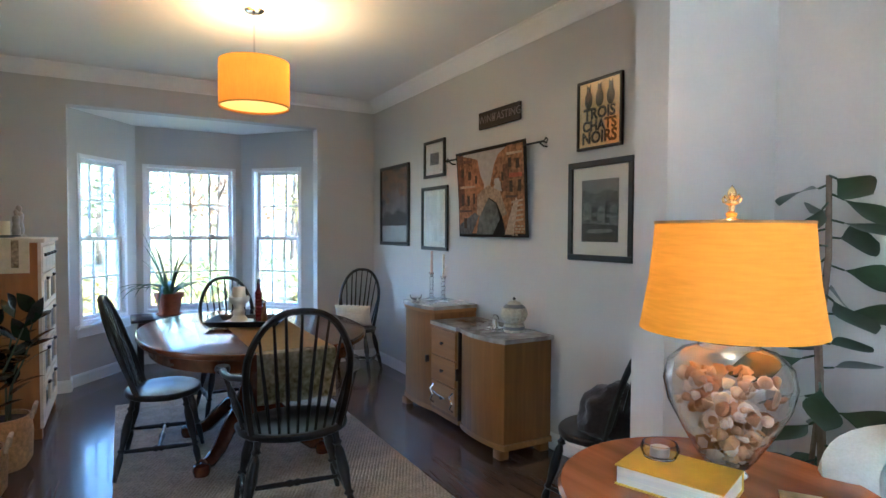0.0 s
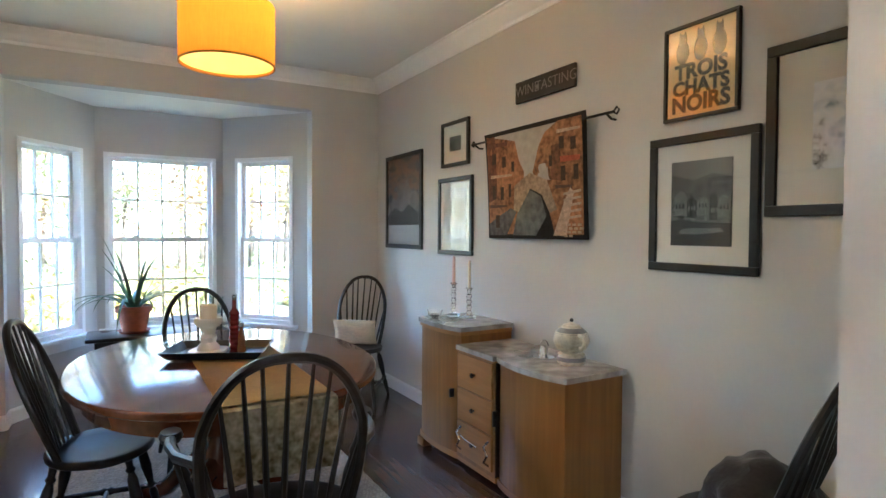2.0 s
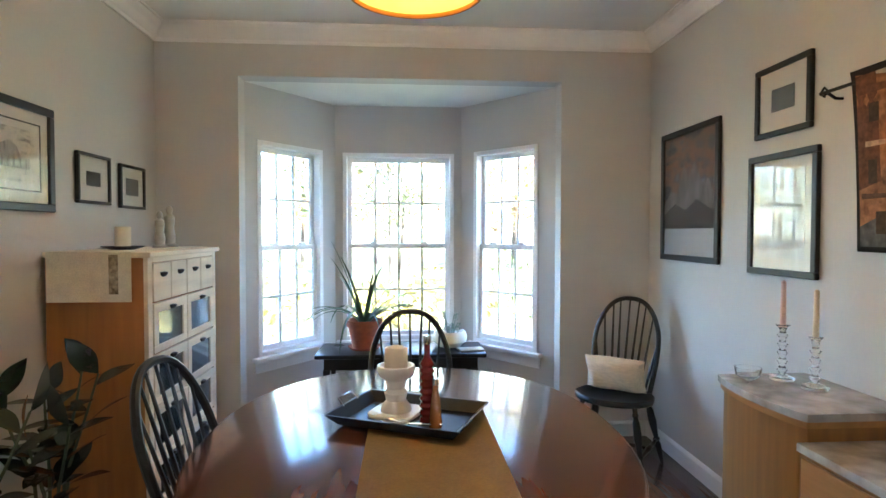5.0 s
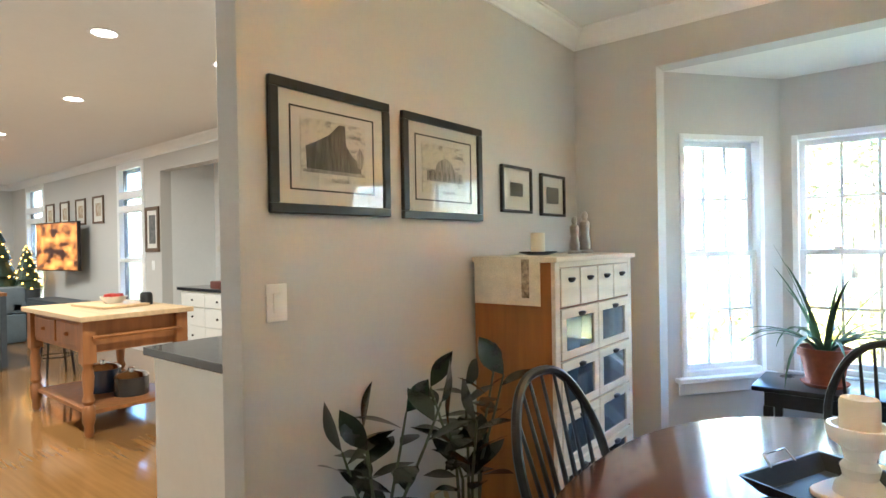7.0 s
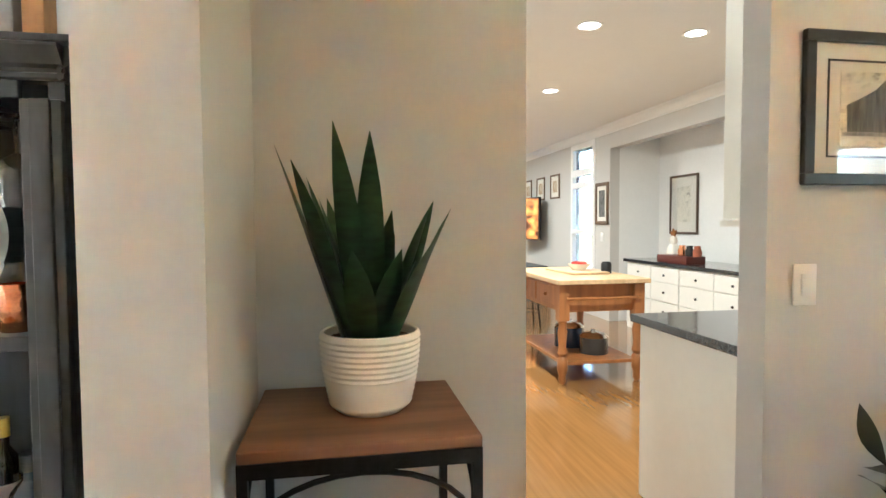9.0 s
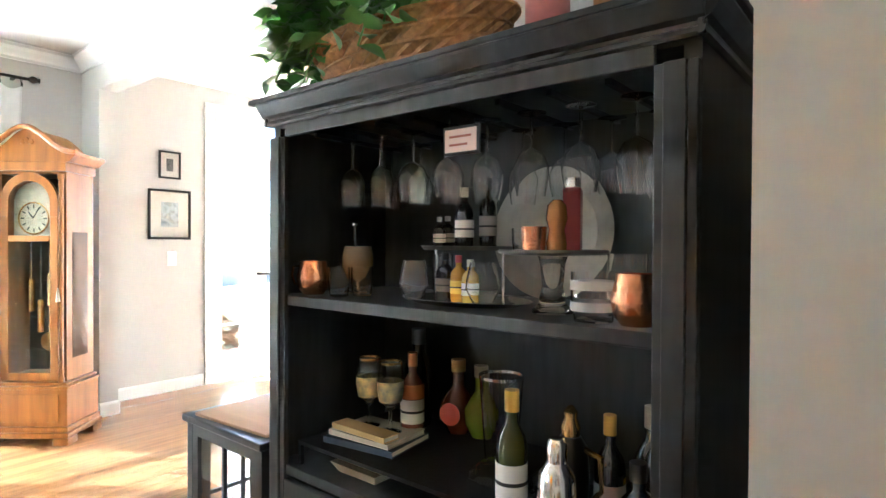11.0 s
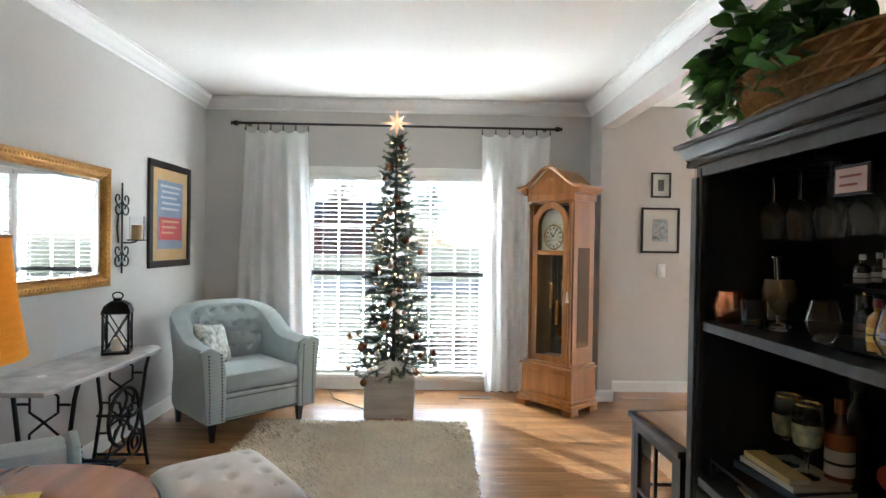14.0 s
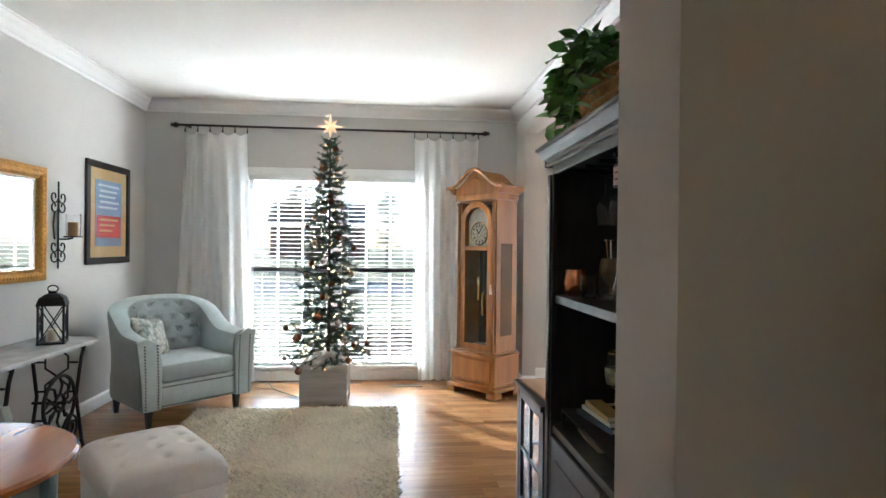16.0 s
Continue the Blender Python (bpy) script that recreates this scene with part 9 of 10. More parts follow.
part("pane", box(-6.03, -5.33, ye - 0.062, ye - 0.059, 0.9, 1.95), PANE, dl_, smooth=False).visible_shadow = False
part("pane", box(-6.2, -5.16, ye - 0.062, ye - 0.059, 2.16, 2.50), PANE, en, smooth=False).visible_shadow = False
part("door_handle", join(rod((-5.23, ye - 0.04, 1.0), (-5.23, ye + 0.02, 1.0), 0.012), rod((-5.23, ye + 0.02, 1.0), (-5.34, ye + 0.02, 1.0), 0.01)), DKMETAL, dl_)
# ---- kitchen and family room, seen through the opening ----
def drawer_unit(name, label, x0, x1, y0, y1, h, rows, m=None):
    """A cream base cabinet whose fronts face -y."""
    u = thing(name, label, "cabinet", None, "kitchen cabinets")
    part("carcass", box(x0, x1, y0, y1, 0.0, h), CREAM, u, smooth=False)
    z = h - 0.02
    for hh_ in rows:
        n = 2
        for k in range(n):
            a = x0 + 0.015 + (x1 - x0 - 0.03) * k / n + 0.005
            b = x0 + 0.015 + (x1 - x0 - 0.03) * (k + 1) / n - 0.005
            d = part("drawer", box(a, b, y0 - 0.018, y0, z - hh_ + 0.01, z, 0.004), CREAM, u, smooth=False)
            part("knob", moved(dome(0.014, 0.022, 10), Matrix.Translation(((a + b) / 2, y0 - 0.018, z - hh_ / 2)) @ pose(0, 0, 0, 90, 0, 0)), DKMETAL, d)
        z -= hh_
    return u


# counter by the opening
pc = thing("base_cabinet", "cream painted base cabinet end by the opening", "cabinet", None, "kitchen cabinets")
part("end_panel", box(-4.38, DX - 0.125, -2.22, -2.20, 0.0, 0.88, 0.003), CREAM, pc, smooth=False)
part("carcass", box(-4.38, DX - 0.125, -2.20, -0.95, 0.0, 0.88), CREAM, pc, smooth=False)
solid("granite_counter", box(-4.42, DX - 0.125, -2.255, -0.95, 0.881, 0.921, 0.005), STONE, "polished black granite counter on the base cabinet", "countertop", smooth=False)
uc = thing("wall_cabinet", "cream painted wall cabinet beside the opening", "cabinet", None, "kitchen cabinets")
part("carcass", box(-3.74, DX - 0.125, -2.24, -0.95, 1.39, 2.42, 0.003), CREAM, uc, smooth=False)
part("door_front", box(-3.758, -3.741, -2.22, -1.62, 1.40, 2.41, 0.004), CREAM, uc, smooth=False)
part("light_rail", box(-3.75, DX - 0.125, -2.245, -0.95, 1.365, 1.389), CREAM, uc, smooth=False)
part("crown", box(-3.77, DX - 0.125, -2.27, -0.95, 2.42, 2.50, 0.01), CREAM, uc, smooth=False)
# counter in the recess
for k in range(2):
    drawer_unit("drawer_cabinet", "cream drawer cabinet under the black counter", -8.75 + 1.2 * k, -7.552 + 1.2 * k, 0.06, 0.66, 0.87, (0.18, 0.23, 0.23))
solid("granite_counter", box(-8.80, -6.30, 0.02, 0.70, 0.871, 0.911, 0.005), STONE, "polished black granite counter along the recess", "countertop", smooth=False)
picture("brown framed faded print with a cream mat in the recess", pose(-8.55, 0.748, 1.62, 0, 0, 0), 0.62, 0.78, 0.03, 0.13, mat("brown_frame", (0.08, 0.045, 0.025), 0.4, grain=20, spread=0.3), MAT_BOARD, SKETCH)
fgk = thing("kitchen_figure", "white ceramic rooster figure on the counter", "figurine", pose(-8.05, 0.28, 0.9115))
fgk2 = part("body", lathe([(0, 0), (0.06, 0), (0.085, 0.08), (0.07, 0.16), (0.04, 0.21), (0.05, 0.25), (0.035, 0.30), (0, 0.32)], 18), WHITEC, fgk)
part("comb", moved(extrude_poly([(-0.03, 0), (0.03, 0), (0.06, 0.08), (0.02, 0.05), (0.0, 0.10), (-0.02, 0.05), (-0.05, 0.07)], 0, 0.02), Matrix.Translation((0, 0.01, 0.30)) @ pose(0, 0, 0, 90, 0, 0)), CLOCKW, fgk)
solid("fruit_tray", box(-0.30, 0.30, -0.12, 0.12, 0, 0.09, 0.01), mat("red_tray", (0.10, 0.02, 0.012), 0.4), "long dark red tray on the counter", "tray", m=pose(-7.75, 0.18, 0.9115))
for k in range(3):
    solid("spice_jar", lathe([(0, 0), (0.045, 0), (0.05, 0.06), (0.035, 0.09), (0.035, 0.12), (0, 0.12)], 16), (COPPER, BLACKP, TERRA)[k], "small canister on the tray", "canister", "canisters", m=pose(-7.68 + 0.14 * k, 0.16, 1.002))

# work cart
ca = thing("kitchen_cart", "turned-leg wooden work cart with a butcher-block top", "cart", pose(-6.92, -1.50, 0))
part("butcher_block", box(-0.70, 0.70, -0.42, 0.42, 0.865, 0.905, 0.006), MAPLE, ca, smooth=False)
part("apron", boxes([(-0.60, 0.60, -0.355, -0.335, 0.62, 0.865), (-0.60, 0.60, 0.335, 0.355, 0.62, 0.865), (-0.60, -0.58, -0.335, 0.335, 0.62, 0.865), (0.58, 0.60, -0.335, 0.335, 0.62, 0.865)]), CARTW, ca, smooth=False)
for k in range(2):
    d = part("drawer", box(-0.52 + 0.54 * k, -0.02 + 0.54 * k, -0.37, -0.355, 0.66, 0.83, 0.005), CARTW, ca, smooth=False)
    part("knob", moved(dome(0.018, 0.03, 10), Matrix.Translation((-0.27 + 0.54 * k, -0.37, 0.745)) @ pose(0, 0, 0, 90, 0, 0)), CARTW, d)
part("end_bar", rod((0.66, -0.33, 0.74), (0.66, 0.33, 0.74), 0.014), CARTW, ca)
for sx in (-1, 1):
    for sy in (-1, 1):
        part("leg", join(box(sx * 0.60 - 0.045, sx * 0.60 + 0.045, sy * 0.345 - 0.045, sy * 0.345 + 0.045, 0.55, 0.865), moved(lathe([(0.02, 0), (0.035, 0.03), (0.03, 0.08), (0.045, 0.12), (0.045, 0.22), (0.03, 0.24), (0.045, 0.27), (0.032, 0.32), (0.042, 0.45), (0.032, 0.52), (0.045, 0.55)], 14), Matrix.Translation((sx * 0.60, sy * 0.345, 0)))), CARTW, ca)
part("shelf", box(-0.60, 0.60, -0.345, 0.345, 0.16, 0.19, 0.004), CARTW, ca, smooth=False)
solid("bread_board", box(-0.30, 0.30, -0.19, 0.19, 0, 0.022, 0.006), MAPLE, "pale wooden cutting board on the cart", "cutting board", m=pose(-6.95, -1.45, 0.9055, 0, 0, 4))
solid("fruit_bowl", lathe([(0, 0), (0.06, 0), (0.11, 0.06), (0.105, 0.06), (0.055, 0.006), (0, 0.006)], 24), WHITEC, "white bowl on the cutting board", "bowl", m=pose(-6.95, -1.42, 0.928))
for k in range(4):
    solid("apple", lathe([(0, 0.0), (0.025, 0.004), (0.038, 0.03), (0.03, 0.062), (0.008, 0.066), (0, 0.06)], 14), mat("apple_red", (0.40, 0.04, 0.03), 0.3) if k == 0 else bpy.data.materials["apple_red"], "red apple in the white bowl", "apple", "apples", m=pose(-6.95 + 0.045 * math.cos(k * 1.57), -1.42 + 0.045 * math.sin(k * 1.57), 0.945))
solid("small_jar", lathe([(0, 0), (0.05, 0), (0.05, 0.09), (0.035, 0.11), (0, 0.11)], 16), BLACKP, "dark jar beside the fruit bowl", "jar", m=pose(-6.78, -1.22, 0.9055))
for xx, yy, rr, hh_, c_ in ((-6.62, -1.42, 0.13, 0.15, (0.03, 0.03, 0.03)), (-6.95, -1.52, 0.14, 0.19, (0.02, 0.04, 0.09))):
    pot_ = thing("stock_pot", "enamel stock pot with a lid on the cart shelf", "pot", pose(xx, yy, 0.1905), "stock pots")
    part("pot_body", lathe([(0, 0), (rr, 0), (rr, hh_), (0, hh_)], 26), mat(f"enamel_{round(c_[2]*100)}", c_, 0.2, coat=0.5), pot_)
    part("lid", lathe([(rr * 1.03, hh_), (rr * 0.8, hh_ + 0.03), (0.02, hh_ + 0.045), (0.025, hh_ + 0.07), (0, hh_ + 0.075)], 24), STEEL, pot_)

# grey console with shelves behind the cart
ks = thing("shelf_console", "blue-grey open console with wooden top", "console", pose(-10.9, -1.75, 0))
GREYB = mat("blue_grey_paint", (0.06, 0.075, 0.09), 0.5, grain=20, spread=0.15)
part("console_top", box(-0.9, 0.9, -0.30, 0.30, 0.86, 0.90, 0.004), CARTW, ks, smooth=False)
for zz in (0.06, 0.40):
    part("shelf", box(-0.86, 0.86, -0.27, 0.27, zz, zz + 0.03), GREYB, ks, smooth=False)
for sx in (-1, 1):
    part("end_frame", boxes([(sx * 0.87 - 0.03, sx * 0.87 + 0.03, -0.29, -0.23, 0, 0.86), (sx * 0.87 - 0.03, sx * 0.87 + 0.03, 0.23, 0.29, 0, 0.86)]), GREYB, ks, smooth=False)
part("back_panel", box(-0.84, 0.84, 0.25, 0.26, 0.09, 0.86), GREYB, ks, smooth=False)
solid("storage_basket", lathe([(0.20, 0), (0.24, 0.20), (0.225, 0.20), (0.19, 0.01), (0, 0.01)], 4), mat("honey_wicker", (0.48, 0.28, 0.10), 0.8, grain=50, spread=0.4, bump=0.3), "honey wicker basket on the console shelf", "basket", m=pose(-10.5, -1.62, 0.0905, 0, 0, 45), smooth=False)
for k in range(4):
    solid("glass_jar", lathe([(0, 0), (0.06, 0), (0.07, 0.08), (0.04, 0.14), (0, 0.15)], 16), GLASS, "clear glass jar on the console shelf", "jar", "console jars", m=pose(-11.2 + 0.28 * k, -1.70, 0.4305))
sf = thing("sofa", "blue-grey sofa in the family room", "sofa", pose(-12.6, -1.7, 0))
SOFA = mat("blue_grey_cloth", (0.16, 0.20, 0.23), 0.95, grain=80, spread=0.15, bump=0.2)
part("sofa_base", box(-0.45, 0.45, -1.0, 1.0, 0.0, 0.44, 0.04), SOFA, sf)
part("sofa_back", box(0.22, 0.45, -1.0, 1.0, 0.44, 0.86, 0.06), SOFA, sf)
for sy in (-1, 1):
    part("sofa_arm", box(-0.45, 0.45, sy * 0.90 - 0.11, sy * 0.90 + 0.11, 0.44, 0.64, 0.05), SOFA, sf)
    part("seat_cushion", box(-0.43, 0.21, sy * 0.40 - 0.38, sy * 0.40 + 0.38, 0.442, 0.56, 0.04), SOFA, sf)
# bar stools by the console
for yy in (-2.05, -1.25):
    so = thing("bar_stool", "dark metal bar stool", "stool", pose(-9.0, yy, 0), "bar stools")
    part("seat", lathe([(0, 0.62), (0.16, 0.62), (0.165, 0.635), (0.15, 0.65), (0, 0.65)], 20), DKWOOD, so)
    for k in range(4):
        a = 0.785 + 1.57 * k
        part("leg", rod((0.19 * math.cos(a), 0.19 * math.sin(a), 0), (0.12 * math.cos(a), 0.12 * math.sin(a), 0.62), 0.012), IRON, so)
    part("foot_ring", tube([(0.165 * math.cos(k * 0.314), 0.165 * math.sin(k * 0.314), 0.22) for k in range(20)], 0.008, 6, closed=True), IRON, so)

# television with a fire scene
tv = thing("television", "wall-hung television showing a log fire", "television", pose(-12.15, -0.29, 1.47, 0, 0, 8))
part("tv_case", box(-0.66, 0.66, 0, 0.05, -0.39, 0.39, 0.006), BLACKP, tv, smooth=False)
FIRE = bpy.data.materials.new("fire_screen")
FIRE.use_nodes = True
N_, L_ = FIRE.node_tree.nodes, FIRE.node_tree.links
ns_, rp_, tcn = N_.new("ShaderNodeTexNoise"), N_.new("ShaderNodeValToRGB"), N_.new("ShaderNodeTexCoord")
ns_.inputs["Scale"].default_value, ns_.inputs["Detail"].default_value = 4.0, 5
L_.new(tcn.outputs["Generated"], ns_.inputs["Vector"])
L_.new(ns_.outputs["Fac"], rp_.inputs[0])
rp_.color_ramp.elements[0].position, rp_.color_ramp.elements[0].color = 0.42, (0.02, 0.004, 0.002, 1)
rp_.color_ramp.elements[1].position, rp_.color_ramp.elements[1].color = 0.68, (0.9, 0.28, 0.05, 1)
L_.new(rp_.outputs[0], N_["Principled BSDF"].inputs["Emission Color"])
N_["Principled BSDF"].inputs["Emission Strength"].default_value = 0.03
N_["Principled BSDF"].inputs["Base Color"].default_value = (0.01, 0.01, 0.01, 1)
part("screen", box(-0.64, 0.64, -0.003, -0.0005, -0.37, 0.37), FIRE, tv, smooth=False)
part("wall_arm", box(-0.03, 0.03, 0.05, 0.28, -0.05, 0.05), IRON, tv, smooth=False)
mc = thing("media_cabinet", "low dark media cabinet under the television", "cabinet", pose(-12.15, -0.28, 0))
part("carcass", box(-0.8, 0.8, -0.2, 0.2, 0.0, 0.62, 0.005), GREYB, mc, smooth=False)
for k in range(2):
    part("door_front", box(-0.77 + 0.78 * k, -0.01 + 0.78 * k, -0.215, -0.2, 0.09, 0.58, 0.004), GREYB, mc, smooth=False)
amber = lb.copy()
amber.materials[0] = glow("amber_fairy_light", (1.0, 0.42, 0.06), 0.12)
for x_, s_, y_ in ((-13.6, 1.0, -0.72), (-13.4, 0.7, -0.36)):
    mt_ = thing("small_christmas_tree", "small lit Christmas tree in the family room", "christmas tree", pose(x_, y_, 0.0), "small trees")
    part("stand", lathe([(0, 0), (0.2, 0), (0.18, 0.75), (0, 0.75)], 16), GREYB, mt_)
    part("foliage", lathe([(r_ * s_, 0.751 + z_ * s_) for r_, z_ in ((0.05, 0), (0.34, 0.02), (0.2, 0.22), (0.28, 0.24), (0.15, 0.5), (0.2, 0.52), (0.08, 0.8), (0.12, 0.82), (0, 1.1))], 18), NEEDLE, mt_, smooth=False)
    for k in range(40):
        f = k / 40
        a = k * 2.4
        o = new("fairy_light", amber)
        o.parent = mt_
        o.scale = (2.2, 2.2, 2.2)
        o.location = ((0.34 - 0.32 * f) * s_ * math.cos(a), (0.34 - 0.32 * f) * s_ * math.sin(a), 0.77 + 1.05 * f * s_)
for k in range(3):
    sh_ = thing("wall_shelf", "floating white wall shelf with small vases", "shelf", pose(KX + 0.002, -1.55, 1.10 + 0.42 * k), "wall shelves")
    part("board", box(0, 0.24, -0.7, 0.7, 0, 0.03), TRIM, sh_, smooth=False)
    for j in range(3):
        solid("vase", lathe([(0, 0), (0.05, 0), (0.07, 0.09), (0.035, 0.16), (0.045, 0.2), (0, 0.2)], 14), (WHITEC, GLASS, GREYB)[(j + k) % 3], "small vase on the wall shelf", "vase", "shelf vases", m=pose(KX + 0.12, -2.0 + 0.42 * j, 1.131 + 0.42 * k))
# family-room windows: a tall sash, a small light and a transom
for n_, (x0, x1) in enumerate(((-10.5, -9.62), (-14.75, -13.7))):
    w = tagged(new(f"window_{n_ + 5}"), "tall white family-room window with transom", "window", kind="structure")
    rows2 = [(x0, x0 + 0.08, -0.012, 0.11, 0.45, 2.62), (x1 - 0.08, x1, -0.012, 0.11, 0.45, 2.62)]
    for z0, z1 in ((0.45, 0.53), (1.22, 1.27), (1.93, 2.02), (2.12, 2.22), (2.54, 2.62)):
        rows2.append((x0 + 0.08, x1 - 0.08, -0.012, 0.11, z0, z1))
    part("window_frame", boxes(rows2), TRIM, w, smooth=False)
    part("pane", box(x0 + 0.08, x1 - 0.08, 0.05, 0.053, 0.53, 2.54), PANE, w, smooth=False).visible_shadow = False
for k in range(4):
    picture("small framed botanical print on the family-room wall", pose(-13.35 + 0.72 * k, -0.002, 2.02, 0, 0, 0), 0.42, 0.42, 0.03, 0.08, mat("brown_wood_frame", (0.12, 0.07, 0.035), 0.5) if k == 0 else bpy.data.materials["brown_wood_frame"], MAT_BOARD, art("botanical", (1, 1, 1), [(0.3, 0.12, 0.06), (0.5, 0.42, 0.3), (0.68, 0.63, 0.52)], 20) if k == 0 else bpy.data.materials["botanical"], glass=False)
picture("dark framed print beside the recess", pose(-9.38, -0.002, 1.66, 0, 0, 0), 0.40, 0.60, 0.05, 0.06, bpy.data.materials["brown_wood_frame"], MAT_BOARD, GREY, glass=False)
plate("white light switch on the family-room wall", pose(-9.38, -0.002, 1.18))
# ceiling fan
cf = thing("ceiling_fan", "bronze ceiling fan with a lit amber bowl", "ceiling fan", pose(-11.2, -2.55, 0))
part("down_rod", rod((0, 0, 2.45), (0, 0, H), 0.02), DKMETAL, cf)
part("motor", lathe([(0, 2.33), (0.09, 2.33), (0.12, 2.38), (0.10, 2.45), (0.04, 2.47), (0, 2.47)], 20), DKMETAL, cf)
for k in range(5):
    part("blade", moved(box(0.12, 0.62, -0.06, 0.06, 2.40, 2.41, 0.003), pose(0, 0, 0, 6, 0, 72 * k)), DKWOOD, cf, smooth=False)
part("light_bowl", lathe([(0, 2.22), (0.06, 2.23), (0.11, 2.29), (0.11, 2.33), (0, 2.33)], 20), glow("amber_bowl", (1.0, 0.55, 0.2), 0.11), cf)
# recessed ceiling lights
CANL = glow("recessed_lamp", (1.0, 0.86, 0.66), 0.22)
cans = [(-4.48, -2.0), (-5.48, -2.0), (-7.34, -1.57), (-5.5, -1.18), (-4.45, -3.15), (-5.8, -3.1), (-7.4, -3.0), (-9.6, -1.6), (-9.6, -3.0)]
for x_, y_ in cans:
    cl = thing("recessed_light", "lit round recessed ceiling light with white trim", "ceiling light", pose(x_, y_, 0), "recessed lights")
    part("trim_ring", lathe([(0.085, H - 0.0005), (0.095, H - 0.004), (0.09, H - 0.008), (0.07, H - 0.006), (0.07, H - 0.0005)], 28, cap=False), TRIM, cl)
    part("lens", lathe([(0, H - 0.004), (0.07, H - 0.004), (0.07, H - 0.001), (0, H - 0.001)], 24), CANL, cl)
# Fill lamps added between the fittings above; no lamp hangs at these spots.
for k, (x_, y_) in enumerate(((-4.9, -2.3), (-7.4, -2.2), (-10.5, -2.2), (-13.5, -2.2))):
    d = bpy.data.lights.new("light_kitchen", "AREA")
    d.shape, d.size, d.energy, d.color = "DISK", 0.14, 0.72, (1.0, 0.90, 0.74)
    o = new("light_kitchen", d)
    o.matrix_world = pose(x_, y_, H - 0.012)

# ---- outdoors ----
BARK = mat("outdoor_bark", (0.10, 0.075, 0.055), 0.9, grain=6, spread=0.4, bump=0.4)
LEAFC = [mat(f"autumn_leaves_{n_}", c_, 0.8, grain=3, spread=0.4) for n_, c_ in (("gold", (0.30, 0.22, 0.05)), ("green", (0.15, 0.17, 0.06)), ("olive", (0.22, 0.20, 0.08)), ("russet", (0.26, 0.13, 0.05)))]


def tree(x, y, h, r, seed, lm, z0=-0.6, leaves=2600):
    t = thing("garden_tree", "autumn tree with thin trunk and sparse leaves", "tree", pose(x, y, z0), "garden trees")
    rr = random.Random(seed)
    bms = [tube([(0, 0, 0), (rr.uniform(-.1, .1), rr.uniform(-.1, .1), h * 0.4), (rr.uniform(-.3, .3), rr.uniform(-.3, .3), h * 0.95)], 0.11 * h / 7, 8, taper=0.02)]
    ends = []
    for k in range(16):
        a, zz = k * 2.4, h * (0.22 + 0.7 * k / 16)
        L2 = r * rr.uniform(0.6, 1.05) * (1.1 - 0.5 * k / 16)
        e = Vector((L2 * math.cos(a), L2 * math.sin(a), zz + L2 * 0.35))
        bms.append(tube([(0, 0, zz), tuple(e * 0.5 + Vector((0, 0, zz * 0.5 + 0.1))), tuple(e)], 0.035 * h / 7, 5, taper=0.008))
        ends.append((Vector((0, 0, zz)), e))
    part("trunk", join(*bms), BARK, t)
    g = np.random.default_rng(seed)
    pick = g.integers(0, len(ends), leaves)
    s = g.uniform(0.25, 1.08, leaves)[:, None]
    A = np.array([list(e[0]) for e in ends])[pick]
    B = np.array([list(e[1]) for e in ends])[pick]
    c = A + (B - A) * s + g.normal(0, 0.17 * r, (leaves, 3))
    n1 = g.normal(0, 1, (leaves, 3))
    n1 /= np.linalg.norm(n1, axis=1)[:, None]
    n2 = np.cross(n1, g.normal(0, 1, (leaves, 3)))
    n2 /= np.linalg.norm(n2, axis=1)[:, None]
    sz = g.uniform(0.05, 0.11, leaves)[:, None]
    V = np.stack([c - n1 * sz, c + n2 * sz * 0.6, c + n1 * sz, c - n2 * sz * 0.6], 1).reshape(-1, 3)
    me = bpy.data.meshes.new("crown")
    me.from_pydata(V.tolist(), [], np.arange(4 * leaves).reshape(-1, 4).tolist())
    me.materials.append(lm)
    o = new("crown", me)
    o.parent = t
    tagged(o, kind="stuff")
    return t


rt_ = random.Random(21)
spots = [(-7.5, 12.5), (-4.4, 15.5), (-2.2, 19.0), (0.4, 14.0), (3.6, 17.0), (6.6, 14.5), (-10.5, 17.0), (-5.6, 23.0), (2.0, 24.0), (9.5, 20.0), (-13.5, 14.0)]
for k, (x_, y_) in enumerate(spots):
    tree(x_, y_, rt_.uniform(6.5, 10.5), rt_.uniform(1.7, 2.6), 100 + k, LEAFC[k % 4], leaves=2600)


def shrubs(name, label, x0, x1, y0, y1, n, seed, lm, h0, h1):
    g = np.random.default_rng(seed)
    cx, cy = g.uniform(x0, x1, n), g.uniform(y0, y1, n)
    per = 260
    c = np.repeat(np.stack([cx, cy, np.full(n, -0.6)], 1), per, 0)
    R = np.repeat(g.uniform(h0, h1, n), per)[:, None]
    d = g.normal(0, 1, (n * per, 3))
    d /= np.linalg.norm(d, axis=1)[:, None]
    d[:, 2] = np.abs(d[:, 2])
    c = c + d * R * g.uniform(0.5, 1.0, (n * per, 1)) ** 0.5
    n1 = g.normal(0, 1, c.shape)
    n1 /= np.linalg.norm(n1, axis=1)[:, None]
    n2 = np.cross(n1, d)
    s = g.uniform(0.05, 0.10, (len(c), 1))
    V = np.stack([c - n1 * s, c + n2 * s * 0.7, c + n1 * s, c - n2 * s * 0.7], 1).reshape(-1, 3)
    me = bpy.data.meshes.new(name)
    me.from_pydata(V.tolist(), [], np.arange(4 * len(c)).reshape(-1, 4).tolist())
    me.materials.append(lm)
    return tagged(new(name, me), label, "shrubs", kind="stuff")


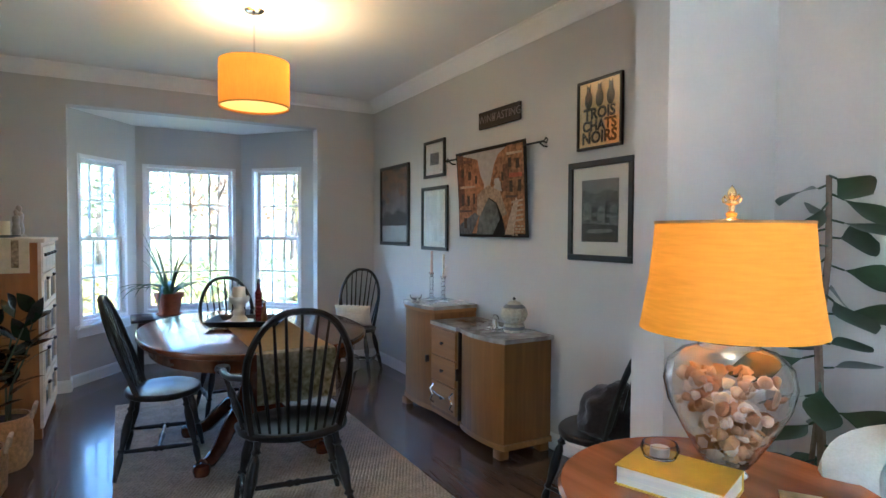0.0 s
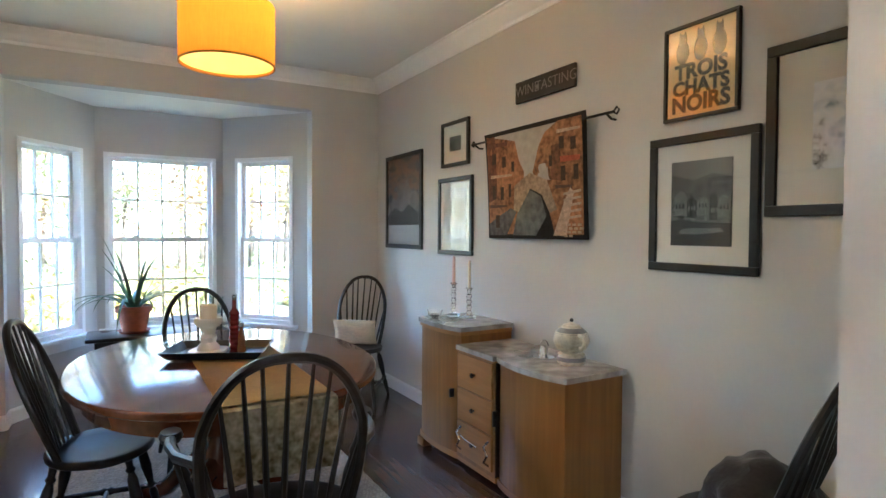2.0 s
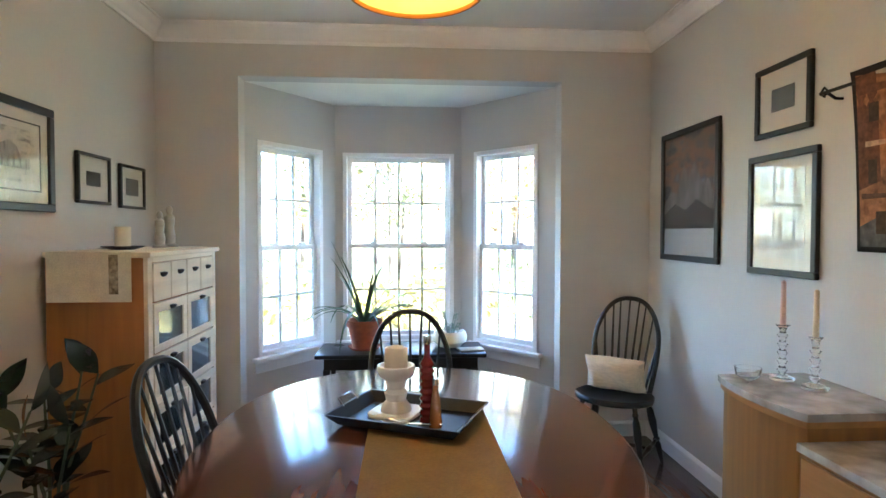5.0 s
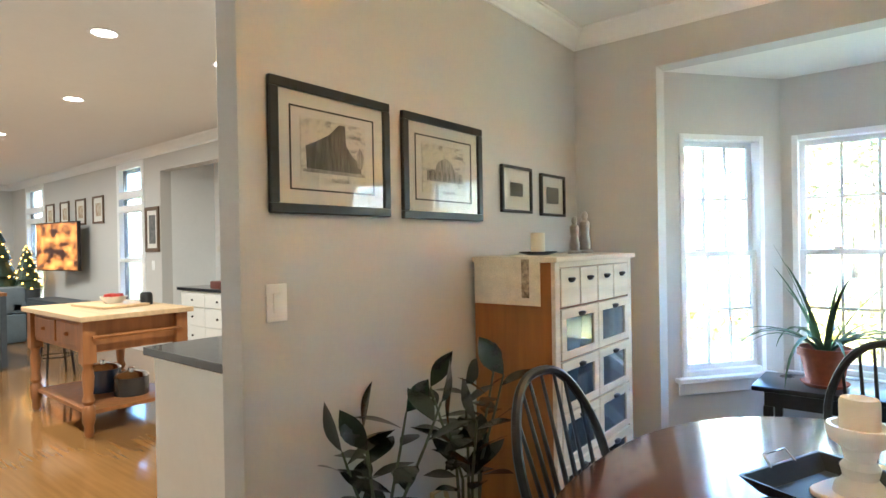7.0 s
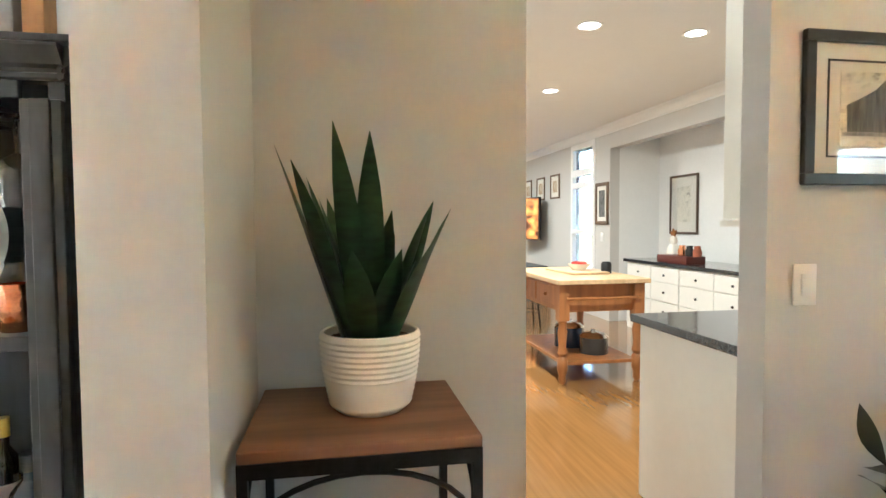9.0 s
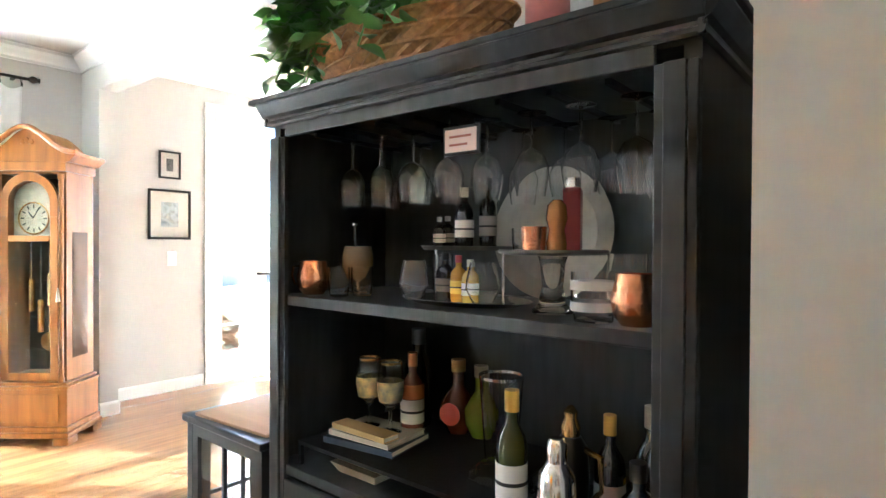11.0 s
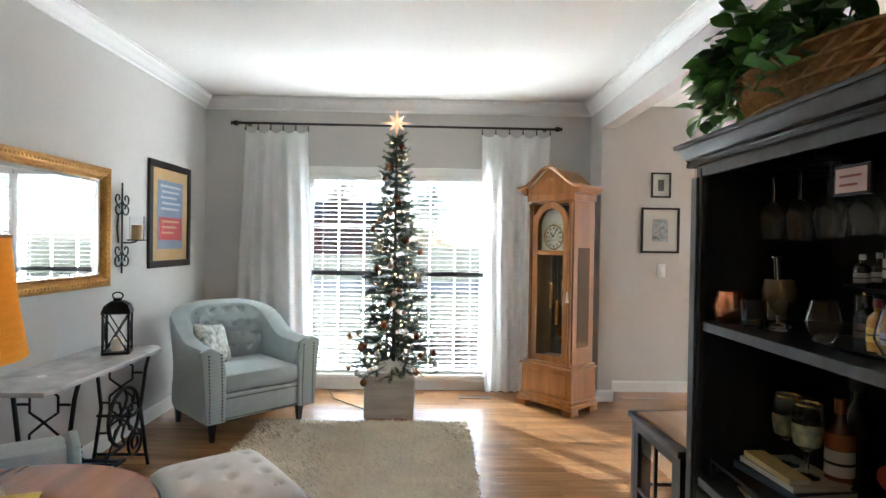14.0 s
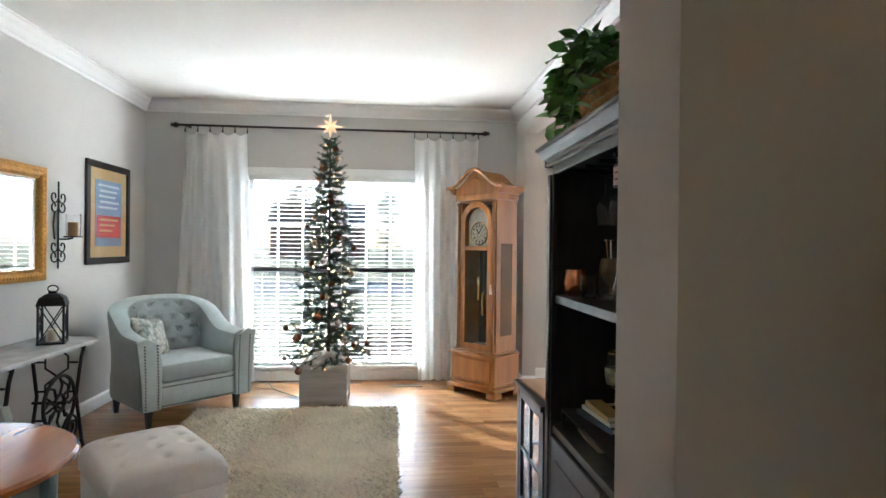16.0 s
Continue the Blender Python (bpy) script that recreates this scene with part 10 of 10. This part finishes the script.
for k in range(30):
    tree(-26 + 1.75 * k + rt_.uniform(-0.7, 0.7), rt_.uniform(19, 33), rt_.uniform(8, 13), rt_.uniform(2.2, 3.2), 160 + k, LEAFC[(k * 3 + k // 4) % 4], leaves=2600)
shrubs("shrubs_gold", "golden autumn undergrowth behind the house", -12, 10, 6.0, 14, 46, 5, LEAFC[0], 0.5, 1.3)
shrubs("shrubs_green", "green shrubs behind the house", -12, 10, 7.0, 15, 40, 6, LEAFC[1], 0.5, 1.5)
shrubs("far_woods", "far belt of autumn woods", -45, 40, 28, 44, 110, 7, LEAFC[2], 1.5, 4.0)
shrubs("front_hedge", "low shrubs in the front garden", -9, 6, -13.5, -12.5, 16, 8, LEAFC[3], 0.35, 0.6)
for k, (x_, y_) in enumerate(((-8.5, -36), (-2.0, -44), (3.5, -39), (9, -48), (-13, -42))):
    tree(x_, y_, rt_.uniform(6, 9), rt_.uniform(1.6, 2.4), 300 + k, LEAFC[(k + 1) % 4])
struct("road", box(-200, 200, -33, -26, -0.6, -0.585), mat("asphalt", (0.06, 0.06, 0.06), 0.9, grain=8, spread=0.3), "asphalt street in front of the house", "road")
nh = thing("neighbour_house", "brick house across the street with pale trim", "house", pose(9, -95, -0.6))
BRICK = mat("red_brick", (0.26, 0.10, 0.07), 0.85, grain=12, spread=0.4, stretch=(1, 1, 3))
part("house_wall", box(-7, 7, -4, 4, 0, 5.4), BRICK, nh, smooth=False)
part("roof", moved(extrude_poly([(-4.6, 0), (4.6, 0), (0, 3.2)], -7.4, 7.4), Matrix.Translation((0, 0, 5.4)) @ pose(0, 0, 0, 90, 0, 90)), mat("roof_shingle", (0.09, 0.08, 0.075), 0.9, grain=6, spread=0.3), nh, smooth=False)
for k in range(4):
    for zz in (0.9, 3.4):
        wd = part("house_window", box(-5.6 + 3.2 * k, -4.4 + 3.2 * k, 4.0, 4.06, zz, zz + 1.5), TRIM, nh, smooth=False)
        part("pane", box(-5.5 + 3.2 * k, -4.5 + 3.2 * k, 4.06, 4.08, zz + 0.1, zz + 1.4), PANEG, wd, smooth=False)
struct("porch_slab", box(-7.0, -4.2, LY0 - 1.9, LY0 - 0.14, -0.6, -0.10), mat("brick_porch", (0.30, 0.13, 0.09), 0.85, grain=14, spread=0.35), "brick front porch slab", "porch")

# ---- floor planks: separate boards on the sub-floor, the rest joined ----
def plank_mesh(name, w, length, material):
    bm = bmesh.new()
    x, y, c = w / 2 - 0.0002, length / 2 - 0.0002, 0.0005
    low = [bm.verts.new((sx * x, sy * y, -0.0065)) for sx, sy in ((-1, -1), (1, -1), (1, 1), (-1, 1))]
    mid = [bm.verts.new((sx * x, sy * y, -c)) for sx, sy in ((-1, -1), (1, -1), (1, 1), (-1, 1))]
    top = [bm.verts.new((sx * (x - c), sy * (y - c), 0)) for sx, sy in ((-1, -1), (1, -1), (1, 1), (-1, 1))]
    for a, b in ((low, mid), (mid, top)):
        for i in range(4):
            bm.faces.new((a[i], a[(i + 1) % 4], b[(i + 1) % 4], b[i]))
    bm.faces.new(top)
    me = bpy.data.meshes.new(name)
    bm.to_mesh(me)
    bm.free()
    me.materials.append(material)
    return me


def lay_planks(name, x0, x1, y0, y1, w, length, near, material, seed, along_x=False, joined=None):
    """Boards along y (or x, with the first two pairs of bounds swapped) between the given bounds; those inside near (x0, x1, y0, y1) stay single."""
    rnd = random.Random(seed)
    floor = bpy.data.objects[name]
    shared = {}
    verts, faces, count = [], [], 0
    n = int((x1 - x0) / w)
    w = (x1 - x0) / n
    for i in range(n):
        cx = x0 + (i + 0.5) * w
        y = y0
        first = round(rnd.uniform(0.3, 1.0) * length, 1)
        while y < y1 - 0.001:
            step = first if y == y0 else length
            if y + step > y1 - 0.15:
                step = y1 - y
            cy = y + step / 2
            if near[0] < cx < near[1] and near[2] < cy < near[3] and count < 290:
                key = round(step, 3)
                if key not in shared:
                    shared[key] = plank_mesh("plank", w, step, material)
                ob = new("plank", shared[key])
                ob.location = (cy, cx, 0) if along_x else (cx, cy, 0)
                ob.rotation_euler = (0, 0, math.pi / 2 if along_x else 0)
                ob.parent = floor
                tagged(ob)
                count += 1
            else:
                k = len(verts)
                hx, hy, c = w / 2 - 0.0002, step / 2 - 0.0002, 0.0005
                for rx, ry, z in ((hx, hy, -0.0065), (hx - c, hy - c, 0)):
                    verts.extend([(cx - rx, cy - ry, z), (cx + rx, cy - ry, z), (cx + rx, cy + ry, z), (cx - rx, cy + ry, z)])
                faces.append((k + 4, k + 5, k + 6, k + 7))
                for q in range(4):
                    faces.append((k + q, k + (q + 1) % 4, k + 4 + (q + 1) % 4, k + 4 + q))
            y += step
    if along_x:
        verts = [(b, a, c) for a, b, c in verts]
        faces = [f[::-1] for f in faces]
    if verts:
        me = bpy.data.meshes.new("plank_field")
        me.from_pydata(verts, [], faces)
        me.materials.append(joined or material)
        ob = new("plank_field", me)
        ob.parent = floor
        tagged(ob, kind="stuff")


lay_planks("floor_living", LY0, -4.1, FX, 0, 0.083, 1.1, (LY0, -5.0, -3.6, 0), OAKX, 3, True, OAK)
lay_planks("floor_dining", DX, 0, -4.1, 0.9, 0.125, 1.2, (DX, 0, -4.1, 0.9), BROWN, 4)
